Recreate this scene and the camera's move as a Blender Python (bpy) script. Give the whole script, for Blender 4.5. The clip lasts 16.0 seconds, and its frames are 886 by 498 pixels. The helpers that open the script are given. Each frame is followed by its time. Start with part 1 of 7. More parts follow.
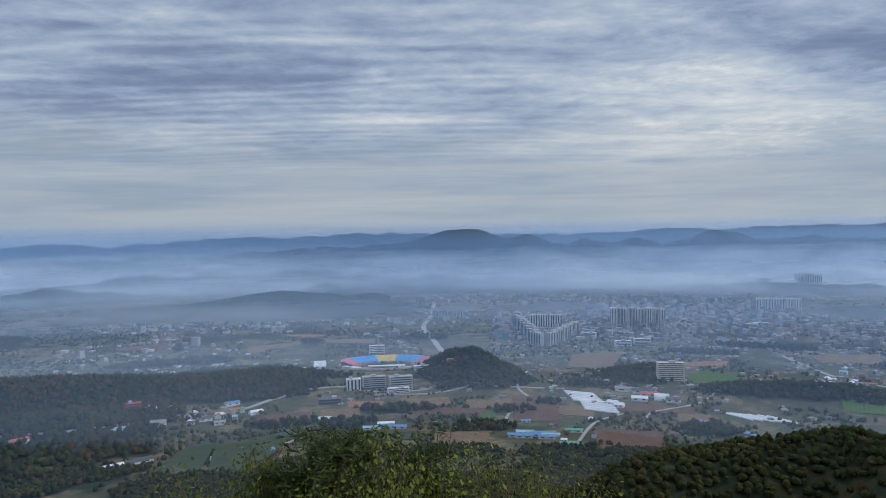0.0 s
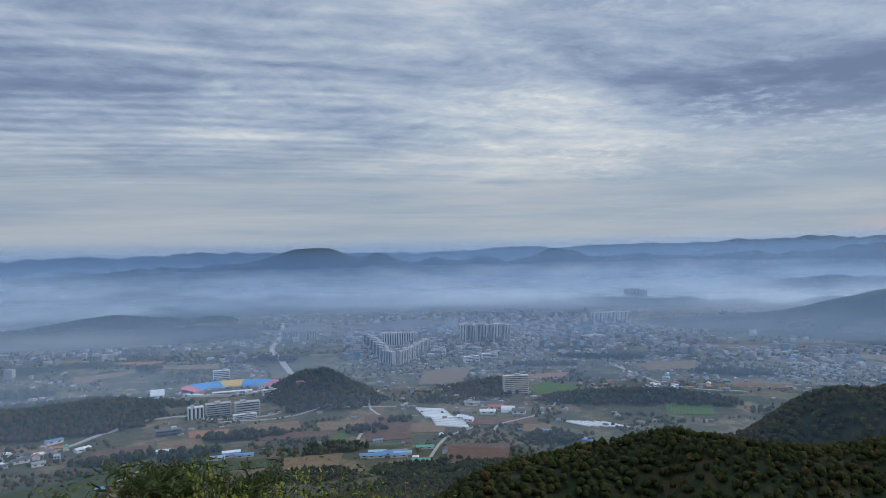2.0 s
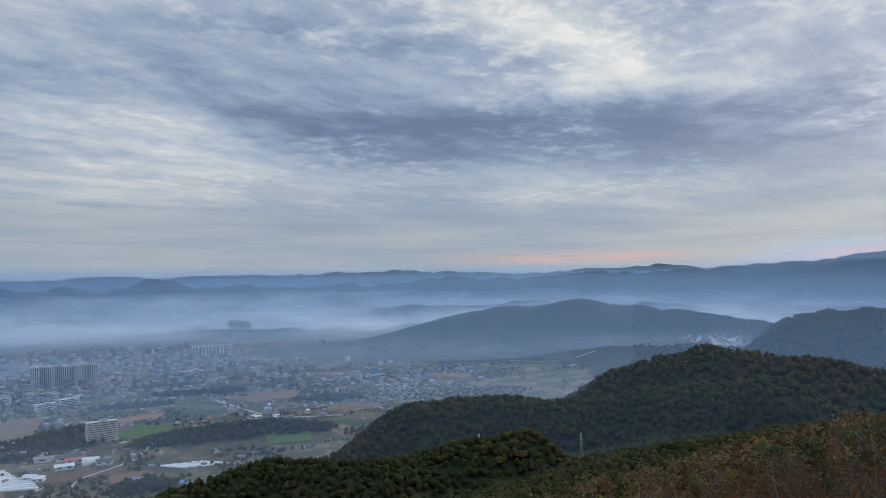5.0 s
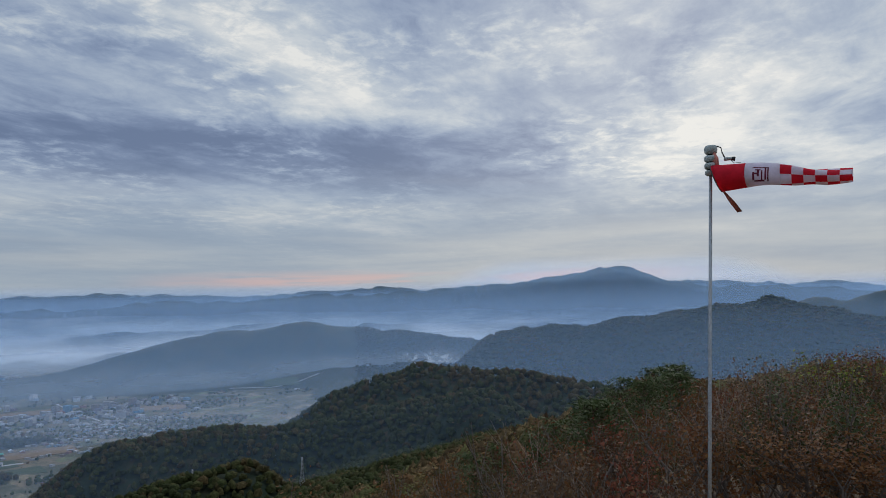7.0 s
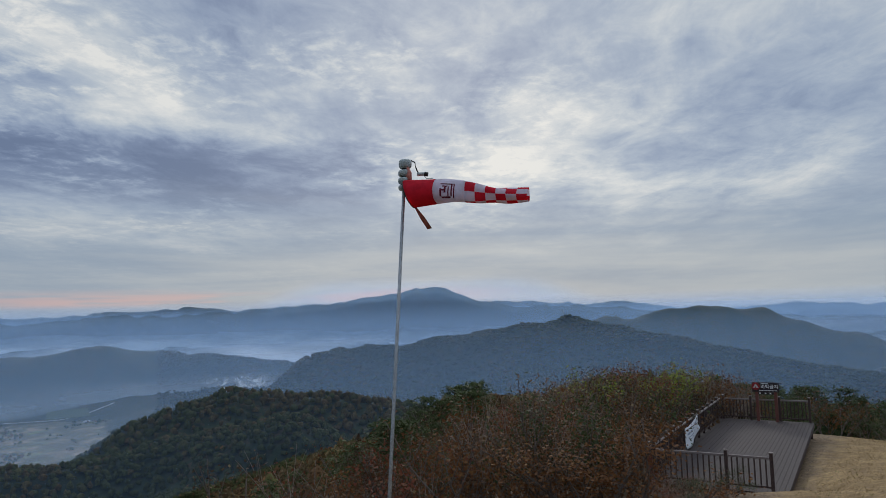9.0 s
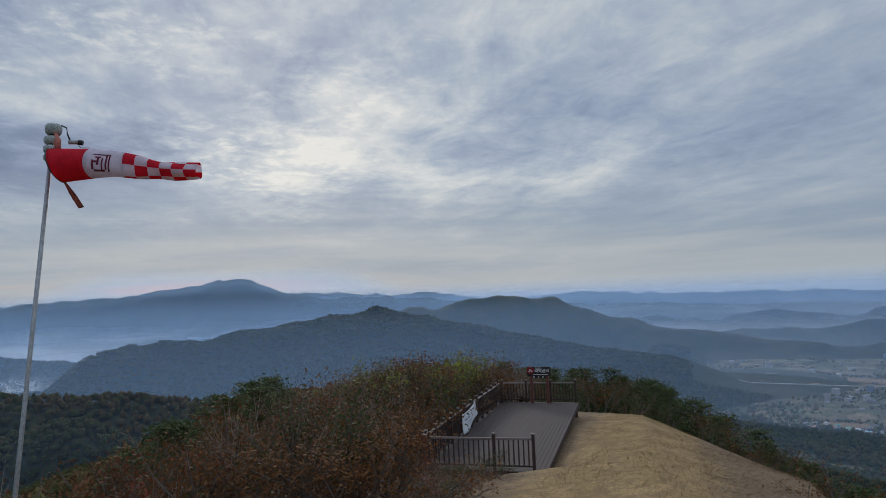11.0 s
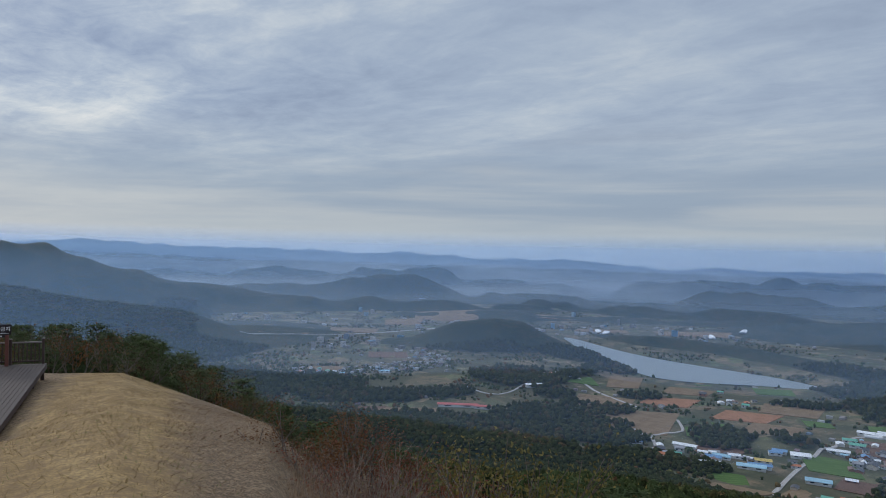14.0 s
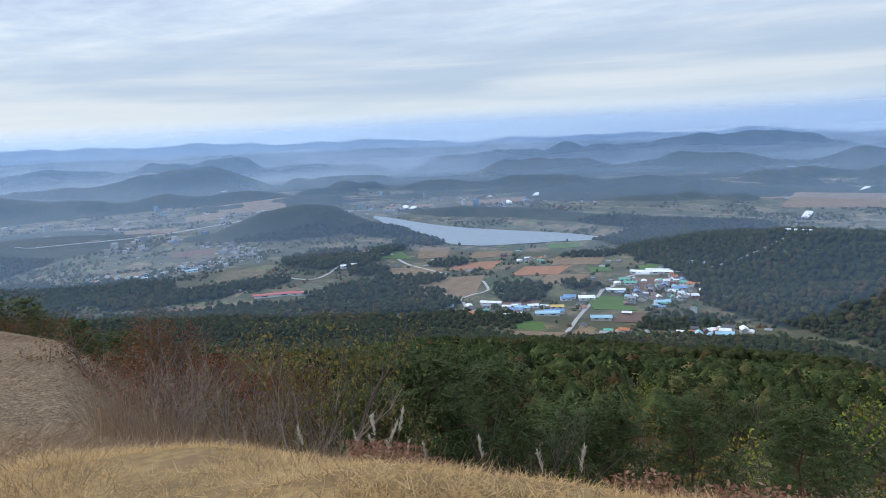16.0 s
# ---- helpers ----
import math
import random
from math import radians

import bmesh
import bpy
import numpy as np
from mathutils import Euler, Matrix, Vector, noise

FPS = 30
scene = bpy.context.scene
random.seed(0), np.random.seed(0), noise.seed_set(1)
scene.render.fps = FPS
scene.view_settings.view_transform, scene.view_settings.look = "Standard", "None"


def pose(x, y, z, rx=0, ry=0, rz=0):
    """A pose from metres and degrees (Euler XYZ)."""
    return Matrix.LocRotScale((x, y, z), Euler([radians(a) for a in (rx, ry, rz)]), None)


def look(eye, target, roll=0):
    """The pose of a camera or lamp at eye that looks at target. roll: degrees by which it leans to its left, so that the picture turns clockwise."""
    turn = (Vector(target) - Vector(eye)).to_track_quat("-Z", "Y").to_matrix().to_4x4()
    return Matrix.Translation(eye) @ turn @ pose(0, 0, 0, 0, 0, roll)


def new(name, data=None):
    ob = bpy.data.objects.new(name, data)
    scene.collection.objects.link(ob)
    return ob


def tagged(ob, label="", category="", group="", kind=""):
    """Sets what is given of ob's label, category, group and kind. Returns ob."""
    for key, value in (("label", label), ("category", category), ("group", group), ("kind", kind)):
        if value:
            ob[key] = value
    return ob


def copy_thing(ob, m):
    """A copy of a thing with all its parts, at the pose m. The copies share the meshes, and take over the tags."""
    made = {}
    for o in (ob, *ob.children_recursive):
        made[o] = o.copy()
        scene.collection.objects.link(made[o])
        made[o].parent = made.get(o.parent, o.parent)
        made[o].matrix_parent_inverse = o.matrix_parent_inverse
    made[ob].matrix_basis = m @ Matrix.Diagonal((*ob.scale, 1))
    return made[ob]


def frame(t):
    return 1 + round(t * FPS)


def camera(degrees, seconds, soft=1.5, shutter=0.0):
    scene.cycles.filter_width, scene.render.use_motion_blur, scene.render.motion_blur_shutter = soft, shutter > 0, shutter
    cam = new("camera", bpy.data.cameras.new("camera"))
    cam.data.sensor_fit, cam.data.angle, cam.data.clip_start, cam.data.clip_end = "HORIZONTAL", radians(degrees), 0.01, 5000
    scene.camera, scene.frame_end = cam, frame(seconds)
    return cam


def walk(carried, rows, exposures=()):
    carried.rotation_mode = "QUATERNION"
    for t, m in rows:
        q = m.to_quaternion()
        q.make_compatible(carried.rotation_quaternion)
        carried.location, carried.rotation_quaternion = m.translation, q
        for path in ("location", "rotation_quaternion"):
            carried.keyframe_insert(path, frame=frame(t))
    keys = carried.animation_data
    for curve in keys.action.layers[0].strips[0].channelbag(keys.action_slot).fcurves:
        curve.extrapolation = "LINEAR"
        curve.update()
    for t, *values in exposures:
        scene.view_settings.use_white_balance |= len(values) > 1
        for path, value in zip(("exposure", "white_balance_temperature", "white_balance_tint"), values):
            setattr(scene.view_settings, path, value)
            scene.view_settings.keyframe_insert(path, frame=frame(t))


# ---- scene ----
cam = camera(65.9, 16.0, soft=0.9)
ROWS = [  # seconds, x, y, z, yaw, pitch, roll
    (0.0, -2.300, 1.050, 300.000, 0.00, -0.96, 0.88),
    (0.5, -2.160, 1.060, 300.000, -3.75, -1.15, 0.53),
    (1.0, -2.020, 1.060, 300.000, -6.40, -1.02, 0.57),
    (1.5, -1.880, 1.040, 300.000, -8.70, -0.52, 0.92),
    (2.0, -1.700, 1.010, 300.000, -12.42, 0.40, 1.15),
    (2.5, -1.480, 0.960, 300.000, -17.35, 1.29, 1.20),
    (3.0, -1.230, 0.880, 300.000, -22.71, 1.77, 1.23),
    (3.5, -0.980, 0.760, 300.000, -28.63, 1.95, 1.35),
    (6.0, 0.000, 0.000, 300.000, -55.60, 3.36, 0.39),
    (6.5, 0.217, -0.251, 300.000, -61.66, 3.81, 0.66),
    (7.0, 0.433, -0.504, 300.000, -67.36, 4.06, 1.19),
    (7.5, 0.651, -0.786, 299.989, -72.50, 4.34, 1.78),
    (8.0, 0.869, -1.019, 299.970, -76.16, 4.67, 1.99),
    (8.5, 1.067, -1.265, 299.971, -79.19, 5.20, 1.66),
    (11.0, 1.839, -2.545, 299.942, -98.40, 4.22, 2.18),
    (11.5, 1.912, -2.769, 299.952, -102.82, 4.03, 2.16),
    (12.0, 1.937, -2.986, 299.961, -108.50, 3.80, 1.28),
    (12.5, 1.912, -3.188, 299.970, -115.42, 3.39, 0.54),
    (13.0, 1.859, -3.353, 299.993, -123.50, 2.41, -0.46),
    (13.5, 1.801, -3.422, 300.002, -130.94, 1.28, -1.13),
    (14.0, 1.733, -3.467, 300.009, -137.73, -0.04, -1.10),
    (14.5, 1.651, -3.528, 300.010, -142.86, -1.74, -0.08),
    (15.0, 1.572, -3.575, 300.004, -147.28, -3.90, 1.42),
    (15.5, 1.510, -3.587, 299.989, -150.90, -7.05, 2.57),
    (16.0, 1.464, -3.568, 299.970, -154.10, -10.17, 2.86),
]
walk(cam, [(t, pose(x, y, z, 90 + pitch, roll, yaw)) for t, x, y, z, yaw, pitch, roll in ROWS],
     exposures=[(0.0, 0.0), (3.5, -0.05), (7.0, -0.15), (11.0, -0.25), (12.5, -0.25), (13.5, -0.15), (14.5, 0.08), (15.4, 0.3), (16.0, 0.7)])

# ---- sky and light ----
SUN_AZ, SUN_EL = -84.0, 24.0          # degrees counter-clockwise from +y, degrees up


def way(az, el=0.0):
    a, e = radians(az), radians(el)
    return Vector((-math.sin(a) * math.cos(e), math.cos(a) * math.cos(e), math.sin(e)))


class Nodes:
    """A short hand for node trees."""

    def __init__(self, tree):
        self.t = tree
        tree.nodes.clear()

    def add(self, kind, ins=None, **props):
        n = self.t.nodes.new(kind)
        for k, v in props.items():
            setattr(n, k, v)
        for k, v in (ins or {}).items():
            if isinstance(v, bpy.types.NodeSocket):
                self.t.links.new(v, n.inputs[k])
            else:
                n.inputs[k].default_value = v
        return n

    def math(self, op, a, b=0.0, c=0.0, clamp=False):
        return self.add("ShaderNodeMath", {0: a, 1: b, 2: c}, operation=op, use_clamp=clamp).outputs[0]

    def vec(self, op, a, b=(0, 0, 0)):
        n = self.add("ShaderNodeVectorMath", {0: a}, operation=op)
        if op == "SCALE":
            if isinstance(b, bpy.types.NodeSocket):
                self.t.links.new(b, n.inputs["Scale"])
            else:
                n.inputs["Scale"].default_value = b
        elif isinstance(b, bpy.types.NodeSocket):
            self.t.links.new(b, n.inputs[1])
        else:
            n.inputs[1].default_value = b
        return n.outputs["Value"] if op in ("DOT_PRODUCT", "LENGTH", "DISTANCE") else n.outputs["Vector"]

    def noise(self, vector, scale, detail=4.0, rough=0.55, warp=0.0):
        return self.add("ShaderNodeTexNoise", {"Vector": vector, "Scale": scale, "Detail": detail, "Roughness": rough, "Distortion": warp}).outputs["Fac"]

    def ramp(self, fac, stops, smooth=False):
        n = self.add("ShaderNodeValToRGB", {"Fac": fac})
        cr = n.color_ramp
        cr.interpolation = "EASE" if smooth else "LINEAR"
        while len(cr.elements) < len(stops):
            cr.elements.new(0.5)
        for e, (p, c) in zip(cr.elements, stops):
            e.position, e.color = p, (*((c,) * 3 if isinstance(c, (int, float)) else c), 1)
        return n.outputs["Color"]

    def span(self, v, a, b, lo=0.0, hi=1.0):
        return self.add("ShaderNodeMapRange", {"Value": v, "From Min": a, "From Max": b, "To Min": lo, "To Max": hi}, interpolation_type="SMOOTHSTEP").outputs["Result"]

    def mix(self, fac, a, b, blend="MIX"):
        n = self.add("ShaderNodeMix", data_type="RGBA", blend_type=blend)
        for k, v in ((0, fac), (6, a), (7, b)):
            if isinstance(v, bpy.types.NodeSocket):
                self.t.links.new(v, n.inputs[k])
            else:
                n.inputs[k].default_value = (*v, 1) if isinstance(v, tuple) and len(v) == 3 else v
        return n.outputs[2]


def make_world():
    world = bpy.data.worlds.new("overcast_sky")
    scene.world = world
    world.use_nodes = True
    n = Nodes(world.node_tree)
    d = n.add("ShaderNodeTexCoord").outputs["Generated"]
    sep = n.add("ShaderNodeSeparateXYZ", {0: d})
    up = n.math("MAXIMUM", sep.outputs[2], 0.0)
    sky = n.add("ShaderNodeTexSky", sky_type="NISHITA", sun_disc=False, sun_elevation=radians(SUN_EL), sun_rotation=radians(-SUN_AZ), altitude=300.0)
    clear = n.vec("SCALE", sky.outputs[0], 0.07)
    # the cloud deck: a flat layer seen in perspective
    inv = n.math("DIVIDE", 1.0, n.math("ADD", up, 0.075))
    flat = n.add("ShaderNodeCombineXYZ", {0: n.math("MULTIPLY", sep.outputs[0], inv), 1: n.math("MULTIPLY", sep.outputs[1], inv), 2: 0.0}).outputs[0]
    turned = n.add("ShaderNodeMapping", {"Vector": flat, "Rotation": (0, 0, radians(-12)), "Scale": (0.6, 1.0, 1.0)}).outputs[0]
    broad = n.noise(turned, 0.7, 3, 0.5, 0.3)
    streak = n.noise(n.vec("ADD", turned, (7.3, 2.1, 0)), 2.0, 8, 0.60, 0.5)
    fine = n.noise(n.vec("ADD", n.vec("MULTIPLY", flat, (0.8, 1.0, 1.0)), (3.3, 9.1, 0)), 5.0, 8, 0.66, 0.4)
    puffs = n.noise(n.vec("ADD", flat, (1.7, 4.4, 0)), 8.5, 5, 0.62, 0.25)
    north = n.span(n.vec("DOT_PRODUCT", d, tuple(way(14, 11))), 0.86, 0.985)
    east = n.span(n.vec("DOT_PRODUCT", d, tuple(way(-55, 16))), 0.66, 0.93)
    wave = n.add("ShaderNodeTexWave", {"Vector": n.add("ShaderNodeMapping", {"Vector": flat, "Rotation": (0, 0, radians(-6)), "Scale": (0.35, 1.0, 1.0)}).outputs[0], "Scale": 1.9, "Distortion": 9.0, "Detail": 4.0, "Detail Scale": 0.9}, bands_direction="Y").outputs["Fac"]
    thick = n.math("ADD", n.math("MULTIPLY", broad, 0.85), n.math("MULTIPLY", streak, 0.55))
    thick = n.math("ADD", thick, n.math("ADD", n.math("MULTIPLY", fine, 0.33), 0.01))
    thick = n.math("ADD", thick, n.math("MULTIPLY", n.math("MULTIPLY", n.math("SUBTRACT", wave, 0.5), north), 0.065))
    # small bright puffs where the deck breaks up in the east
    lumps = n.math("MULTIPLY", n.span(puffs, 0.42, 0.72), n.span(n.noise(n.vec("ADD", flat, (0.4, 8.2, 0)), 0.9, 3, 0.5), 0.40, 0.62))
    thick = n.math("ADD", thick, n.math("MULTIPLY", n.math("MULTIPLY", lumps, east), 0.17))
    # a long dark bank low in the east
    wavy = n.math("ADD", up, n.math("MULTIPLY", n.math("SUBTRACT", streak, 0.5), 0.10))
    bank = n.math("MULTIPLY", n.span(wavy, 0.13, 0.18), n.span(wavy, 0.20, 0.27, 1.0, 0.0))
    bank = n.math("MULTIPLY", bank, n.span(n.vec("DOT_PRODUCT", d, tuple(way(-56, 11))), 0.84, 0.96))
    thick = n.math("SUBTRACT", thick, n.math("MULTIPLY", bank, 0.20))
    glow = n.vec("DOT_PRODUCT", d, tuple(way(SUN_AZ, SUN_EL - 5)))
    glow = n.span(glow, 0.60, 1.0)
    pale_side = n.span(n.vec("DOT_PRODUCT", d, tuple(way(-14, 19))), 0.85, 1.0)
    dull_side = n.span(n.vec("DOT_PRODUCT", d, tuple(way(24, 13))), 0.88, 0.99)
    thick = n.math("ADD", thick, n.math("SUBTRACT", n.math("MULTIPLY", pale_side, 0.06), n.math("MULTIPLY", dull_side, 0.08)))
    bright = n.math("MULTIPLY", n.math("ADD", thick, n.math("MULTIPLY", glow, 0.05)), 0.8)
    cloud = n.ramp(bright, [(0.47, (0.15, 0.205, 0.34)), (0.57, (0.205, 0.27, 0.42)), (0.65, (0.31, 0.39, 0.54)), (0.725, (0.43, 0.51, 0.63)), (0.80, (0.60, 0.66, 0.72)), (0.92, (0.90, 0.90, 0.87))])
    calm = n.span(n.vec("DOT_PRODUCT", d, tuple(way(-165))), 0.45, 0.95, 0.0, 0.6)
    cloud = n.mix(calm, cloud, (0.41, 0.49, 0.60))
    # the deck thins out into pale haze towards the horizon
    low = n.span(n.math("ADD", up, n.math("MULTIPLY", n.math("SUBTRACT", broad, 0.5), 0.08)), 0.075, 0.20, 1.0, 0.0)
    gap = n.span(n.noise(n.vec("MULTIPLY", d, (1.2, 1.2, 18.0)), 1.6, 5, 0.5, 0.3), 0.35, 0.65)
    haze = n.mix(gap, (0.30, 0.38, 0.495), (0.445, 0.495, 0.555))
    col = n.mix(n.math("MULTIPLY", low, 0.9), cloud, haze)
    rim = n.span(up, 0.0, 0.06, 1.0, 0.0)
    pale = n.span(n.vec("DOT_PRODUCT", d, tuple(way(-150))), 0.3, 0.95)
    col = n.mix(n.math("MULTIPLY", rim, 0.6), col, n.mix(pale, (0.31, 0.41, 0.54), (0.44, 0.53, 0.61)))
    # a thin pink streak low in the east
    dawn = n.span(n.vec("DOT_PRODUCT", d, tuple(way(-66))), 0.90, 0.985)
    line = n.math("MULTIPLY", n.span(up, 0.016, 0.026), n.span(up, 0.028, 0.046, 1.0, 0.0))
    spots = n.span(n.noise(n.vec("MULTIPLY", d, (3, 3, 45)), 1.5, 3), 0.4, 0.6)
    col = n.mix(n.math("MULTIPLY", n.math("MULTIPLY", dawn, line), n.math("MULTIPLY", spots, 0.75)), col, (0.66, 0.46, 0.47))
    col = n.mix(0.10, col, clear)
    # an overcast sky is brighter overhead
    bg = n.add("ShaderNodeBackground", {"Color": col, "Strength": n.span(up, 0.42, 0.95, 1.0, 2.4)})
    n.add("ShaderNodeOutputWorld", {"Surface": bg.outputs[0]})


make_world()
sun = new("sun", bpy.data.lights.new("sun", "SUN"))
sun.data.energy, sun.data.angle, sun.data.color = 1.4, radians(14), (1.0, 0.95, 0.88)
sun.matrix_world = look(way(SUN_AZ, SUN_EL) * 1000, (0, 0, 0))

# ---- the lie of the land: heights in metres over the valley floor, the eye stands at 300 ----
MID = (1.5, -3.2)                     # the summit


def at(az, d):
    """The place d metres from the summit in the direction az."""
    a = radians(az)
    return (MID[0] - math.sin(a) * d, MID[1] + math.cos(a) * d)


def hashed(ix, iy, seed):
    h = (ix.astype(np.int64) * 374761393 + iy.astype(np.int64) * 668265263 + seed * 1442695041) & 0x7FFFFFFF
    h = ((h ^ (h >> 13)) * 1274126177) & 0x7FFFFFFF
    return ((h ^ (h >> 16)) & 0xFFFF) / 65535.0


def vnoise(x, y, seed=0):
    ix, iy = np.floor(x), np.floor(y)
    fx, fy = x - ix, y - iy
    fx, fy = fx * fx * (3 - 2 * fx), fy * fy * (3 - 2 * fy)
    a, b = hashed(ix, iy, seed), hashed(ix + 1, iy, seed)
    c, d = hashed(ix, iy + 1, seed), hashed(ix + 1, iy + 1, seed)
    return (a * (1 - fx) + b * fx) * (1 - fy) + (c * (1 - fx) + d * fx) * fy


def fbm(x, y, seed=0, octaves=4):
    s, amp, tot = 0.0, 1.0, 0.0
    for o in range(octaves):
        s = s + amp * vnoise(x * 2 ** o + 17.3 * o, y * 2 ** o - 9.1 * o, seed + o)
        tot += amp
        amp *= 0.5
    return s / tot


STEPS = [0, 3.5, 5, 12, 25, 40, 80, 150, 300, 500, 750, 1000, 1250]
SLOPES = {                            # the summit's own slopes, by direction
    130: [298.3, 298.2, 297.6, 294, 287, 279, 265, 240, 185, 120, 55, 10, -20],
    60: [298.3, 298.2, 297.8, 294.5, 286, 277, 262, 233, 175, 105, 40, 5, -20],
    20: [298.3, 298.2, 297.6, 293.5, 286, 276, 259, 228, 165, 95, 30, -5, -20],
    0: [298.3, 298.2, 297.6, 293.5, 286, 276, 259, 228, 165, 95, 30, -5, -20],
    -25: [298.3, 298.2, 297.4, 293.5, 287, 278, 263, 236, 180, 110, 50, 0, -20],
    -50: [298.3, 298.2, 297.3, 294.5, 289, 281, 268, 247, 200, 145, 100, 50, 0],
    -70: [298.3, 298.2, 297.3, 295, 290.5, 284.5, 277, 264, 236, 190, 140, 90, 20],
    -83: [298.3, 298.2, 297.4, 295.5, 293, 290, 286.5, 280.5, 256, 200, 150, 100, 30],
}
SLOPES.update({
    -95: [298.3, 298.2, 297.6, 295.8, 294, 292.8, 289, 281, 250, 190, 140, 90, 20],
    -104: [298.3, 298.2, 297.8, 296.0, 294.3, 293.5, 288, 275, 235, 170, 110, 50, 0],
    -113: [298.3, 298.2, 297.8, 296.2, 294.8, 293.3, 283, 268, 225, 160, 95, 40, 0],
    -124: [298.3, 298.25, 298.0, 295.6, 293.6, 289.9, 273, 250, 205, 145, 80, 25, -10],
    -136: [298.3, 298.25, 297.9, 294.2, 288.5, 277, 262, 238, 190, 130, 65, 15, -20],
    -150: [298.3, 298.36, 297.5, 292.3, 283, 275, 263, 243, 200, 130, 45, 3, -20],
    -170: [298.3, 298.22, 297.1, 292.3, 284, 276, 263, 241, 198, 125, 45, 3, -20],
    -230: [298.3, 298.2, 297.6, 294, 287, 279, 265, 240, 185, 120, 55, 10, -20],
})
RIDGES = [                            # crest as direction, distance, height; then the half width
    ([(36, 1500, 50), (28, 1450, 40), (22, 1430, 28), (13.4, 1420, 30), (9.5, 1400, 6)], 120),
    ([(36, 1150, 42), (30, 1180, 34), (25, 1260, 16)], 130),
    ([(-0.8, 1500, 48), (-2.2, 1450, 62), (-3.6, 1390, 34)], 75),
    ([(21, 3300, 12), (17, 3300, 40), (13.5, 3300, 62), (10, 3350, 40)], 150),
    ([(-10, 400, 140), (-18.6, 470, 156), (-25, 500, 162), (-30, 520, 170), (-35.5, 500, 172), (-43, 560, 168), (-50, 600, 168)], 110),
    ([(-37, 760, 110), (-41.6, 800, 152), (-47, 800, 160), (-55, 800, 170), (-61, 800, 174), (-70, 720, 192)], 150),
    ([(-60, 1150, 150), (-65.2, 1150, 172), (-68, 1150, 170), (-72.7, 1130, 176), (-77, 1100, 166), (-82, 1000, 146)], 170),
    ([(-33, 2900, 16), (-38.6, 2900, 54), (-44.5, 2900, 134), (-51.3, 2900, 186), (-55.1, 2900, 212), (-58.7, 2900, 180), (-65.7, 2900, 150), (-68.5, 2900, 122)], 330),
    ([(-68, 2300, 62), (-70.9, 2300, 156), (-73.7, 2300, 192), (-79.6, 2300, 198), (-86.2, 2300, 250), (-93.5, 2300, 262), (-98.1, 2300, 232), (-103.7, 2300, 176), (-108.3, 2300, 136), (-116, 2300, 96), (-121, 2350, 30)], 330),
]
RIDGES += [
    ([(-92, 3500, 230), (-99, 3500, 266), (-103.4, 3500, 310), (-107.6, 3500, 280), (-111, 3500, 212), (-116, 3500, 130), (-124, 3500, 60)], 300),
    ([(-135, 2120, 20), (-138.9, 2120, 72), (-142, 2120, 90), (-144.6, 2120, 78), (-147.2, 2090, 24)], 120),
    ([(-147, 2000, 30), (-150, 1880, 26), (-152.2, 1830, 12)], 55),
    ([(-150.8, 2440, 10), (-155, 2300, 32), (-161, 2200, 30), (-166, 2050, 24), (-171, 1900, 24), (-178, 1850, 26)], 80),
    ([(-160, 2800, 10), (-166.2, 2800, 54), (-170.7, 2800, 74), (-175, 2800, 44), (-182, 2800, 20)], 220),
    ([(-173, 1700, 20), (-180, 1480, 60), (-190, 1350, 90), (-205, 1300, 100)], 190),
    ([(-115, 1500, 40), (-112, 1300, 70), (-108, 1100, 90)], 200),
    ([(-118, 1050, 70), (-124, 1000, 60), (-131, 960, 48), (-138, 900, 36), (-146, 900, 32), (-152, 930, 14)], 150),
    ([(-181, 1120, 22), (-188, 1080, 60), (-196, 1000, 80)], 110),
    ([(-21.5, 1360, 12), (-26, 1380, 22), (-31, 1400, 20), (-34, 1380, 12)], 62),
    ([(-13.5, 1490, 11), (-17, 1545, 13)], 42),
    ([(-164, 1215, 13), (-166, 1195, 12)], 32),
    ([(-141, 1560, 12), (-146, 1500, 14), (-150, 1700, 12)], 55),
]
FRONT = [(130, -1.2), (60, -1.4), (33, -1.48), (28, -1.23), (22, -1.4), (15.5, -0.96), (8.7, -0.63), (3, -0.39), (1.1, 0.29), (-0.8, 0.59), (-3.1, 0.65), (-5, -0.04), (-6.7, 0.26), (-8.3, -0.19), (-10.1, -0.77), (-11.5, -0.33), (-14, -0.5),
         (-16, -0.25), (-17.7, -0.69), (-19.8, -0.35), (-21.1, 0.25), (-23.1, 0.12), (-24.7, -0.42), (-28.4, -0.27), (-31.7, -0.55), (-35, -0.28), (-38.7, -0.4)]
FRONT += [(-43.3, 0), (-52, 0.1), (-58.7, 0.45), (-64.3, 0.55), (-69.1, 0.85), (-73.8, 1.13), (-77.5, 1.5), (-79.4, 2.01), (-80.3, 2.31), (-82.1, 2.25), (-83.8, 1.83), (-85.5, 1.1), (-87.5, 0.55), (-93, 0.45), (-97, 0.3), (-101, -0.2), (-106, -0.7), (-116, -0.9), (-125, -1.3), (-145, -1.5), (-160, -1.7), (-175, -1.9), (-230, -1.8)]
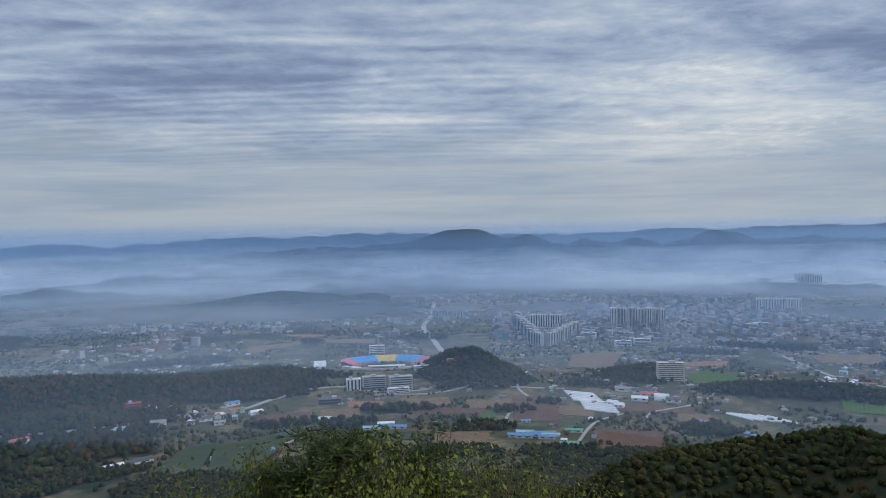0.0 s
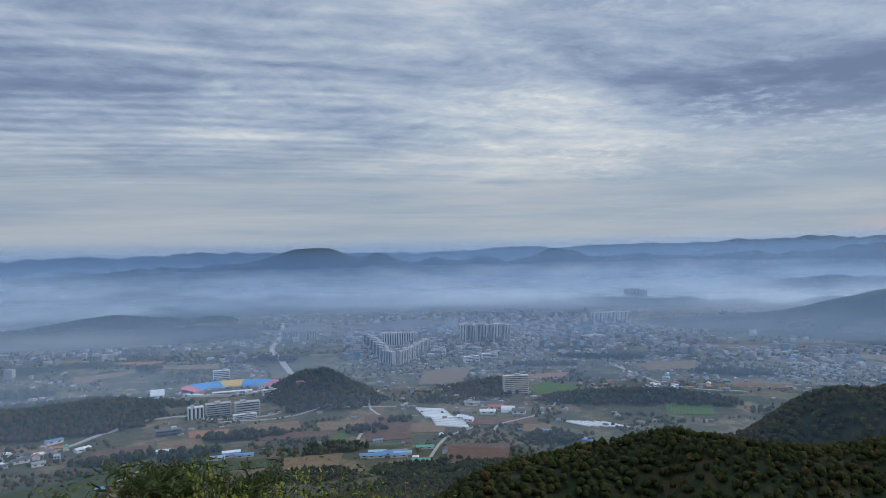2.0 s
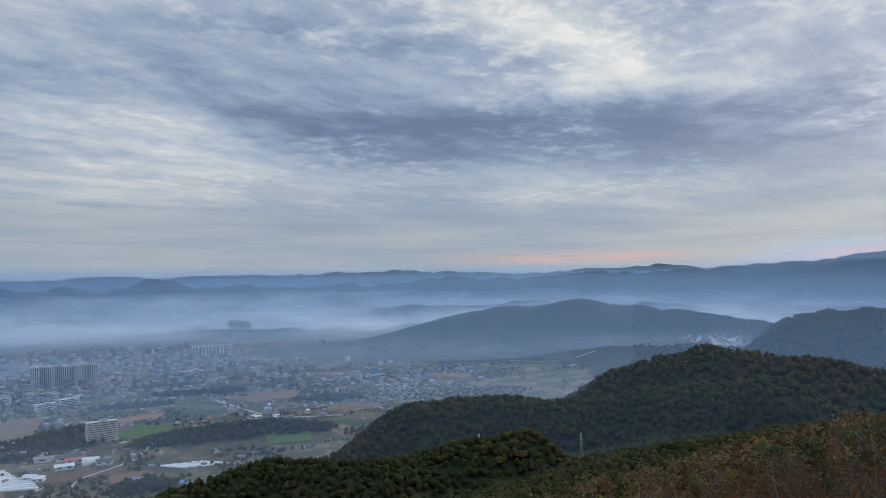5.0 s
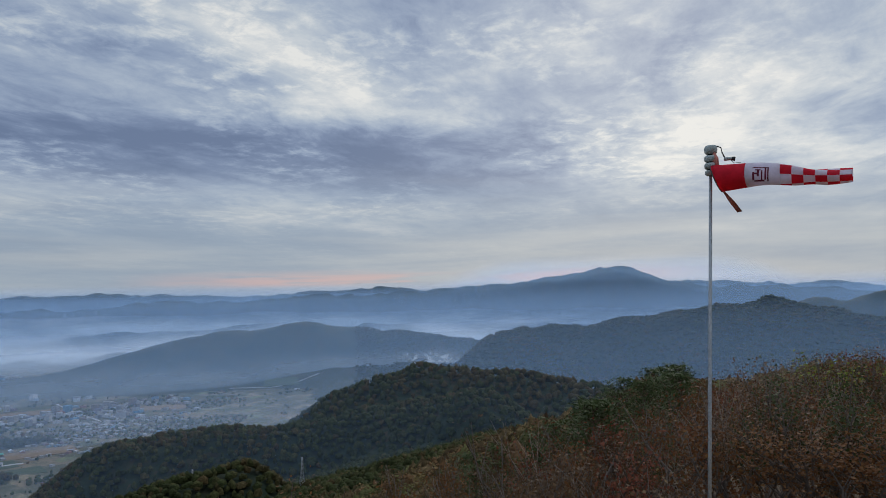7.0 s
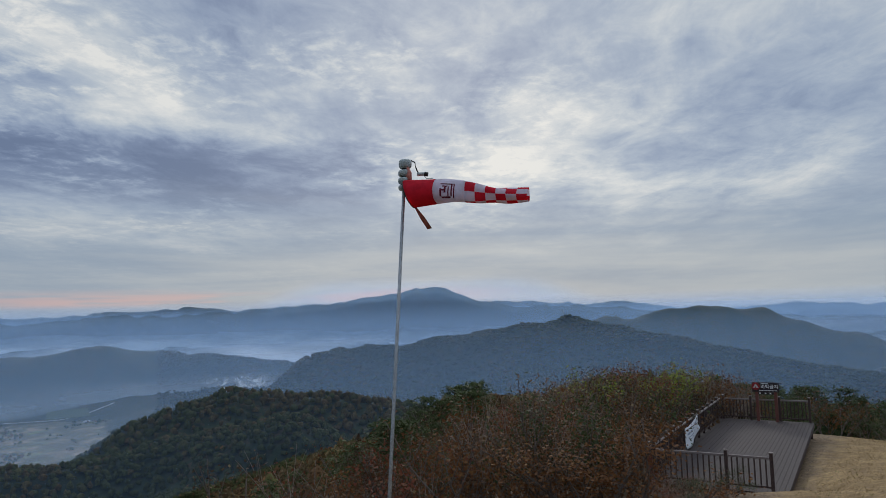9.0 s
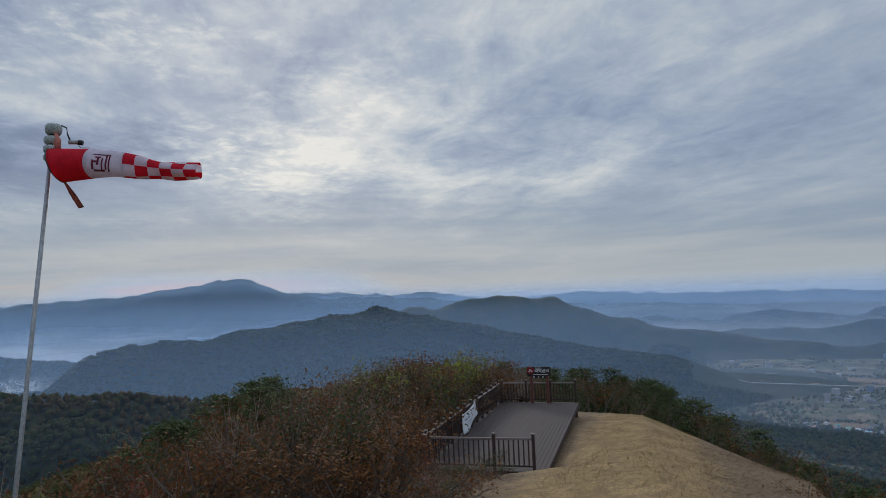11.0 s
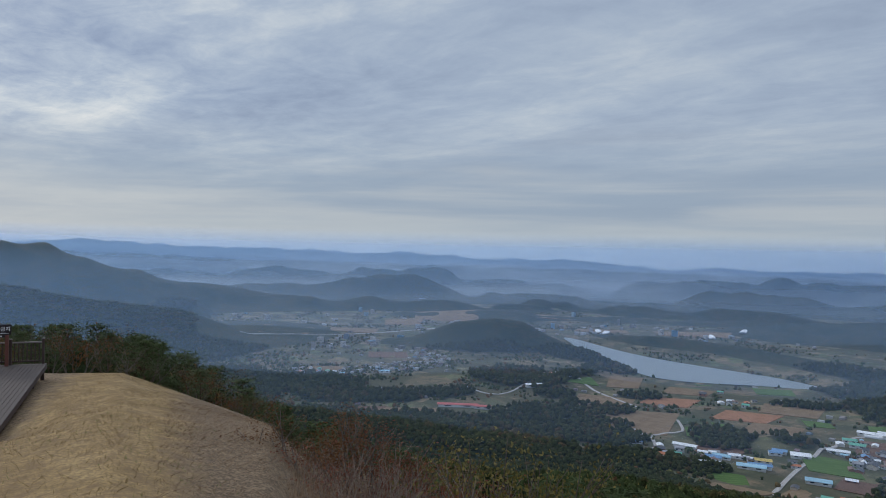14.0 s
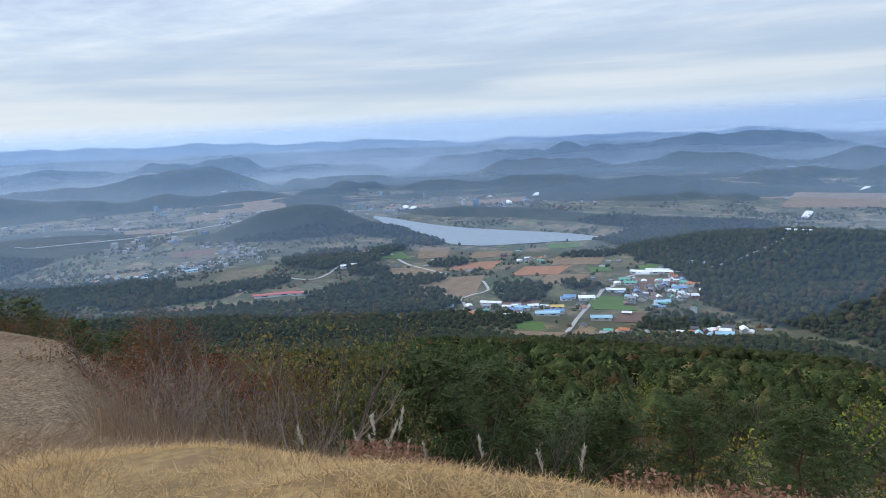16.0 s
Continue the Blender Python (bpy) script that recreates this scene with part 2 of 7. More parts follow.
BACK = [(130, -0.2), (33, -0.13), (28.4, -0.09), (25.8, -0.31), (21, 0.13), (8.6, 0.4), (-0.8, 0.45), (-11, 0.15), (-18.2, 0.58), (-20.9, 0.38), (-27.5, 0.7), (-31.8, 0.5), (-41.5, 0.9), (-47.6, 0.5), (-54.2, 0.59), (-57.4, 0.85), (-62, 1.04), (-66.2, 0.72), (-71.4, 1.1), (-80, 0.9), (-89.8, 1.0),
        (-93.5, 0.62), (-97.3, 0.67), (-103.9, -0.1), (-108.8, 0.27), (-112, 0.14)]
BACK += [(-120.5, -0.2), (-127, -0.27), (-132.7, -0.44), (-134.1, -0.25), (-136.4, -0.55), (-138.4, -0.42), (-141.1, -0.8), (-148.5, -0.66), (-152.9, -1.05), (-156.2, -1.4), (-159.5, -1.0), (-163, -1.3), (-170, -1.13), (-174.9, -1.49), (-178, -1.0), (-180.7, -1.45), (-186.6, -1.77), (-230, -1.2)]
LAKE = [at(*p) for p in ((-147.6, 2420), (-149.0, 2370), (-151.1, 2210), (-154.4, 2044), (-159.2, 1930), (-163.9, 1860), (-167.0, 1780), (-168.6, 1720), (-164.2, 1735), (-160.0, 1700), (-156.8, 1690), (-154.2, 1735), (-152.9, 1850), (-150.6, 1960), (-149.3, 2080), (-148.6, 2250))]
WOODLOTS = [(-126, 1500, 130, 110), (-131, 1380, 110, 70), (-136, 1180, 90, 60), (-138.5, 1420, 60, 50), (-147, 1190, 120, 110), (-150, 1330, 70, 60), (-151, 1120, 80, 60), (-143.5, 1620, 90, 120), (-152, 1780, 70, 50), (-160, 1220, 55, 45), (-160.5, 1160, 40, 40), (-174.5, 1330, 40, 45), (-172.5, 1010, 50, 40), (-179, 1230, 110, 140),
            (-155, 1000, 80, 40), (-166, 1520, 60, 30), (-154, 1480, 40, 30), (-147.5, 1440, 40, 40), (-139, 1050, 120, 60), (-128, 1180, 140, 90)]
WOODLOTS += [(8, 1120, 60, 22), (-3, 1080, 60, 25), (-5.5, 1180, 40, 18), (4, 1200, 70, 20), (-1, 950, 60, 40), (-12, 940, 90, 50), (-20.5, 1120, 45, 30), (-15, 1460, 90, 26), (-11.5, 1400, 60, 20), (-1, 1340, 40, 16), (14, 1140, 60, 18), (26, 1060, 60, 30), (29, 960, 90, 50), (11, 1500, 80, 30), (-25, 1980, 120, 40), (-29, 2060, 120, 40), (-20, 1830, 100, 26), (-22, 2150, 120, 40), (17, 1640, 110, 30), (22, 1800, 140, 40), (-35, 1780, 90, 40), (-8, 1240, 30, 14)]


def to_polyline(x, y, pts):
    """The distance to a line of points and how far along it the nearest place lies (in points)."""
    best, where = np.full(x.shape, 1e9), np.zeros(x.shape)
    for k in range(len(pts) - 1):
        (ax, ay), (bx, by) = pts[k], pts[k + 1]
        dx, dy = bx - ax, by - ay
        s = np.clip(((x - ax) * dx + (y - ay) * dy) / (dx * dx + dy * dy), 0, 1)
        d = np.hypot(x - ax - s * dx, y - ay - s * dy)
        near = d < best
        best, where = np.where(near, d, best), np.where(near, k + s, where)
    return best, where


def inside(x, y, poly):
    res = np.zeros(x.shape, bool)
    for k in range(len(poly)):
        (ax, ay), (bx, by) = poly[k - 1], poly[k]
        res ^= ((ay > y) != (by > y)) & (x < (bx - ax) * (y - ay) / (by - ay + 1e-12) + ax)
    return res


def round_line(pts, times=2):
    """Corner cutting of a closed line."""
    for _ in range(times):
        out = []
        for k in range(len(pts)):
            a, b = pts[k], pts[(k + 1) % len(pts)]
            out += [(a[0] * 0.75 + b[0] * 0.25, a[1] * 0.75 + b[1] * 0.25), (a[0] * 0.25 + b[0] * 0.75, a[1] * 0.25 + b[1] * 0.75)]
        pts = out
    return pts


SHORE = round_line(LAKE)
SLOPE_AZ = np.array(sorted(SLOPES))
SLOPE_Z = np.array([SLOPES[a] for a in SLOPE_AZ])


def land(x, y):
    """Height of the land, and how much of it is wooded hill (0 to 1)."""
    x, y = np.atleast_1d(np.asarray(x, float)), np.atleast_1d(np.asarray(y, float))
    dx, dy = x - MID[0], y - MID[1]
    r = np.hypot(dx, dy) + 1e-6
    az = np.degrees(np.arctan2(-dx, dy))
    a2 = np.where(az > 130, az - 360, az)
    k = np.clip(np.searchsorted(SLOPE_AZ, a2) - 1, 0, len(SLOPE_AZ) - 2)
    fa = np.clip((a2 - SLOPE_AZ[k]) / (SLOPE_AZ[k + 1] - SLOPE_AZ[k]), 0, 1)
    j = np.clip(np.searchsorted(STEPS, r) - 1, 0, len(STEPS) - 2)
    st = np.array(STEPS, float)
    fr = np.clip((r - st[j]) / (st[j + 1] - st[j]), 0, 1)
    hill = (SLOPE_Z[k, j] * (1 - fr) + SLOPE_Z[k, j + 1] * fr) * (1 - fa) + (SLOPE_Z[k + 1, j] * (1 - fr) + SLOPE_Z[k + 1, j + 1] * fr) * fa
    big = np.clip((r - 40) / 300, 0, 1)
    hill = hill + big * 26 * (fbm(x / 140, y / 140, 3) - 0.5)
    hill = np.where(r > 1240, -30, hill)
    valley = 2.5 * (fbm(x / 420, y / 420, 5, 2) - 0.5)
    knolls = np.clip(fbm(x / 330, y / 330, 11, 3) - 0.60, 0, 1) * (170 + 110 * np.clip((-a2 - 105) / 12, 0, 1)) * np.clip((r - 1500) / 900, 0, 1)
    town = np.exp(-(((az + 14) / 15) ** 2)) * np.exp(-(((r - 2700) / 1100) ** 2))
    knolls = knolls * (1 - np.clip(town * 2.2, 0, 1))
    west = np.clip((-a2 - 112) / 12, 0, 1)
    knolls = knolls * (1 - 0.8 * west * np.clip((2700 - r) / 300, 0, 1))
    z = valley + knolls
    rise = np.maximum(knolls, 0)
    for crest, w in RIDGES:
        d, s = to_polyline(x, y, [at(a, q) for a, q, _ in crest])
        top = np.interp(s, range(len(crest)), [c[2] for c in crest])
        d = d * (0.75 + 0.5 * fbm(x / (w * 1.1), y / (w * 1.1), 23, 3))
        bump = top * np.exp(-((d / w) ** 2)) * (0.86 + 0.28 * fbm(x / 120, y / 120, 31, 4))
        z, rise = np.maximum(z, bump), np.maximum(rise, bump)
    # rows of far hills, then the mountains on the skyline
    for dist, w, el, amp, seed in ((3000, 130, -5.0, 34, 40), (3350, 140, -4.1, 40, 41), (3750, 140, -3.1, 44, 42), (4120, 120, -2.6, 44, 43), (4420, 90, -2.15, 36, 44)):
        el2 = el + 0.35 * west - 0.6 * np.clip((a2 + 45) / 15, 0, 1)
        top = 300 + dist * np.tan(np.radians(el2)) + amp * (fbm(a2 / 3.0, r / 900, seed, 4) * 2 - 1) - (24 if dist < 3400 else 0) - 80 * town
        wob = dist + 260 * (fbm(a2 / 9.0, 0 * r, seed + 60, 2) - 0.5) * np.clip((4500 - dist) / 600, 0, 1)
        broken = np.clip((fbm(x / 560, y / 560, seed + 80, 3) - 0.26) * 2.6, 0.2, 1.05)
        bump = np.maximum(top, 0) * np.exp(-(((r - wob) / w) ** 2)) * broken * (0.85 + 0.3 * fbm(x / 190, y / 190, seed + 90, 3))
        z, rise = np.maximum(z, bump), np.maximum(rise, bump)
    for dist, w, line, amp, seed in ((4640, 75, FRONT, 11, 51), (4880, 70, BACK, 9, 52)):
        el = np.interp(a2, [p[0] for p in line[::-1]], [p[1] for p in line[::-1]])
        top = 300 + dist * np.tan(np.radians(el)) + amp * (fbm(a2 / 1.6, 0 * r, seed, 5) * 2 - 1)
        bump = top * np.exp(-(((r - dist) / w) ** 2)) * (0.94 + 0.12 * fbm(a2 / 0.9, r / 60, seed + 7, 3))
        z, rise = np.maximum(z, bump), np.maximum(rise, bump)
    dlake, _ = to_polyline(x, y, SHORE + SHORE[:1])
    wet = inside(x, y, SHORE)
    z = np.where(wet, -3, np.where(dlake < 70, np.minimum(z, 0.2 + np.maximum(dlake - 25, 0) * 0.9), z))
    du, dv = (x - 23.44) * 0.916 - (y + 8.89) * 0.40, (x - 23.44) * 0.40 + (y + 8.89) * 0.916
    under = np.clip(1 - np.maximum(np.maximum(-0.4 - du, du - 14.9), np.maximum(-0.15 - dv, dv - 5.2)) / 1.6, 0, 1)
    hill = np.where(under > 0, np.minimum(hill, hill * (1 - under) + (294.02 - 0.35 * np.clip(dv, 0, 5)) * under), hill)
    near = hill > z
    z = np.maximum(hill, z)
    wood = np.where(near, np.clip((hill - 14) / 10, 0, 1), np.clip((rise - 7) / 5, 0, 1))
    for az0, d0, across, along in WOODLOTS:
        cx, cy = at(az0, d0)
        ca, sa = math.cos(radians(az0)), math.sin(radians(az0))
        u, v = (x - cx) * ca + (y - cy) * sa, -(x - cx) * sa + (y - cy) * ca
        far = np.hypot(u / across, v / along) + 0.9 * (fbm(x / 60, y / 60, 37, 3) - 0.5)
        wood = np.maximum(wood, np.clip((1.15 - far) * 4, 0, 1) * ~wet)
    return z, wood


def ground_z(x, y):
    return float(land(x, y)[0][0])


def mesh_from(name, verts, faces, smooth=False):
    me = bpy.data.meshes.new(name)
    me.from_pydata([tuple(v) for v in verts], [], [tuple(f) for f in faces])
    if smooth:
        me.polygons.foreach_set("use_smooth", [True] * len(me.polygons))
    me.update()
    return me


def grid_mesh(name, x, y, z, closed=False):
    """A mesh from 2D arrays of places."""
    rows, cols = x.shape
    me = bpy.data.meshes.new(name)
    co = np.stack([x, y, z], -1).reshape(-1, 3)
    i, j = np.meshgrid(np.arange(rows - 1), np.arange(cols if closed else cols - 1), indexing="ij")
    j2 = (j + 1) % cols
    q = np.stack([i * cols + j, i * cols + j2, (i + 1) * cols + j2, (i + 1) * cols + j], -1).reshape(-1, 4)
    me.vertices.add(len(co))
    me.vertices.foreach_set("co", co.ravel())
    me.loops.add(q.size)
    me.loops.foreach_set("vertex_index", q.ravel().astype(np.int32))
    me.polygons.add(len(q))
    me.polygons.foreach_set("loop_start", np.arange(0, q.size, 4, dtype=np.int32))
    me.polygons.foreach_set("loop_total", np.full(len(q), 4, dtype=np.int32))
    me.polygons.foreach_set("use_smooth", np.ones(len(q), bool))
    me.update()
    me.validate()
    return me


# ---- materials ----
def material(name):
    m = bpy.data.materials.new(name)
    m.use_nodes = True
    return m, Nodes(m.node_tree)


def finish(n, color, rough=0.9, bump=None, strength=0.3, distance=0.1, metal=0.0, spec=0.3):
    ins = {"Base Color": color if isinstance(color, bpy.types.NodeSocket) else (*color, 1), "Roughness": rough, "Metallic": metal, "Specular IOR Level": spec}
    if bump is not None:
        ins["Normal"] = n.add("ShaderNodeBump", {"Height": bump, "Strength": strength, "Distance": distance}).outputs[0]
    b = n.add("ShaderNodeBsdfPrincipled", ins)
    n.add("ShaderNodeOutputMaterial", {"Surface": b.outputs[0]})


def where(n):
    return n.add("ShaderNodeNewGeometry").outputs["Position"]


def land_material():
    m, n = material("open_country")
    p = where(n)
    wood = n.add("ShaderNodeAttribute", attribute_name="wood").outputs["Fac"]
    bare = n.add("ShaderNodeAttribute", attribute_name="straw").outputs["Fac"]
    flat = n.vec("MULTIPLY", p, (1, 1, 0.15))
    # fields of the valley
    warp = n.vec("ADD", flat, n.vec("SCALE", n.add("ShaderNodeTexNoise", {"Vector": flat, "Scale": 0.012, "Detail": 2.0}).outputs["Color"], 40.0))
    cell = n.add("ShaderNodeTexVoronoi", {"Vector": n.vec("MULTIPLY", warp, (1.0, 1.6, 1.0)), "Scale": 0.016}, distance="MANHATTAN")
    pick = n.add("ShaderNodeSeparateColor", {0: cell.outputs["Color"]}).outputs[0]
    crop = n.ramp(pick, [(0.0, (0.11, 0.09, 0.055)), (0.28, (0.20, 0.145, 0.085)), (0.5, (0.16, 0.115, 0.07)), (0.68, (0.09, 0.095, 0.05)), (0.8, (0.22, 0.16, 0.098)), (0.93, (0.11, 0.13, 0.055))])
    crop = n.mix(n.span(n.noise(flat, 0.05, 5, 0.65), 0.35, 0.7), crop, (0.075, 0.075, 0.045))
    scrub = n.span(n.noise(flat, 0.011, 5, 0.6), 0.44, 0.53)
    crop = n.mix(n.math("MULTIPLY", scrub, 0.7), crop, (0.045, 0.052, 0.028))
    # wooded slopes
    tufts = n.add("ShaderNodeTexVoronoi", {"Vector": p, "Scale": 0.16, "Randomness": 1.0})
    hue = n.add("ShaderNodeSeparateColor", {0: tufts.outputs["Color"]}).outputs[0]
    leaf = n.ramp(hue, [(0.0, (0.022, 0.031, 0.017)), (0.5, (0.030, 0.039, 0.019)), (0.8, (0.045, 0.040, 0.021)), (1.0, (0.058, 0.042, 0.023))])
    leaf = n.mix(n.span(n.noise(p, 0.008, 4, 0.6), 0.4, 0.65), leaf, (0.020, 0.030, 0.018))
    edge = n.math("ADD", wood, n.math("MULTIPLY", n.math("SUBTRACT", n.noise(flat, 0.03, 4, 0.6), 0.5), 0.8))
    col = n.mix(n.span(edge, 0.35, 0.6), crop, leaf)
    # dry grass and trodden earth on the summit
    g1, g2 = n.noise(p, 1.3, 5, 0.65), n.noise(p, 14.0, 5, 0.7)
    straw = n.ramp(g1, [(0.25, (0.19, 0.12, 0.05)), (0.5, (0.31, 0.205, 0.088)), (0.72, (0.41, 0.285, 0.13))])
    straw = n.mix(n.span(g2, 0.38, 0.66, 0.0, 0.75), straw, (0.13, 0.088, 0.05))
    straw = n.mix(n.span(n.noise(p, 3.2, 4, 0.6), 0.45, 0.65, 0.0, 0.7), straw, (0.17, 0.108, 0.058))
    earth = n.mix(n.span(g2, 0.36, 0.64), (0.06, 0.042, 0.027), (0.25, 0.172, 0.105))
    earth = n.mix(n.span(n.noise(p, 4.5, 4, 0.6), 0.42, 0.62, 0.0, 0.55), earth, (0.085, 0.058, 0.036))
    earth = n.mix(n.span(n.noise(n.vec("MULTIPLY", p, (3, 3, 14)), 2.2, 4, 0.6), 0.5, 0.72, 0.0, 0.6), earth, (0.33, 0.235, 0.145))
    top = n.mix(n.span(n.math("ADD", bare, n.math("MULTIPLY", n.math("SUBTRACT", g1, 0.5), 1.3)), 0.2, 0.9), earth, straw)
    summit = n.add("ShaderNodeAttribute", attribute_name="summit").outputs["Fac"]
    col = n.mix(summit, col, top)
    relief = n.math("ADD", n.math("MULTIPLY", n.math("MULTIPLY", tufts.outputs["Distance"], wood), -1.2), n.math("MULTIPLY", g2, 0.04))
    finish(n, col, 0.95, relief, 0.7, 1.0, spec=0.15)
    return m


LAND = land_material()


def path_straw(x, y):
    """How much pale dry grass covers the summit: the trodden way and its margins."""
    d, _ = to_polyline(x, y, [(-8, 2), (1.0, -3.2), (7.0, -4.3), (12.8, -6.5), (20.2, -10.2), (28.0, -14.2), (36.0, -18.0), (42, -20.5)])
    s = 1 - np.clip((d - 1.4) / 2.1, 0, 1)
    return np.maximum(s, 1 - np.clip((np.hypot(x - 1.2, y + 3.6) - 5.3) / 2.0, 0, 1))


def make_ground():
    az = np.radians(np.concatenate([np.arange(-205, 50, 0.42), np.arange(50, 155, 2.5)]))
    rad = np.concatenate([np.linspace(0.02, 60, 100), np.geomspace(60.7, 1200, 70), np.linspace(1212, 4990, 150)])
    a, r = np.meshgrid(az, rad)
    x, y = MID[0] - np.sin(a) * r, MID[1] + np.cos(a) * r
    z, wood = land(x.ravel(), y.ravel())
    z = z.reshape(x.shape)
    z = z + np.where(r < 70, 0.10 * (fbm(x / 1.7, y / 1.7, 71) - 0.5) + 0.5 * (fbm(x / 9, y / 9, 73) - 0.5) * np.clip((r - 6) / 10, 0, 1), 0)
    me = grid_mesh("ground", x, y, z, closed=True)
    for key, val in (("wood", wood), ("straw", path_straw(x.ravel(), y.ravel())), ("summit", np.clip((95 - r.ravel()) / 25, 0, 1))):
        at_ = me.attributes.new(key, "FLOAT", "POINT")
        at_.data.foreach_set("value", val.astype(np.float32))
    me.materials.append(LAND)
    return tagged(new("ground", me), "hilltop, wooded slopes and farmed valley floor in autumn", "ground", kind="structure")


make_ground()


def make_lake():
    m, n = material("still_water")
    p = where(n)
    finish(n, (0.15, 0.18, 0.19), 0.28, None, spec=0.8)
    bm = bmesh.new()
    bm.faces.new([bm.verts.new((x, y, 0.5)) for x, y in SHORE])
    bmesh.ops.triangulate(bm, faces=bm.faces)
    me = bpy.data.meshes.new("water")
    bm.to_mesh(me)
    me.materials.append(m)
    tagged(new("water", me), "calm grey reservoir between wooded hills", "water", kind="structure")


make_lake()


def mist_material(name, haze, mist, top, soft, lid, seed):
    """Even haze up to lid metres, and thicker mist below top."""
    m, n = material(name)
    p = where(n)
    z = n.add("ShaderNodeSeparateXYZ", {0: p}).outputs[2]
    wisps = n.noise(n.vec("ADD", n.vec("MULTIPLY", p, (0.0011, 0.0011, 0.007)), (seed, 0, 0)), 1.0, 5, 0.55, 0.4)
    high = n.math("ADD", z, n.math("MULTIPLY", n.math("SUBTRACT", wisps, 0.5), -soft * 1.9))
    a = n.math("MULTIPLY", n.span(high, top - soft, top + soft, 1.0, 0.0), n.span(wisps, 0.2, 0.75, 0.45, 1.3))
    # thick over the town in the north, thin in the south-west
    side = n.vec("DOT_PRODUCT", n.vec("NORMALIZE", n.vec("MULTIPLY", p, (1, 1, 0))), tuple(way(-150)))
    a = n.math("MULTIPLY", a, n.span(side, -0.2, 0.7, mist, mist * 0.3))
    # the haze stands higher round the great hill in the east
    crest = n.span(n.vec("DOT_PRODUCT", n.vec("NORMALIZE", n.vec("MULTIPLY", p, (1, 1, 0))), tuple(way(-81))), 0.965, 0.995, 0.0, 150.0 if mist > 0.5 else 0.0)
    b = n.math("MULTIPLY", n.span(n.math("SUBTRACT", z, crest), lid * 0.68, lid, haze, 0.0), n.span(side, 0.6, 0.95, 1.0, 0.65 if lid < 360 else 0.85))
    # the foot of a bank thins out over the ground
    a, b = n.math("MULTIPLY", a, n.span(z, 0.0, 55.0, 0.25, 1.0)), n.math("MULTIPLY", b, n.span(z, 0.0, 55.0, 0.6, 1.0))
    # distance haze put in as blue colour, white where the mist is thicker
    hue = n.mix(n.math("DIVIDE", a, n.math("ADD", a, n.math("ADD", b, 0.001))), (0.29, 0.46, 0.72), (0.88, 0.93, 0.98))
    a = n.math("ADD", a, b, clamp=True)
    # vertical normals let both faces of the bank take light from the whole sky
    rise, fall = n.add("ShaderNodeCombineXYZ", {2: 1.0}).outputs[0], n.add("ShaderNodeCombineXYZ", {2: -1.0}).outputs[0]
    d, t = n.add("ShaderNodeBsdfDiffuse", {"Color": hue, "Normal": rise}), n.add("ShaderNodeBsdfTranslucent", {"Color": hue, "Normal": fall})
    mist = n.add("ShaderNodeAddShader", {0: d.outputs[0], 1: t.outputs[0]})
    out = n.add("ShaderNodeMixShader", {0: a, 1: n.add("ShaderNodeBsdfTransparent").outputs[0], 2: mist.outputs[0]})
    n.add("ShaderNodeOutputMaterial", {"Surface": out.outputs[0]})
    return m


def make_mist():
    """Added see-through rings, one behind another: distance haze as blue tint, with white valley mist."""
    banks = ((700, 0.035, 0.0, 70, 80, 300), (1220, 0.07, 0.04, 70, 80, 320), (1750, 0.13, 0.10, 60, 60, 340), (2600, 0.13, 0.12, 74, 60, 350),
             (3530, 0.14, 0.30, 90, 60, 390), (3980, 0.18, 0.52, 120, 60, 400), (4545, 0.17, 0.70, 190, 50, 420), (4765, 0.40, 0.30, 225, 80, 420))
    for dist, haze, mist, top, soft, lid in banks:
        a = np.radians(np.arange(0, 360, 1.5))
        aa, z = np.meshgrid(a, np.array([-12.0, 20, 60, 120, 200, 290, 380, 520, 660]))
        r = dist * (1 + 0.03 * np.sin(3 * aa + dist) + 0.02 * np.sin(7 * aa + 2 * dist)) if dist < 3000 else dist + 0 * aa
        r = r + (np.minimum(z, 220) - 220) * (0.8 if dist < 3000 else 0.3)      # each bank leans back under the sky
        keep = z[:, 0] <= (640 if lid > 380 else lid + 130)
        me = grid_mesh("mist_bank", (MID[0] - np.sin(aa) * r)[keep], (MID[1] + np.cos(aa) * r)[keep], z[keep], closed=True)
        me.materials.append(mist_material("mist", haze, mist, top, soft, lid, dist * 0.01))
        tagged(new("mist_bank", me), "see-through shell tinted as blue distance haze, with white mist low over the valley", "mist", kind="stuff")


make_mist()

# ---- things: helpers ----
def part(name, bm, mat, parent, label=""):
    """One bmesh (or mesh) as one mesh object under a thing or a part."""
    if isinstance(bm, bmesh.types.BMesh):
        me = bpy.data.meshes.new(name)
        bm.to_mesh(me)
        bm.free()
    else:
        me = bm
    if mat is not None and not me.materials:
        me.materials.append(mat)
    ob = new(name, me)
    ob.parent = parent
    if label:
        ob["label"] = label
    return ob


def thing(name, m, label, category, group=""):
    ob = new(name)
    ob.empty_display_size = 0.2
    ob.matrix_world = m
    return tagged(ob, label, category, group)


def box(bm, x0, x1, y0, y1, z0, z1, bevel=0.0):
    v = bmesh.ops.create_cube(bm, size=1.0, matrix=Matrix.Translation(((x0 + x1) / 2, (y0 + y1) / 2, (z0 + z1) / 2)) @ Matrix.Diagonal((x1 - x0, y1 - y0, z1 - z0, 1)))["verts"]
    if bevel:
        es = list({e for q in v for e in q.link_edges})
        bmesh.ops.bevel(bm, geom=es, offset=bevel, segments=1, affect="EDGES")
    return bm


def boxed(*args, bevel=0.0):
    return box(bmesh.new(), *args, bevel=bevel)


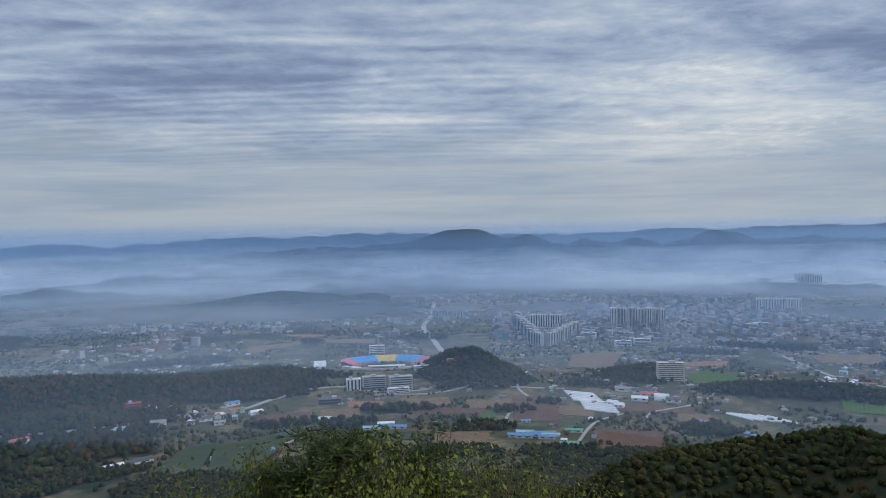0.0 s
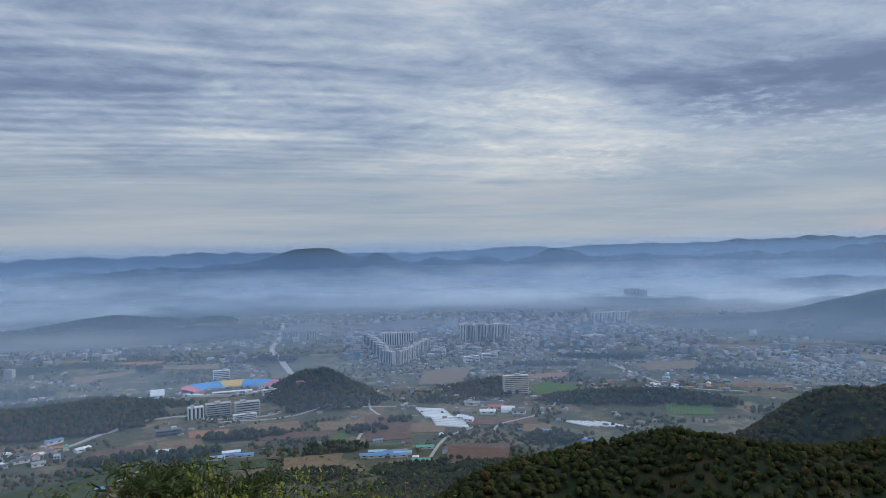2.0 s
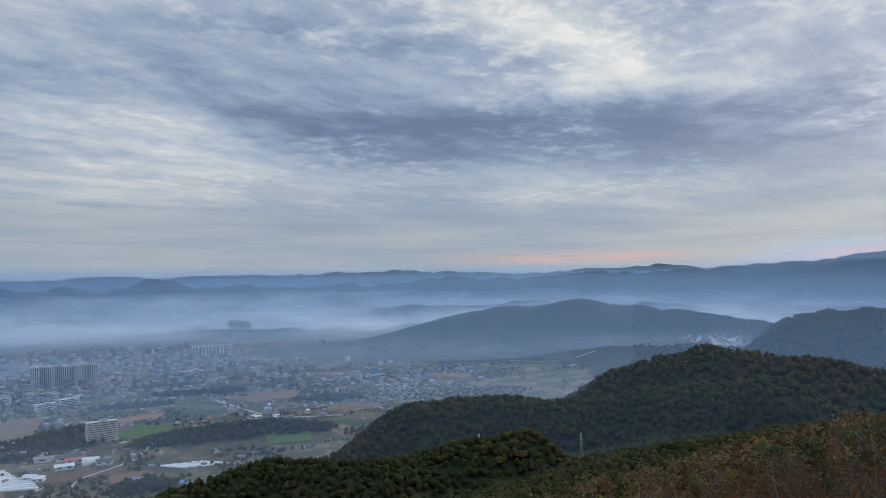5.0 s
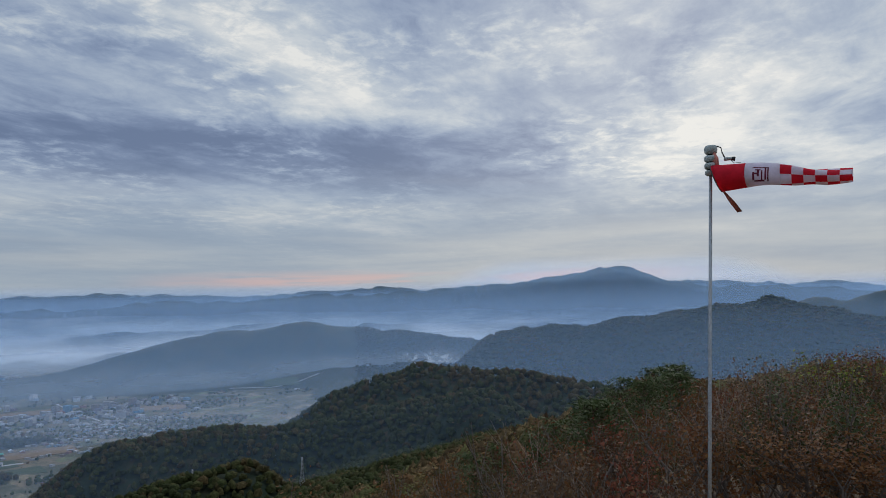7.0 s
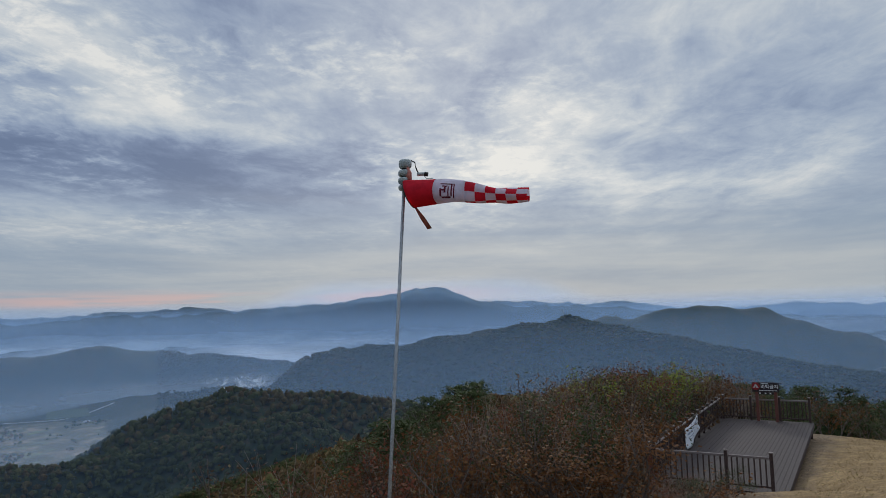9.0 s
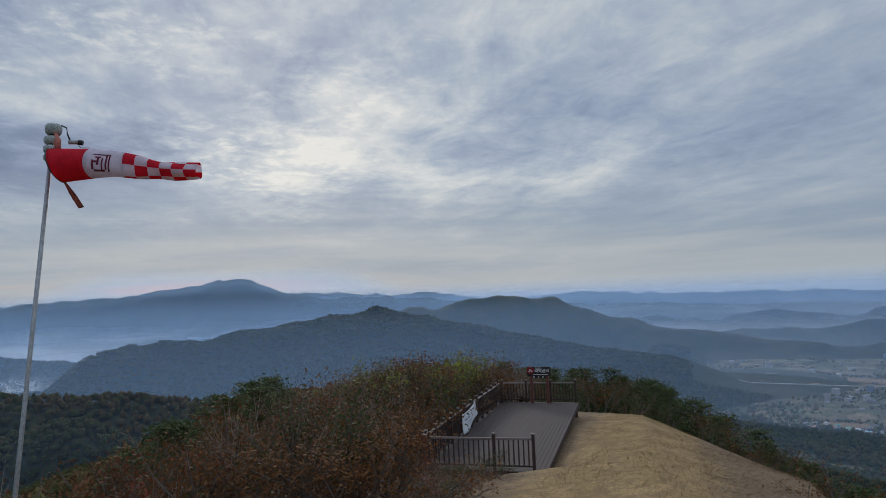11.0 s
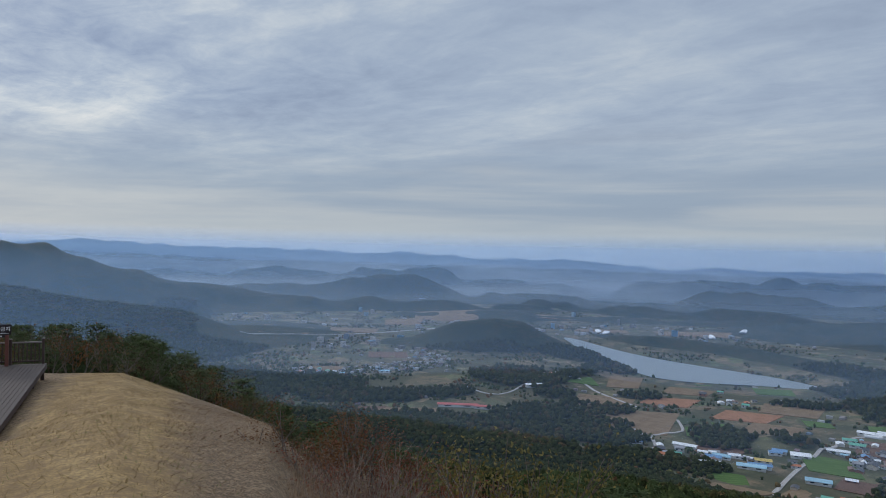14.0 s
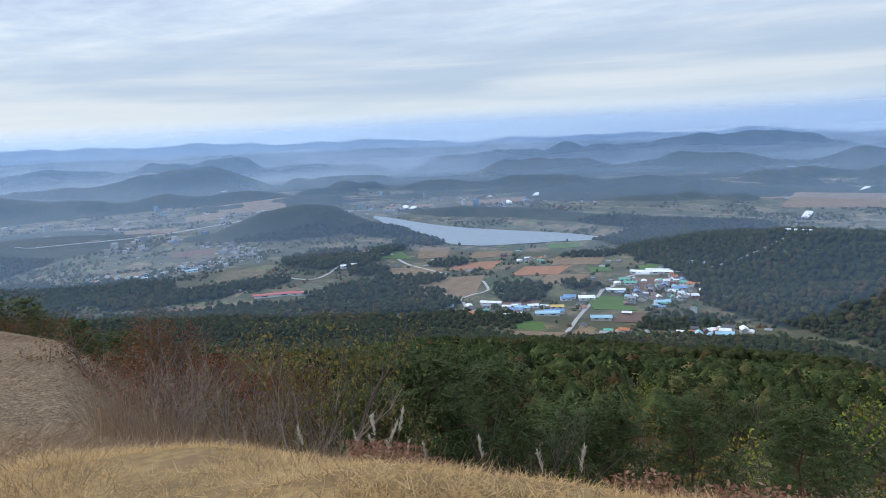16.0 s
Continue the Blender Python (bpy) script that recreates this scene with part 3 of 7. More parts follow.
def tube(bm, pts, radii, sides=8, caps=True):
    """A round bar along points."""
    rings = []
    pts = [Vector(p) for p in pts]
    for k, p in enumerate(pts):
        d = (pts[min(k + 1, len(pts) - 1)] - pts[max(k - 1, 0)]).normalized()
        a = d.orthogonal().normalized()
        b = d.cross(a)
        r = radii[k] if isinstance(radii, (list, tuple)) else radii
        rings.append([bm.verts.new(p + (a * math.cos(2 * math.pi * i / sides) + b * math.sin(2 * math.pi * i / sides)) * r) for i in range(sides)])
    for q, s in zip(rings, rings[1:]):
        # keep the two rings in step
        best = min(range(sides), key=lambda o: (q[0].co - s[o].co).length)
        s[:] = s[best:] + s[:best]
        for i in range(sides):
            bm.faces.new((q[i], q[(i + 1) % sides], s[(i + 1) % sides], s[i])).smooth = True
    if caps and sides > 2:
        bm.faces.new(rings[0][::-1])
        bm.faces.new(rings[-1])
    return bm


def plain(name, color, rough=0.7, metal=0.0, vary=0.25, scale=3.0, bump=0.15, spec=0.3, stain=(0.06, 0.05, 0.04), worn=0.2):
    """A surface with grain, stains and slight relief."""
    m, n = material(name)
    p = n.add("ShaderNodeTexCoord").outputs["Object"]
    info = n.add("ShaderNodeObjectInfo").outputs["Random"]
    g = n.noise(n.vec("ADD", p, n.add("ShaderNodeCombineXYZ", {0: n.math("MULTIPLY", info, 31.0)}).outputs[0]), scale * 8, 5, 0.6)
    s = n.noise(p, scale, 4, 0.6)
    dark, light = tuple(c * (1 - vary) for c in color), tuple(min(c * (1 + vary), 1) for c in color)
    col = n.mix(n.span(g, 0.3, 0.7), dark, light)
    col = n.mix(n.math("MULTIPLY", n.span(s, 0.52, 0.75), worn), col, stain)
    col = n.mix(n.math("MULTIPLY", info, vary * 0.5), col, dark)
    finish(n, col, rough, g, bump, 0.02, metal, spec)
    return m


DECK_BOARD = plain("weathered_deck_board", (0.043, 0.031, 0.029), 0.75, vary=0.2, scale=1.5, worn=0.35, stain=(0.05, 0.04, 0.04))
RAIL_WOOD = plain("dark_stained_rail_wood", (0.060, 0.038, 0.033), 0.7, vary=0.3, scale=4)
RAIL_TOP = plain("greyed_rail_wood", (0.20, 0.165, 0.15), 0.75, vary=0.3, scale=4)
POST_RED = plain("red_brown_post_wood", (0.15, 0.055, 0.04), 0.65, vary=0.25, scale=4)
SIGN_DARK = plain("dark_sign_board", (0.025, 0.016, 0.015), 0.5, vary=0.2)
SIGN_RED = plain("red_sign_paint", (0.26, 0.02, 0.02), 0.5, vary=0.1)
WHITE_PAINT = plain("white_paint", (0.75, 0.75, 0.73), 0.6, vary=0.06, worn=0.1)
BANNER_WHITE = plain("white_banner_cloth", (0.62, 0.63, 0.65), 0.8, vary=0.08, worn=0.25, stain=(0.3, 0.3, 0.3))
PRINT = plain("faded_print", (0.22, 0.25, 0.32), 0.8, vary=0.2)
STEEL = plain("galvanised_pole", (0.30, 0.31, 0.31), 0.5, 0.6, vary=0.25, scale=6)
BULB = plain("weathered_grey_float", (0.33, 0.36, 0.34), 0.8, vary=0.35, scale=9, bump=0.4)
RUBBER = plain("black_rubber", (0.018, 0.018, 0.018), 0.6)
WIRE = plain("dark_wire", (0.05, 0.05, 0.045), 0.5, 0.5)
TIE = plain("faded_pink_ribbon", (0.46, 0.17, 0.13), 0.85, vary=0.25, scale=12)


def cloth(name, color):
    m, n = material(name)
    p = n.add("ShaderNodeTexCoord").outputs["Object"]
    g = n.noise(p, 18, 4, 0.6)
    col = n.mix(n.span(g, 0.3, 0.7), tuple(c * 0.85 for c in color), color)
    b = n.add("ShaderNodeBsdfPrincipled", {"Base Color": col, "Roughness": 0.75, "Specular IOR Level": 0.2})
    t = n.add("ShaderNodeBsdfTranslucent", {"Color": col})
    out = n.add("ShaderNodeMixShader", {0: 0.6, 1: b.outputs[0], 2: t.outputs[0]})
    n.add("ShaderNodeOutputMaterial", {"Surface": out.outputs[0]})
    return m


SOCK_RED, SOCK_WHITE = cloth("red_sailcloth", (0.80, 0.03, 0.06)), cloth("white_sailcloth", (0.86, 0.82, 0.88))
LOGO = plain("dark_red_print", (0.13, 0.015, 0.03), 0.8)

# ---- the viewing deck ----
DECK_Z = 294.31
DECK = pose(23.44, -8.89, DECK_Z, 0, 0, -23.6)      # x along its length, y across it
DECK_L, DECK_W = 14.5, 4.26


def make_deck():
    deck = thing("viewing_deck", DECK, "dark brown timber viewing deck on the bare ridge", "deck")
    n = 28
    w = DECK_W / n
    me = bpy.data.meshes.new("board")
    bm = boxed(0, DECK_L, 0, w - 0.008, -0.04, 0, bevel=0.004)
    bm.to_mesh(me)
    bm.free()
    me.materials.append(DECK_BOARD)
    for k in range(n):
        b = part("board", me, None, deck)
        b.location = (random.uniform(-0.006, 0.006), k * w, random.uniform(-0.002, 0.002))
    for y in (0.05, 1.4, 2.8, 4.15):
        part("joist", boxed(0.02, DECK_L - 0.02, y - 0.05, y + 0.05, -0.22, -0.042), RAIL_WOOD, deck)
    for x in (0.3, 3.8, 7.3, 10.8, 14.2):
        for y in (0.15, 2.0, 3.9):
            part("footing", boxed(x - 0.07, x + 0.07, y - 0.07, y + 0.07, -2.4, -0.222), RAIL_WOOD, deck)


def make_railing(p0, p1, posts, label, far=False):
    """A guard rail from p0 to p1 on the deck, with posts at the given lengths."""
    a, b = Vector((*p0, 0)), Vector((*p1, 0))
    length = (b - a).length
    turn = math.degrees(math.atan2(b.y - a.y, b.x - a.x))
    rail = thing("guard_rail", DECK @ pose(a.x, a.y, 0, 0, 0, turn), label, "railing", "guard rails of the deck")
    for s in posts:
        post = part("post", boxed(s - 0.05, s + 0.05, -0.05, 0.05, 0, 1.16, bevel=0.008), RAIL_WOOD, rail)
        part("post_cap", boxed(s - 0.065, s + 0.065, -0.065, 0.065, 1.163, 1.20, bevel=0.01), RAIL_TOP, post)
    for s, t in zip(posts, posts[1:]):
        part("top_rail", boxed(s + 0.052, t - 0.052, -0.035, 0.035, 0.98, 1.05, bevel=0.01), RAIL_TOP, rail)
        part("bottom_rail", boxed(s + 0.052, t - 0.052, -0.025, 0.025, 0.12, 0.18, bevel=0.006), RAIL_WOOD, rail)
        n = max(1, round((t - s) / 0.165))
        me = bpy.data.meshes.get("baluster_mesh")
        if me is None:
            me = bpy.data.meshes.new("baluster_mesh")
            bm = boxed(-0.022, 0.022, -0.018, 0.018, 0.182, 0.978)
            bm.to_mesh(me)
            bm.free()
            me.materials.append(RAIL_WOOD)
        for k in range(1, n):
            bal = part("baluster", me, None, rail)
            bal.location = (s + (t - s) * k / n, 0, 0)
    return rail


make_deck()
make_railing((0.1, 0.42), (0.1, 3.94), [0, 1.3, 3.52], "dark brown wooden railing across the near end of the deck")
make_railing((0.45, 4.15), (14.3, 4.15), [0.0, 1.16, 2.31, 3.46, 4.62, 5.77, 6.93, 8.08, 9.24, 10.39, 11.55, 12.70, 13.85], "long brown wooden railing with greyed top along the deck")
make_railing((14.4, 0.15), (14.4, 4.05), [0, 1.3, 2.6, 3.9], "dark brown wooden railing across the far end of the deck")


def make_corner_box():
    p = thing("corner_post", DECK @ pose(0.28, 4.14, 0), "stout square red-brown timber post at the deck corner", "post")
    part("shaft", boxed(-0.1, 0.1, -0.1, 0.1, -0.9, 1.04, bevel=0.012), POST_RED, p)
    part("cap", boxed(-0.115, 0.115, -0.115, 0.115, 1.043, 1.09, bevel=0.012), RAIL_TOP, p, "grey weathered cap")


def lettering(name, text, size, mat, parent, m, label=""):
    cu = bpy.data.curves.new(name, "FONT")
    cu.body, cu.size, cu.align_x, cu.align_y, cu.extrude = text, size, "CENTER", "CENTER", 0.004
    cu.offset = size * 0.012
    cu.materials.append(mat)
    ob = new(name, cu)
    ob.parent = parent
    ob.matrix_local = m
    if label:
        ob["label"] = label
    return ob


def make_sign():
    """Faces the near end of the deck (-x)."""
    sign = thing("warning_sign", DECK @ pose(14.05, 1.98, 0, 0, 0, -90), "dark warning sign on two red-brown posts at the deck's end", "sign")
    # local: x to the right of a reader, -y towards the reader
    for x in (-0.42, 0.42):
        part("post", boxed(x - 0.07, x + 0.07, 0.03, 0.15, 0, 1.62, bevel=0.01), POST_RED, sign)
    part("lower_board", boxed(-0.35, 0.35, 0.04, 0.09, 1.31, 1.42, bevel=0.004), SIGN_DARK, sign)
    board = part("board", boxed(-0.62, 0.60, -0.01, 0.028, 1.43, 1.90, bevel=0.012), SIGN_DARK, sign, "almost black sign board")
    bm = bmesh.new()
    bmesh.ops.create_cone(bm, cap_ends=True, segments=28, radius1=0.185, radius2=0.185, depth=0.012, matrix=pose(-0.44, -0.018, 1.71, 90))
    part("red_disc", bm, SIGN_RED, board, "round red symbol")
    bm = bmesh.new()
    for pts in (((-0.13, -0.08), (-0.03, -0.08), (0.0, 0.02), (-0.01, 0.11)), ((0.03, -0.08), (0.13, -0.08), (0.01, 0.11), (0.0, 0.02))):
        vs = [bm.verts.new((-0.44 + u, -0.029, 1.71 + v)) for u, v in pts]
        bm.faces.new(vs)
    bmesh.ops.solidify(bm, geom=bm.faces[:], thickness=0.004)
    part("tent_symbol", bm, WHITE_PAINT, board, "white tent shape")
    lettering("lettering", "\ube44\ubc15\uae08\uc9c0", 0.215, WHITE_PAINT, board, pose(0.17, -0.018, 1.685, 90), "white letters")
    part("small_print", boxed(-0.2, 0.12, -0.016, -0.0105, 1.825, 1.855), WHITE_PAINT, board, "row of small print")
    part("small_print", boxed(-0.3, 0.5, -0.016, -0.0105, 1.495, 1.52), WHITE_PAINT, board, "row of small print")
    for x in (-0.27, -0.02, 0.2):
        part("pictogram", boxed(x - 0.035, x + 0.035, 0.032, 0.0395, 1.335, 1.395), WHITE_PAINT, sign, "small white pictogram")


def make_banner():
    ban = thing("banner", DECK @ pose(5.2, 4.05, 0), "white cloth banner with faded print tied to the railing", "banner")
    nx, nz = 26, 10
    s, t = np.meshgrid(np.linspace(0, 1, nx), np.linspace(0, 1, nz))
    x = 2.55 * s
    sag = -0.24 * s * (1 - s) - 0.10 * (1 - s)
    y = 0.05 * np.sin(7 * s + 3 * t) * t - 0.02 - 0.06 * t
    z = 1.00 + 0.10 * s ** 2 + sag - (0.80 - 0.12 * s) * t + 0.12 * (s ** 3) * t
    me = grid_mesh("sheet", x, y, z)
    me.materials.append(BANNER_WHITE)
    sheet = part("sheet", me, None, ban)
    sheet.modifiers.new("thickness", "SOLIDIFY").thickness = 0.006
    bm = bmesh.new()
    for u0, u1, v0, v1 in ((0.15, 0.32, 0.32, 0.42), (0.36, 0.5, 0.3, 0.40), (0.54, 0.66, 0.28, 0.38), (0.15, 0.7, 0.52, 0.56), (0.2, 0.6, 0.64, 0.67), (0.76, 0.84, 0.2, 0.34)):
        i0, i1, j0, j1 = round(u0 * (nx - 1)), round(u1 * (nx - 1)), v0 * (nz - 1), v1 * (nz - 1)
        for i in range(i0, i1):
            q = []
            for ii, jj in ((i, j0), (i + 1, j0), (i + 1, j1), (i, j1)):
                j = int(jj)
                f = jj - j
                c = [a[j, ii] * (1 - f) + a[j + 1, ii] * f for a in (x, y, z)]
                q.append(bm.verts.new((c[0], c[1] - 0.008, c[2])))
            bm.faces.new(q)
    part("print", bm, PRINT, ban, "faded grey-blue print")
    for p, q in (((0, 0, 0.9), (-0.03, 0.09, 1.0)), ((2.55, -0.02, 1.1), (2.6, 0.09, 1.05))):
        part("tie", tube(bmesh.new(), [p, q], 0.008, 5), WIRE, ban)


make_corner_box()
make_sign()
make_banner()


# ---- the windsock ----
def make_windsock():
    top, foot = Vector((7.31, -0.40, 301.12)), Vector((6.80, -0.20, 0))
    foot.z = ground_z(foot.x, foot.y) - 0.2
    ws = thing("windsock_mast", Matrix.Translation(foot), "grey steel mast with a stack of weathered round floats", "mast")
    d = top - foot
    part("pole", tube(bmesh.new(), [(0, 0, 0), d * 0.5, d], [0.017, 0.016, 0.015], 10), STEEL, ws)
    up = d.normalized()
    for k, (h, r, t) in enumerate(((0.00, 0.052, 0.05), (0.066, 0.058, 0.062), (0.137, 0.060, 0.062), (0.225, 0.060, 0.085))):
        bm = bmesh.new()
        prof = [(0.0, -0.5), (0.72, -0.48), (0.95, -0.3), (1.0, 0.0), (0.97, 0.28), (0.78, 0.47), (0.0, 0.5)]
        rings = [[bm.verts.new((r * a * math.cos(2 * math.pi * i / 18) * (1 + 0.03 * math.sin(3 * i + k)), r * a * math.sin(2 * math.pi * i / 18), t * b)) for i in range(18)] for a, b in prof[1:-1]]
        for q, s in zip(rings, rings[1:]):
            for i in range(18):
                bm.faces.new((q[i], q[(i + 1) % 18], s[(i + 1) % 18], s[i])).smooth = True
        bm.faces.new(rings[0][::-1])
        bm.faces.new(rings[-1])
        part("float", bm, BULB, ws).location = d + up * h
    for h in (0.032, 0.10, 0.176):
        part("collar", tube(bmesh.new(), [d + up * (h - 0.014), d + up * (h + 0.014)], 0.03, 10), RUBBER, ws)
    # the wire arm and its weight
    side = way(-178)
    p = [d + up * 0.26 + side * 0.05, d + up * 0.24 + side * 0.09, d + up * 0.19 + side * 0.10, d + up * 0.135 + side * 0.125]
    part("wire_arm", tube(bmesh.new(), p, 0.006, 6), WIRE, ws)
    a = d + up * 0.125 + side * 0.115
    part("arm_rod", tube(bmesh.new(), [a, a + side * 0.07], 0.017, 8), BULB, ws, "pale taped rod")
    part("rod_end", tube(bmesh.new(), [a + side * 0.07, a + side * 0.10 + up * -0.006], 0.02, 8), RUBBER, ws)
    part("loose_wire", tube(bmesh.new(), [a + side * 0.05, a + side * 0.09 - up * 0.045, a + side * 0.15 - up * 0.045], 0.003, 4), WIRE, ws)

    # the sock streams away from the mast
    mouth = top + Vector((0, 0, -0.06)) + way(-190) * 0.05
    sock = thing("windsock", Matrix.Translation(mouth), "red and white windsock with a chequered tail, blown out level", "windsock")
    ax = (way(-192) + Vector((0, 0, -0.055))).normalized()
    e1 = ax.cross(Vector((0, 0, 1))).normalized()
    e2 = e1.cross(ax).normalized()
    length, seg = 1.10, 24

    def skin(s, a):
        r = 0.125 * (1 - s) + 0.055 * s - 0.012 * math.exp(-((s - 0.72) / 0.09) ** 2)
        droop = 0.02 * math.sin(5.2 * s) - 0.02 * s
        crease = 1 + (0.05 + 0.10 * s) * math.sin(3 * a + 9 * s) * min(1, s * 3)
        lean = 0.05 * (1 - s) ** 2 * -math.sin(a)         # the mouth is cut on a slant
        return ax * (length * s + lean * (1 if s < 0.3 else 0) * (1 - s / 0.3)) + e1 * (math.cos(a) * r * crease) + e2 * (math.sin(a) * r * crease + droop)

    def band(name, s0, s1, n, pick, label):
        bm = bmesh.new()
        rows = [[bm.verts.new(skin(s0 + (s1 - s0) * k / n, 2 * math.pi * i / seg)) for i in range(seg)] for k in range(n + 1)]
        for k in range(n):
            for i in range(seg):
                fc = bm.faces.new((rows[k][i], rows[k][(i + 1) % seg], rows[k + 1][(i + 1) % seg], rows[k + 1][i]))
                fc.smooth, fc.material_index = True, pick(k, i)
        me = bpy.data.meshes.new(name)
        bm.to_mesh(me)
        bm.free()
        me.materials.append(SOCK_RED)
        me.materials.append(SOCK_WHITE)
        ob = part(name, me, None, sock, label)
        ob.modifiers.new("thickness", "SOLIDIFY").thickness = 0.003
        return ob

    band("red_band", 0.0, 0.24, 8, lambda k, i: 0, "plain red cloth")
    white = band("white_band", 0.2402, 0.50, 8, lambda k, i: 1, "white cloth with a dark red emblem")
    band("checked_tail", 0.5002, 1.0, 18, lambda k, i: (k // 3 + i // 4) % 2, "red and white chequered cloth")
    part("mouth_ring", tube(bmesh.new(), [skin(0.0, 2 * math.pi * i / seg) for i in range(seg + 1)], 0.006, 6, False), WIRE, sock)
    bm = bmesh.new()
    for s0, s1, a0, a1 in ((0.30, 0.315, -0.55, 0.1), (0.30, 0.40, 0.52, 0.62), (0.335, 0.35, -0.25, 0.35), (0.39, 0.402, -0.55, 0.62), (0.365, 0.375, -0.6, 0.3), (0.315, 0.39, -0.7, -0.55), (0.32, 0.36, 0.25, 0.38), (0.31, 0.34, -0.1, 0.05), (0.41, 0.42, -0.7, 0.62), (0.40, 0.42, 0.55, 0.64)):
        m = 4
        for k in range(m):
            q = [(s0, a0 + (a1 - a0) * k / m), (s1, a0 + (a1 - a0) * k / m), (s1, a0 + (a1 - a0) * (k + 1) / m), (s0, a0 + (a1 - a0) * (k + 1) / m)]
            vs = []
            for s, a in q:
                c = skin(s, a)
                mid = ax * (length * s)
                vs.append(bm.verts.new(c + (c - mid).normalized() * 0.006))
            bm.faces.new(vs)
    part("emblem", bm, LOGO, white, "dark red printed emblem")
    # ribbon that hangs from the mouth, and its knot above
    bm = bmesh.new()
    a = skin(0.02, -math.pi / 2)
    pts = [a + way(-192) * (0.13 * k / 6) + Vector((0, 0, -0.20 * k / 6)) for k in range(7)]
    prev = None
    for k, q in enumerate(pts):
        w = 0.008 + 0.014 * min(1, k / 3)
        row = [bm.verts.new(q + ax * w), bm.verts.new(q - ax * w + Vector((0, 0, -0.01)))]
        if prev:
            bm.faces.new((prev[0], prev[1], row[1], row[0])).smooth = True
        prev = row
    bmesh.ops.solidify(bm, geom=bm.faces[:], thickness=0.003)
    part("ribbon", bm, TIE, sock, "faded pink ribbon")
    k0 = skin(0.03, math.pi / 2)
    part("knot", tube(bmesh.new(), [k0 - Vector((0, 0, 0.01)), k0 + Vector((0, 0, 0.07)), k0 + Vector((0, 0.01, 0.13))], [0.03, 0.028, 0.008], 8), TIE, sock, "knotted faded cloth")


make_windsock()

# ---- plants ----
def leaf_material(name, a, b, c, glow=0.3):
    m, n = material(name)
    isl = n.add("ShaderNodeNewGeometry").outputs["Random Per Island"]
    info = n.add("ShaderNodeObjectInfo").outputs["Random"]
    side = lambda u, v, f: tuple(p * (1 - f) + q * f for p, q in zip(u, v))
    col = n.ramp(isl, [(0.0, side(a, b, 0.45)), (0.6, b), (0.9, side(b, c, 0.45)), (1.0, side(b, c, 0.8))])
    col = n.mix(n.math("MULTIPLY", info, 0.35), col, tuple(q * 0.55 for q in a))
    p = n.add("ShaderNodeBsdfPrincipled", {"Base Color": col, "Roughness": 0.7, "Specular IOR Level": 0.12})
    t = n.add("ShaderNodeBsdfTranslucent", {"Color": col})
    out = n.add("ShaderNodeMixShader", {0: glow, 1: p.outputs[0], 2: t.outputs[0]})
    n.add("ShaderNodeOutputMaterial", {"Surface": out.outputs[0]})
    return m


SPECIES = {
    "orange": leaf_material("rusty_leaves", (0.09, 0.042, 0.020), (0.17, 0.072, 0.028), (0.25, 0.13, 0.045)),
    "bramble": leaf_material("reddish_bramble_leaves", (0.12, 0.055, 0.038), (0.24, 0.115, 0.075), (0.36, 0.24, 0.15)),
    "olive": leaf_material("olive_brown_leaves", (0.075, 0.066, 0.022), (0.15, 0.122, 0.036), (0.25, 0.18, 0.05)),
    "russet": leaf_material("dull_russet_leaves", (0.055, 0.036, 0.022), (0.105, 0.062, 0.032), (0.17, 0.10, 0.045)),
    "red": leaf_material("dark_red_leaves", (0.11, 0.036, 0.024), (0.19, 0.058, 0.032), (0.25, 0.10, 0.048)),
    "yellowgreen": leaf_material("turning_green_leaves", (0.10, 0.13, 0.025), (0.20, 0.235, 0.038), (0.31, 0.28, 0.055)),
    "yellow": leaf_material("yellow_leaves", (0.15, 0.10, 0.02), (0.26, 0.17, 0.03), (0.20, 0.16, 0.04)),
    "green": leaf_material("dull_green_leaves", (0.035, 0.05, 0.018), (0.055, 0.07, 0.026), (0.09, 0.085, 0.035)),
    "pine": leaf_material("pine_needles", (0.038, 0.054, 0.020), (0.064, 0.086, 0.029), (0.105, 0.118, 0.042), 0.25),
    "bare": leaf_material("withered_leaves", (0.12, 0.085, 0.06), (0.20, 0.135, 0.085), (0.28, 0.20, 0.09)),
}
TWIG = plain("pale_dry_twigs", (0.23, 0.175, 0.14), 0.9, vary=0.35, scale=5, bump=0.3)
BARK = plain("grey_brown_bark", (0.12, 0.095, 0.078), 0.9, vary=0.35, scale=5, bump=0.5)
PINE_BARK = plain("reddish_pine_bark", (0.11, 0.066, 0.045), 0.9, vary=0.35, scale=5, bump=0.5)
WORDS = {
    "olive": "bushy oak turning olive brown on the bank",
    "russet": "scrub oak with dull russet brown leaves",
    "orange": "bushy oak scrub with rusty orange autumn leaves", "red": "low shrub with dark red autumn leaves", "yellowgreen": "leafy tree turning from green to yellow",
    "yellow": "small tree with golden yellow autumn leaves", "green": "dull green leafy shrub on the slope", "pine": "young dark green pine on the slope", "bare": "nearly leafless brown shrub of thin twigs",
}
rng = np.random.default_rng(7)


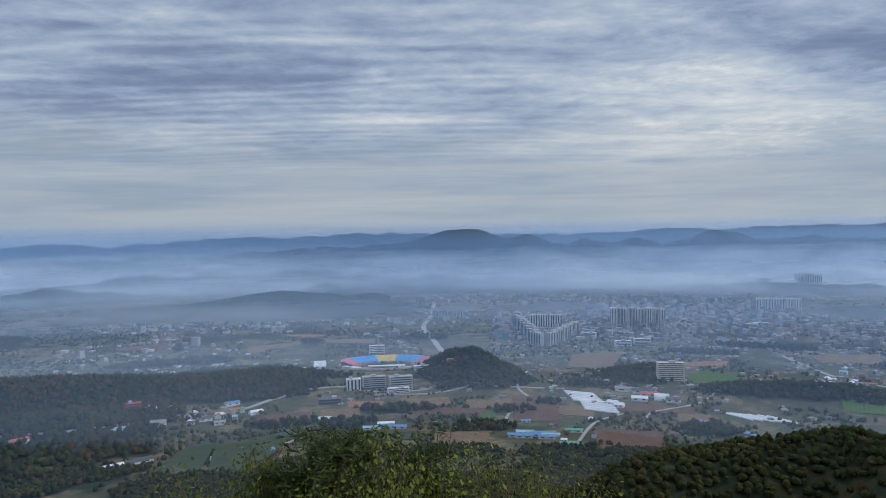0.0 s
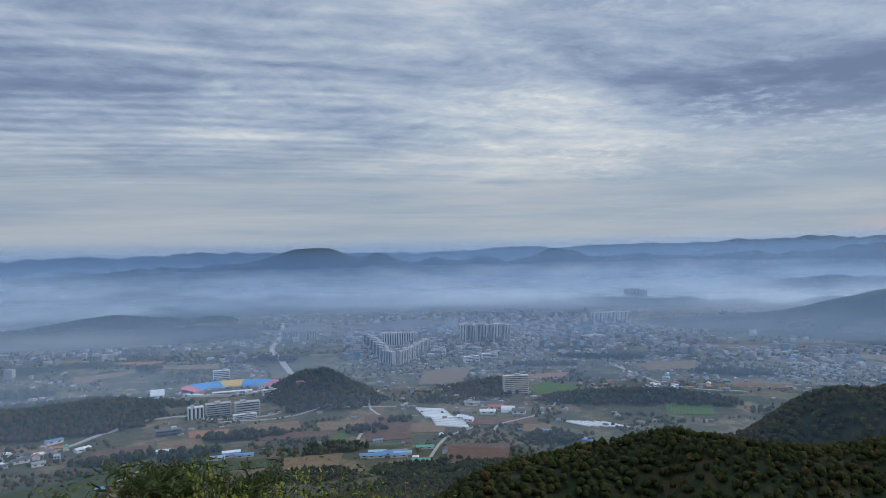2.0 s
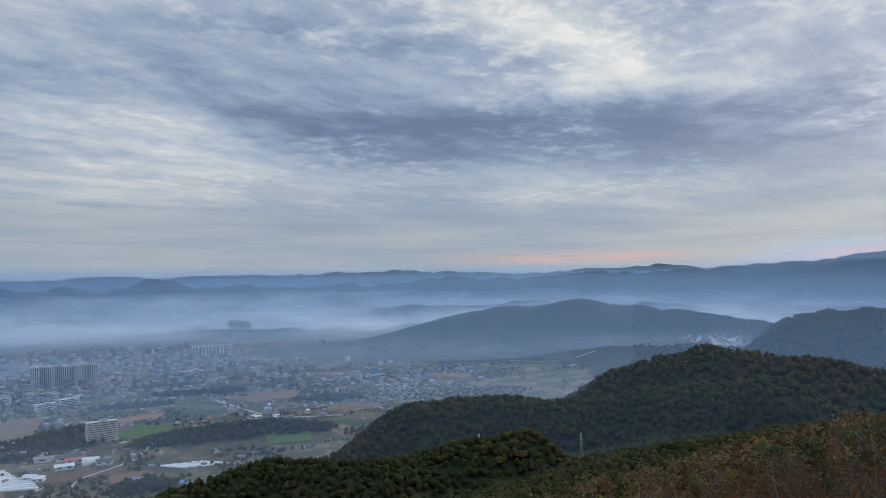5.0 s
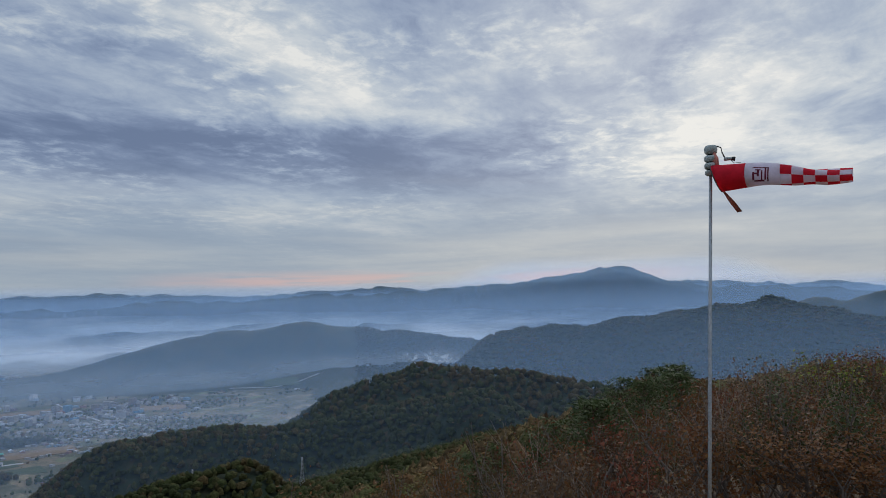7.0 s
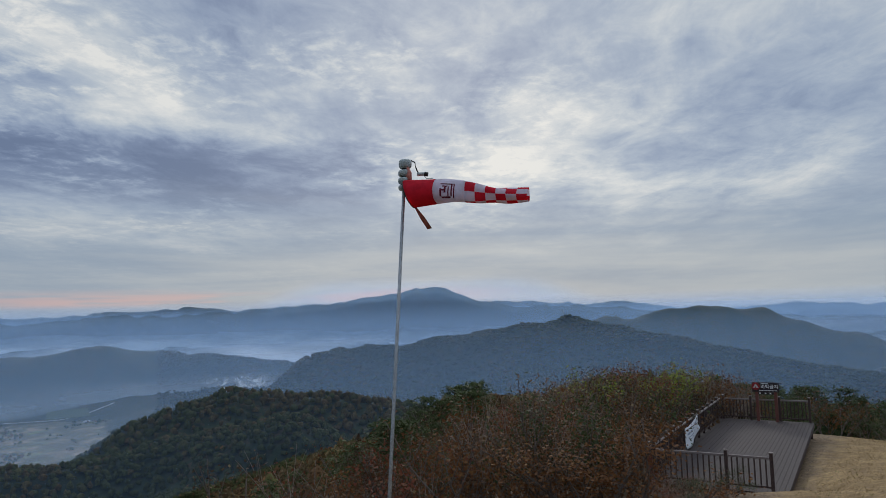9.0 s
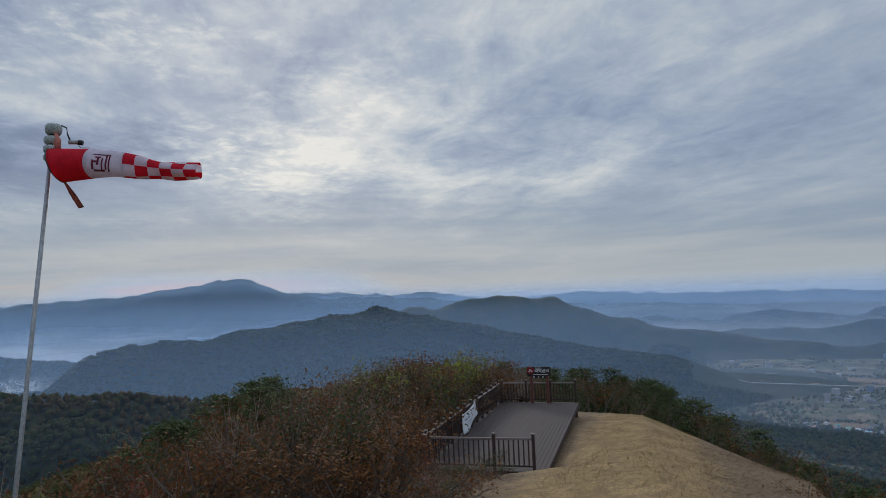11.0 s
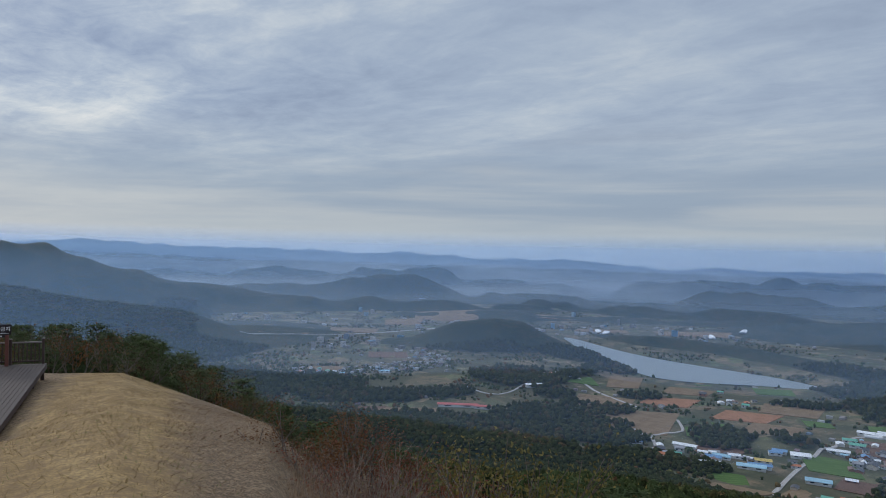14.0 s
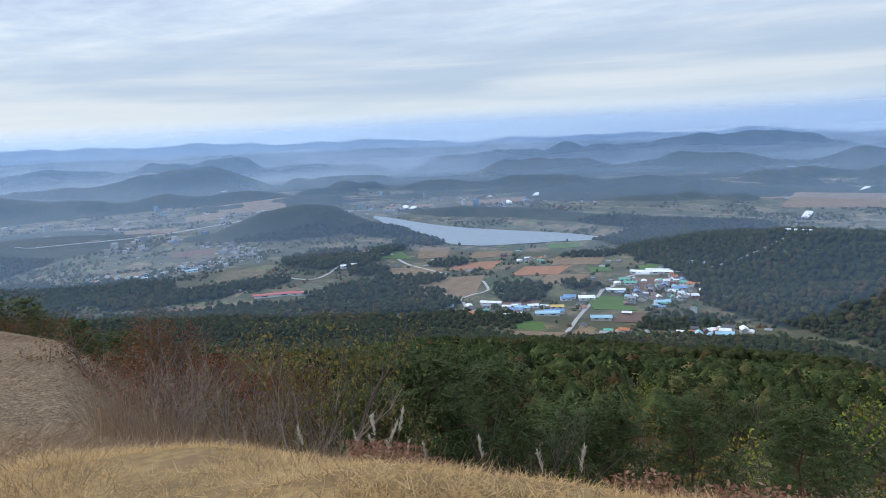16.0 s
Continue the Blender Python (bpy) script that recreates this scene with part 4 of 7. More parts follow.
def quads_mesh(name, centre, normal, size, aspect=1.0, tint=None, spin=None):
    """Many small leaves, each a bent quad, as one mesh."""
    n = len(centre)
    normal = normal / (np.linalg.norm(normal, axis=1, keepdims=True) + 1e-9)
    up = np.where(np.abs(normal[:, 2:3]) > 0.9, [[1.0, 0, 0]], [[0, 0, 1.0]])
    a = np.cross(up, normal)
    a /= np.linalg.norm(a, axis=1, keepdims=True) + 1e-9
    b = np.cross(normal, a)
    w = rng.uniform(0, 2 * np.pi, n) if spin is None else spin
    u = a * np.cos(w)[:, None] + b * np.sin(w)[:, None]
    v = -a * np.sin(w)[:, None] + b * np.cos(w)[:, None]
    size = np.broadcast_to(np.asarray(size, float), (n,))
    h, k = (size / 2)[:, None], (size * aspect / 2)[:, None]
    co = np.stack([centre - u * h - v * k * 0.55, centre + u * h * 0.5 - v * k, centre + u * h + v * k * 0.5 + normal * k * 0.25, centre - u * h * 0.45 + v * k], 1).reshape(-1, 3)
    me = bpy.data.meshes.new(name)
    me.vertices.add(n * 4)
    me.vertices.foreach_set("co", co.ravel())
    me.loops.add(n * 4)
    me.loops.foreach_set("vertex_index", np.arange(n * 4, dtype=np.int32))
    me.polygons.add(n)
    me.polygons.foreach_set("loop_start", np.arange(0, n * 4, 4, dtype=np.int32))
    me.polygons.foreach_set("loop_total", np.full(n, 4, dtype=np.int32))
    me.update()
    if tint is not None:
        at_ = me.color_attributes.new("tint", "FLOAT_COLOR", "POINT")
        at_.data.foreach_set("color", np.repeat(np.concatenate([tint, np.ones((n, 1))], 1), 4, axis=0).astype(np.float32).ravel())
    me.validate()
    return me


def limbs(bm, height, stems, spread, thick, depth=3):
    """Stems that fork upwards. Returns the places where leaves grow."""
    tips = []

    def grow(p, d, length, r, level):
        pts, q = [p], p
        for k in range(3 if level < 2 else 1):
            d = (d + Vector((random.uniform(-1, 1), random.uniform(-1, 1), random.uniform(-0.2, 0.5))) * 0.22).normalized()
            q = q + d * (length / (3 if level < 2 else 1))
            pts.append(q)
        tube(bm, pts, [r, r * 0.85, r * 0.68, r * 0.5] if level < 2 else [r, r * 0.5], 3 if level else 5, caps=False)
        if level >= depth - 1:
            tips.extend([pts[0].lerp(pts[-1], f) for f in (0.35, 0.7, 1.0)])
            return
        if level:
            tips.append(pts[3])
        for _ in range(random.choice((2, 3, 3))):
            side = Vector((random.uniform(-1, 1), random.uniform(-1, 1), random.uniform(0.1, 0.9))).normalized()
            grow(pts[random.choice((1, 2, 3))], (d + side * spread).normalized(), length * random.uniform(0.55, 0.8), r * 0.5, level + 1)
        grow(pts[3], d, length * 0.65, r * 0.5, level + 1)

    for s in range(stems):
        a = 2 * math.pi * (s + random.random() * 0.6) / stems
        lean = 0.12 if stems == 1 else random.uniform(0.35, 0.8)
        d = Vector((math.cos(a) * lean, math.sin(a) * lean, 1)).normalized()
        grow(Vector((math.cos(a), math.sin(a), 0)) * 0.06 * stems, d, height * random.uniform(0.42, 0.55), thick, 0)
    return tips


def broadleaf_meshes(kind, fine):
    """Trunk and crown of a shrub or small tree about 3 m high."""
    bm = bmesh.new()
    bare = kind == "bare"
    tips = limbs(bm, 3.0, random.choice((4, 5)) if not bare else 6, 0.9 if not bare else 0.7, 0.05 if not bare else 0.022, 3)
    low = min((v.co.z for v in bm.verts))
    for v in bm.verts:
        if v.co.z < low + 0.05:
            v.co.z -= 0.35
    trunk = bpy.data.meshes.new("trunk")
    bm.to_mesh(trunk)
    bm.free()
    trunk.materials.append(TWIG if bare else BARK)
    t = np.array([tuple(q) for q in tips])
    n = (2100 if fine else 800) if not bare else (300 if fine else 150)
    pick = t[rng.integers(0, len(t), n)]
    c = pick + rng.normal(0, 0.17 if not bare else 0.1, (n, 3)) * [1, 1, 0.75]
    c[:, 2] = np.maximum(c[:, 2], 0.12)
    mid = t.mean(0)
    nor = (c - mid) / np.linalg.norm(c - mid, axis=1, keepdims=True) + rng.normal(0, 0.55, (n, 3)) + [0, 0, 0.35]
    size = rng.uniform(0.04, 0.085, n) * (0.95 if fine else 1.4)
    crown = quads_mesh("crown", c, nor, size, 0.62)
    crown.materials.append(SPECIES[kind])
    return trunk, crown


def pine_meshes(fine):
    """A young spreading pine about 5 m high: flat tiers of needle tufts on whorled limbs."""
    bm = bmesh.new()
    h = 5.0
    lean = Vector((random.uniform(-0.3, 0.3), random.uniform(-0.3, 0.3), 0))
    spine = [Vector((0, 0, -0.4)) if k == 0 else lean * (k / 6) ** 1.5 + Vector((0.06 * math.sin(k * 2), 0.05 * math.cos(k * 3), h * k / 6)) for k in range(7)]
    tube(bm, spine, [0.10, 0.09, 0.075, 0.06, 0.045, 0.03, 0.012], 7, caps=False)
    tuft = []
    for lev in range(9):
        f = 0.16 + 0.82 * lev / 8
        i = min(int(f * 6), 5)
        p0 = spine[i].lerp(spine[i + 1], f * 6 - i)
        reach = 1.75 * (1.04 - f) ** 0.6 + 0.25
        for b in range(5):
            a = 2 * math.pi * (b + random.random() * 0.7) / 5 + lev
            ln = reach * random.uniform(0.65, 1.15)
            d = Vector((math.cos(a), math.sin(a), 0.22 + 0.5 * f))
            pts = [p0, p0 + d * ln * 0.5 + Vector((0, 0, 0.02)), p0 + d * ln + Vector((0, 0, -0.05 * ln))]
            tube(bm, pts, [0.026, 0.018, 0.008], 4, caps=False)
            for s in np.linspace(0.4, 1.05, 7 if fine else 5):
                q = p0 + d * ln * s
                wide = 0.42 * s
                for _ in range(2):
                    tuft.append((q.x + random.uniform(-wide, wide), q.y + random.uniform(-wide, wide), q.z + random.uniform(-0.06, 0.14)))
    trunk = bpy.data.meshes.new("trunk")
    bm.to_mesh(trunk)
    bm.free()
    trunk.materials.append(PINE_BARK)
    t = np.array(tuft)
    per = 8 if fine else 3
    c = np.repeat(t, per, axis=0)
    out = rng.normal(0, 1, c.shape) * [1, 1, 0.5] + [0, 0, 0.8]
    out /= np.linalg.norm(out, axis=1, keepdims=True)
    c = c + out * 0.13
    nor = rng.normal(0, 0.6, c.shape) + [0, 0, 0.9]
    crown = quads_mesh("crown", c, nor, rng.uniform(0.18, 0.30, len(c)) * (1.0 if fine else 1.4), 0.13 if fine else 0.2)
    crown.materials.append(SPECIES["pine"])
    return trunk, crown


CANOPY = [(40, -22), (20, -21.2), (17.5, -19), (14, -17.2), (10, -16), (4, -17), (0, -18.2), (-4, -19.6), (-8, -21), (-20, -21.5), (-40, -18), (-50, -15.5), (-63, -12.9), (-70.7, -11.2), (-75.3, -9.4), (-80.5, -7.0), (-81.7, -6.0), (-83, -5.8), (-88, -6.0), (-91.5, -5.3), (-94.3, -4.3), (-98, -3.9), (-101.8, -4.4),
          (-103.6, -6), (-108, -6.2), (-111, -6.1), (-112.6, -6.8), (-114.8, -7.4), (-117.7, -8.7), (-122, -10.6), (-126, -13.2), (-130.7, -15.2), (-135, -15.9), (-140, -15.9), (-144.3, -16.5), (-154, -16.9), (-163.7, -17.7), (-173, -18.6), (-187, -18.2), (-200, -18)]


def deck_uv(x, y):
    return (x - 23.44) * 0.916 - (y + 8.89) * 0.40, (x - 23.44) * 0.40 + (y + 8.89) * 0.916


def plant_near():
    stock = {}
    made = {}
    nat = {"pine": 5.2, "bare": 2.9}
    zones = [
        ((-93, -105), (16.5, 21.4), 24, "red bare green orange bare", 0.4, 0.9),
        ((-60, -105), (10, 60), 150, "russet russet russet orange orange red bare bare bare green russet russet", 1.3, 4.4),
        ((-68, -86), (42, 72), 46, "pine pine pine pine green russet", 2.0, 7.0),
        ((-90, -103), (26, 44), 44, "yellowgreen green orange bare russet bare orange", 3.0, 5.0),
        ((-103, -131), (40, 80), 90, "pine pine pine pine pine pine orange green", 1.6, 7.0),
        ((-131, -145), (9.5, 18), 60, "bare bare bare bare bare bare", 0.8, 1.9),
        ((-128, -143), (18, 34), 46, "bare bare red orange red orange bare yellowgreen", 0.8, 3.0),
        ((-139, -196), (14, 32), 34, "pine pine pine pine yellow yellowgreen yellowgreen green", 1.2, 4.5),
        ((-132, -198), (32, 80), 60, "pine pine pine pine pine green yellowgreen orange yellow", 3.5, 7.5),
        ((17.5, -8), (17, 30), 60, "yellowgreen yellowgreen yellowgreen yellowgreen green yellowgreen", 2.5, 9.0),
        ((34, 12), (11, 22), 9, "orange yellow orange", 1.5, 4.0),
        ((-13, -60), (18, 70), 40, "orange orange bare yellowgreen pine red green", 2.0, 6.0),
    ]
    for (a0, a1), (r0, r1), count, kinds, hmin, hmax in zones:
        kinds = kinds.split()
        got, tries = 0, 0
        taken = []
        while got < count and tries < count * 14:
            tries += 1
            az = random.uniform(a1, a0)
            r = math.sqrt(random.uniform(r0 ** 2, r1 ** 2))
            ex = np.interp(-az, [0, 28, 55, 80, 100], [-2.3, -1.0, 0.0, 1.1, 1.8])     # seen from the trodden way round the summit
            ey = np.interp(-az, [0, 28, 55, 80, 100], [1.05, 0.76, 0.0, -1.3, -2.9])
            x, y = float(ex - math.sin(radians(az)) * r), float(ey + math.cos(radians(az)) * r)
            u, v = deck_uv(x, y)
            if -2.2 < u < 16 and -1.0 < v < 5.4:
                continue
            if float(path_straw(np.array([x]), np.array([y]))[0]) > 0.0 or math.hypot(x - 7.3, y + 0.3) < 1.5:
                continue
            gap = 0.9 if r < 20 else 1.5
            if any(math.hypot(x - p, y - q) < gap for p, q in taken):
                continue
            hcap = hmax
            if -106 < az < -91.5:
                rail = 24 + (min(max(-az, 96.5), 103) - 96.5) / 6.5 * 14
                if r < 21.5:
                    hcap = 0.8
                elif r < rail + 2.5:
                    continue
            kind = random.choice(kinds)
            if hcap < 1:
                kind = random.choice(("red", "bare", "green"))
            z = ground_z(x, y)
            el = np.interp(-az, [-c[0] for c in CANOPY], [c[1] for c in CANOPY]) - random.uniform(0.0, 4.0 if az < -15 else 2.0) * max(0.0, 1 - r / 60)
            h = 300 + r * math.tan(radians(el)) - z
            h = min(h, hcap * random.uniform(0.75, 1.0))
            if h < min(hmin, hcap) * 0.6:
                continue
            fine = r < 27 or az > -14
            key = (kind, fine, random.randrange(3 if kind in ("orange", "pine") else 2))
            s = h / nat.get(kind, 3.1)
            wide = s * random.uniform(0.95, 1.25)
            wide = min(max(wide, 0.55), 2.0)
            m = Matrix.LocRotScale((x, y, z - 0.05), Euler((0, 0, random.uniform(0, 6.28))), (wide, wide, s))
            if key in stock:
                ob = copy_thing(stock[key], Matrix.LocRotScale((x, y, z - 0.05), Euler((0, 0, random.uniform(0, 6.28))), None))
                ob.scale = (wide, wide, s)
            else:
                trunk, crown = pine_meshes(fine) if kind == "pine" else broadleaf_meshes(kind, fine)
                ob = thing({"pine": "pine_tree"}.get(kind, "shrub" if kind in ("bare", "red", "green", "russet") else "autumn_tree"), m, WORDS[kind], "tree" if kind in ("pine", "yellowgreen", "yellow", "orange") else "shrub", WORDS[kind].split(" with")[0] + " on the summit")
                part("trunk", trunk, None, ob)
                part("crown", crown, None, ob)
                stock[key] = ob
            taken.append((x, y))
            got += 1


plant_near()


def plant_marked():
    for kind, az, r, h, wide in (("pine", 18.8, 26.0, 7.8, 1.5), ("pine", 16.2, 25.6, 8.3, 1.6), ("pine", 13.2, 26.4, 8.3, 1.6), ("pine", 10.0, 26.4, 7.8, 1.6), ("pine", 6.6, 26.6, 7.0, 1.5), ("yellowgreen", 19.3, 25.1, 8.1, 1.5), ("yellowgreen", 17.3, 24.5, 8.4, 1.6), ("yellowgreen", 14.4, 25.4, 8.5, 1.6), ("yellowgreen", 11.4, 25.7, 8.3, 1.5), ("yellowgreen", 8.2, 25.5, 7.6, 1.5), ("yellowgreen", 4.7, 25.8, 7.1, 1.4), ("olive", -142.5, 13.5, 4.1, 1.15), ("olive", -145.0, 14.5, 3.9, 1.1), ("orange", -90.5, 16, 2.3, 1.3), ("orange", -87, 14.5, 2.2, 1.3), ("pine", -149.5, 17, 5.4, 1.25), ("pine", -153.5, 16.5, 5.2, 1.2), ("pine", -156.5, 19, 5.6, 1.3), ("red", -132.0, 18, 2.6, 1.4), ("red", -136.5, 19, 3.2, 1.5), ("orange", -130.0, 20, 2.8, 1.3), ("yellow", -143.2, 25, 4.6, 1.5), ("yellow", -145.6, 22, 4.0, 1.3), ("yellowgreen", -144.6, 17, 3.4, 1.2), ("red", -134.0, 21, 2.6, 1.5), ("orange", -137.5, 22, 2.8, 1.5), ("red", -139.5, 20, 2.4, 1.3),
                                 ("orange", -160.5, 48, 4.2, 1.3), ("yellow", -164.5, 52, 4.2, 1.4), ("orange", -170.5, 60, 5.0, 1.6), ("orange", -152.5, 34, 3.6, 1.4), ("yellow", -157.0, 38, 3.8, 1.3), ("orange", -148.5, 42, 4.0, 1.5), ("yellow", -175.0, 44, 4.2, 1.4), ("orange", -179.0, 30, 3.2, 1.3), ("red", -150.0, 26, 2.4, 1.4), ("yellow", -62.5, 15.5, 2.2, 0.9), ("orange", -88.5, 15.0, 2.6, 1.3), ("orange", -84.5, 17.0, 2.4, 1.3)):
        trunk, crown = pine_meshes(True) if kind == "pine" else broadleaf_meshes(kind, True)
        x, y = at(az, r)
        ob = thing({"red": "shrub", "pine": "pine_tree"}.get(kind, "autumn_tree"), Matrix.LocRotScale((x, y, ground_z(x, y) - 0.05), Euler((0, 0, az)), (wide, wide, h / (5.2 if kind == "pine" else 3.1))), WORDS[kind], "tree" if kind != "red" else "shrub")
        part("trunk", trunk, None, ob)
        part("crown", crown, None, ob)


plant_marked()


def foliage_material():
    m, n = material("woodland_leaves")
    tint = n.add("ShaderNodeAttribute", attribute_name="tint").outputs["Color"]
    isl = n.add("ShaderNodeNewGeometry").outputs["Random Per Island"]
    col = n.mix(1.0, tint, n.ramp(isl, [(0.0, 0.82), (1.0, 1.15)]), "MULTIPLY")
    p = n.add("ShaderNodeBsdfPrincipled", {"Base Color": col, "Roughness": 0.85, "Specular IOR Level": 0.03})
    t = n.add("ShaderNodeBsdfTranslucent", {"Color": col})
    out = n.add("ShaderNodeMixShader", {0: 0.15, 1: p.outputs[0], 2: t.outputs[0]})
    n.add("ShaderNodeOutputMaterial", {"Surface": out.outputs[0]})
    return m


FOLIAGE = foliage_material()
PALETTE = np.array([(0.046, 0.062, 0.022), (0.056, 0.073, 0.025), (0.072, 0.086, 0.029), (0.100, 0.096, 0.035), (0.125, 0.090, 0.037), (0.135, 0.075, 0.034), (0.140, 0.095, 0.044)])


def horizon_table():
    """Highest ground angle met so far, by direction and distance from the summit."""
    az = np.arange(-205, 50, 0.5)
    rad = np.concatenate([np.linspace(8, 100, 40), np.geomspace(104, 4900, 160)])
    a, r = np.meshgrid(np.radians(az), rad)
    z, _ = land((MID[0] - np.sin(a) * r).ravel(), (MID[1] + np.cos(a) * r).ravel())
    el = (z.reshape(a.shape) - 300) / r
    return az, rad, np.maximum.accumulate(el, axis=0)


HAZ, HRAD, HEL = horizon_table()


def seen_from_summit(x, y, top):
    dx, dy = x - MID[0], y - MID[1]
    r = np.hypot(dx, dy)
    az = np.degrees(np.arctan2(-dx, dy))
    az = np.where(az > 130, az - 360, az)
    i = np.clip(np.searchsorted(HAZ, az), 0, len(HAZ) - 1)
    j = np.clip(np.searchsorted(HRAD, r * 0.97) - 1, 0, len(HRAD) - 1)
    return (top - 300) / r > HEL[j, i] - 0.004


def ball(level):
    """The upper part of a faceted ball as places and triangles."""
    bm = bmesh.new()
    bmesh.ops.create_icosphere(bm, subdivisions=level, radius=1.0)
    bmesh.ops.delete(bm, geom=[v for v in bm.verts if v.co.z < -0.6], context="VERTS")
    bm.verts.index_update()
    co, tri = np.array([tuple(v.co) for v in bm.verts]), np.array([[v.index for v in f.verts] for f in bm.faces])
    bm.free()
    return co, tri


def clumps_mesh(name, place, wide, tall, tint, level):
    """Crowns of whole trees, far off: each an uneven heap of foliage."""
    co, tri = ball(level)
    n, k = len(place), len(co)
    turn = rng.uniform(0, 2 * np.pi, n)
    c, s = np.cos(turn)[:, None], np.sin(turn)[:, None]
    swell = rng.uniform(0.5, 1.35, (n, k))
    size = (np.broadcast_to(np.asarray(wide, float), (n,)) * rng.uniform(0.6, 1.25, n))[:, None]
    x, y = (co[None, :, 0] * c - co[None, :, 1] * s) * swell * size, (co[None, :, 0] * s + co[None, :, 1] * c) * swell * size
    zz = co[None, :, 2] * rng.uniform(0.6, 1.3, (n, k)) * np.broadcast_to(np.asarray(tall, float), (n,))[:, None]
    v = np.stack([place[:, 0:1] + x, place[:, 1:2] + y, place[:, 2:3] + zz], -1).reshape(-1, 3)
    f = (tri[None] + (np.arange(n) * k)[:, None, None]).reshape(-1, 3)
    me = bpy.data.meshes.new(name)
    me.vertices.add(len(v))
    me.vertices.foreach_set("co", v.ravel())
    me.loops.add(f.size)
    me.loops.foreach_set("vertex_index", f.ravel().astype(np.int32))
    me.polygons.add(len(f))
    me.polygons.foreach_set("loop_start", np.arange(0, f.size, 3, dtype=np.int32))
    me.polygons.foreach_set("loop_total", np.full(len(f), 3, dtype=np.int32))
    me.polygons.foreach_set("use_smooth", np.ones(len(f), bool))
    me.update()
    at_ = me.color_attributes.new("tint", "FLOAT_COLOR", "POINT")
    at_.data.foreach_set("color", np.repeat(np.concatenate([tint, np.ones((n, 1))], 1), k, axis=0).astype(np.float32).ravel())
    me.validate()
    return me


def clump_material():
    """Foliage too far off to show single leaves: tufted relief and broken colour."""
    m, n = material("far_foliage")
    p = where(n)
    tint = n.add("ShaderNodeAttribute", attribute_name="tint").outputs["Color"]
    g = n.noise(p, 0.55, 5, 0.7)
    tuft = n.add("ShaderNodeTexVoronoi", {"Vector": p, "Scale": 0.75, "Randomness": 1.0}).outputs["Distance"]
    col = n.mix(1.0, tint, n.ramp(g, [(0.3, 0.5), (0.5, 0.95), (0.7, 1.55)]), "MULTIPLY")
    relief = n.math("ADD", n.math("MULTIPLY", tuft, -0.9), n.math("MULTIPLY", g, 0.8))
    finish(n, col, 0.9, relief, 0.8, 0.9, spec=0.05)
    return m


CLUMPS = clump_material()


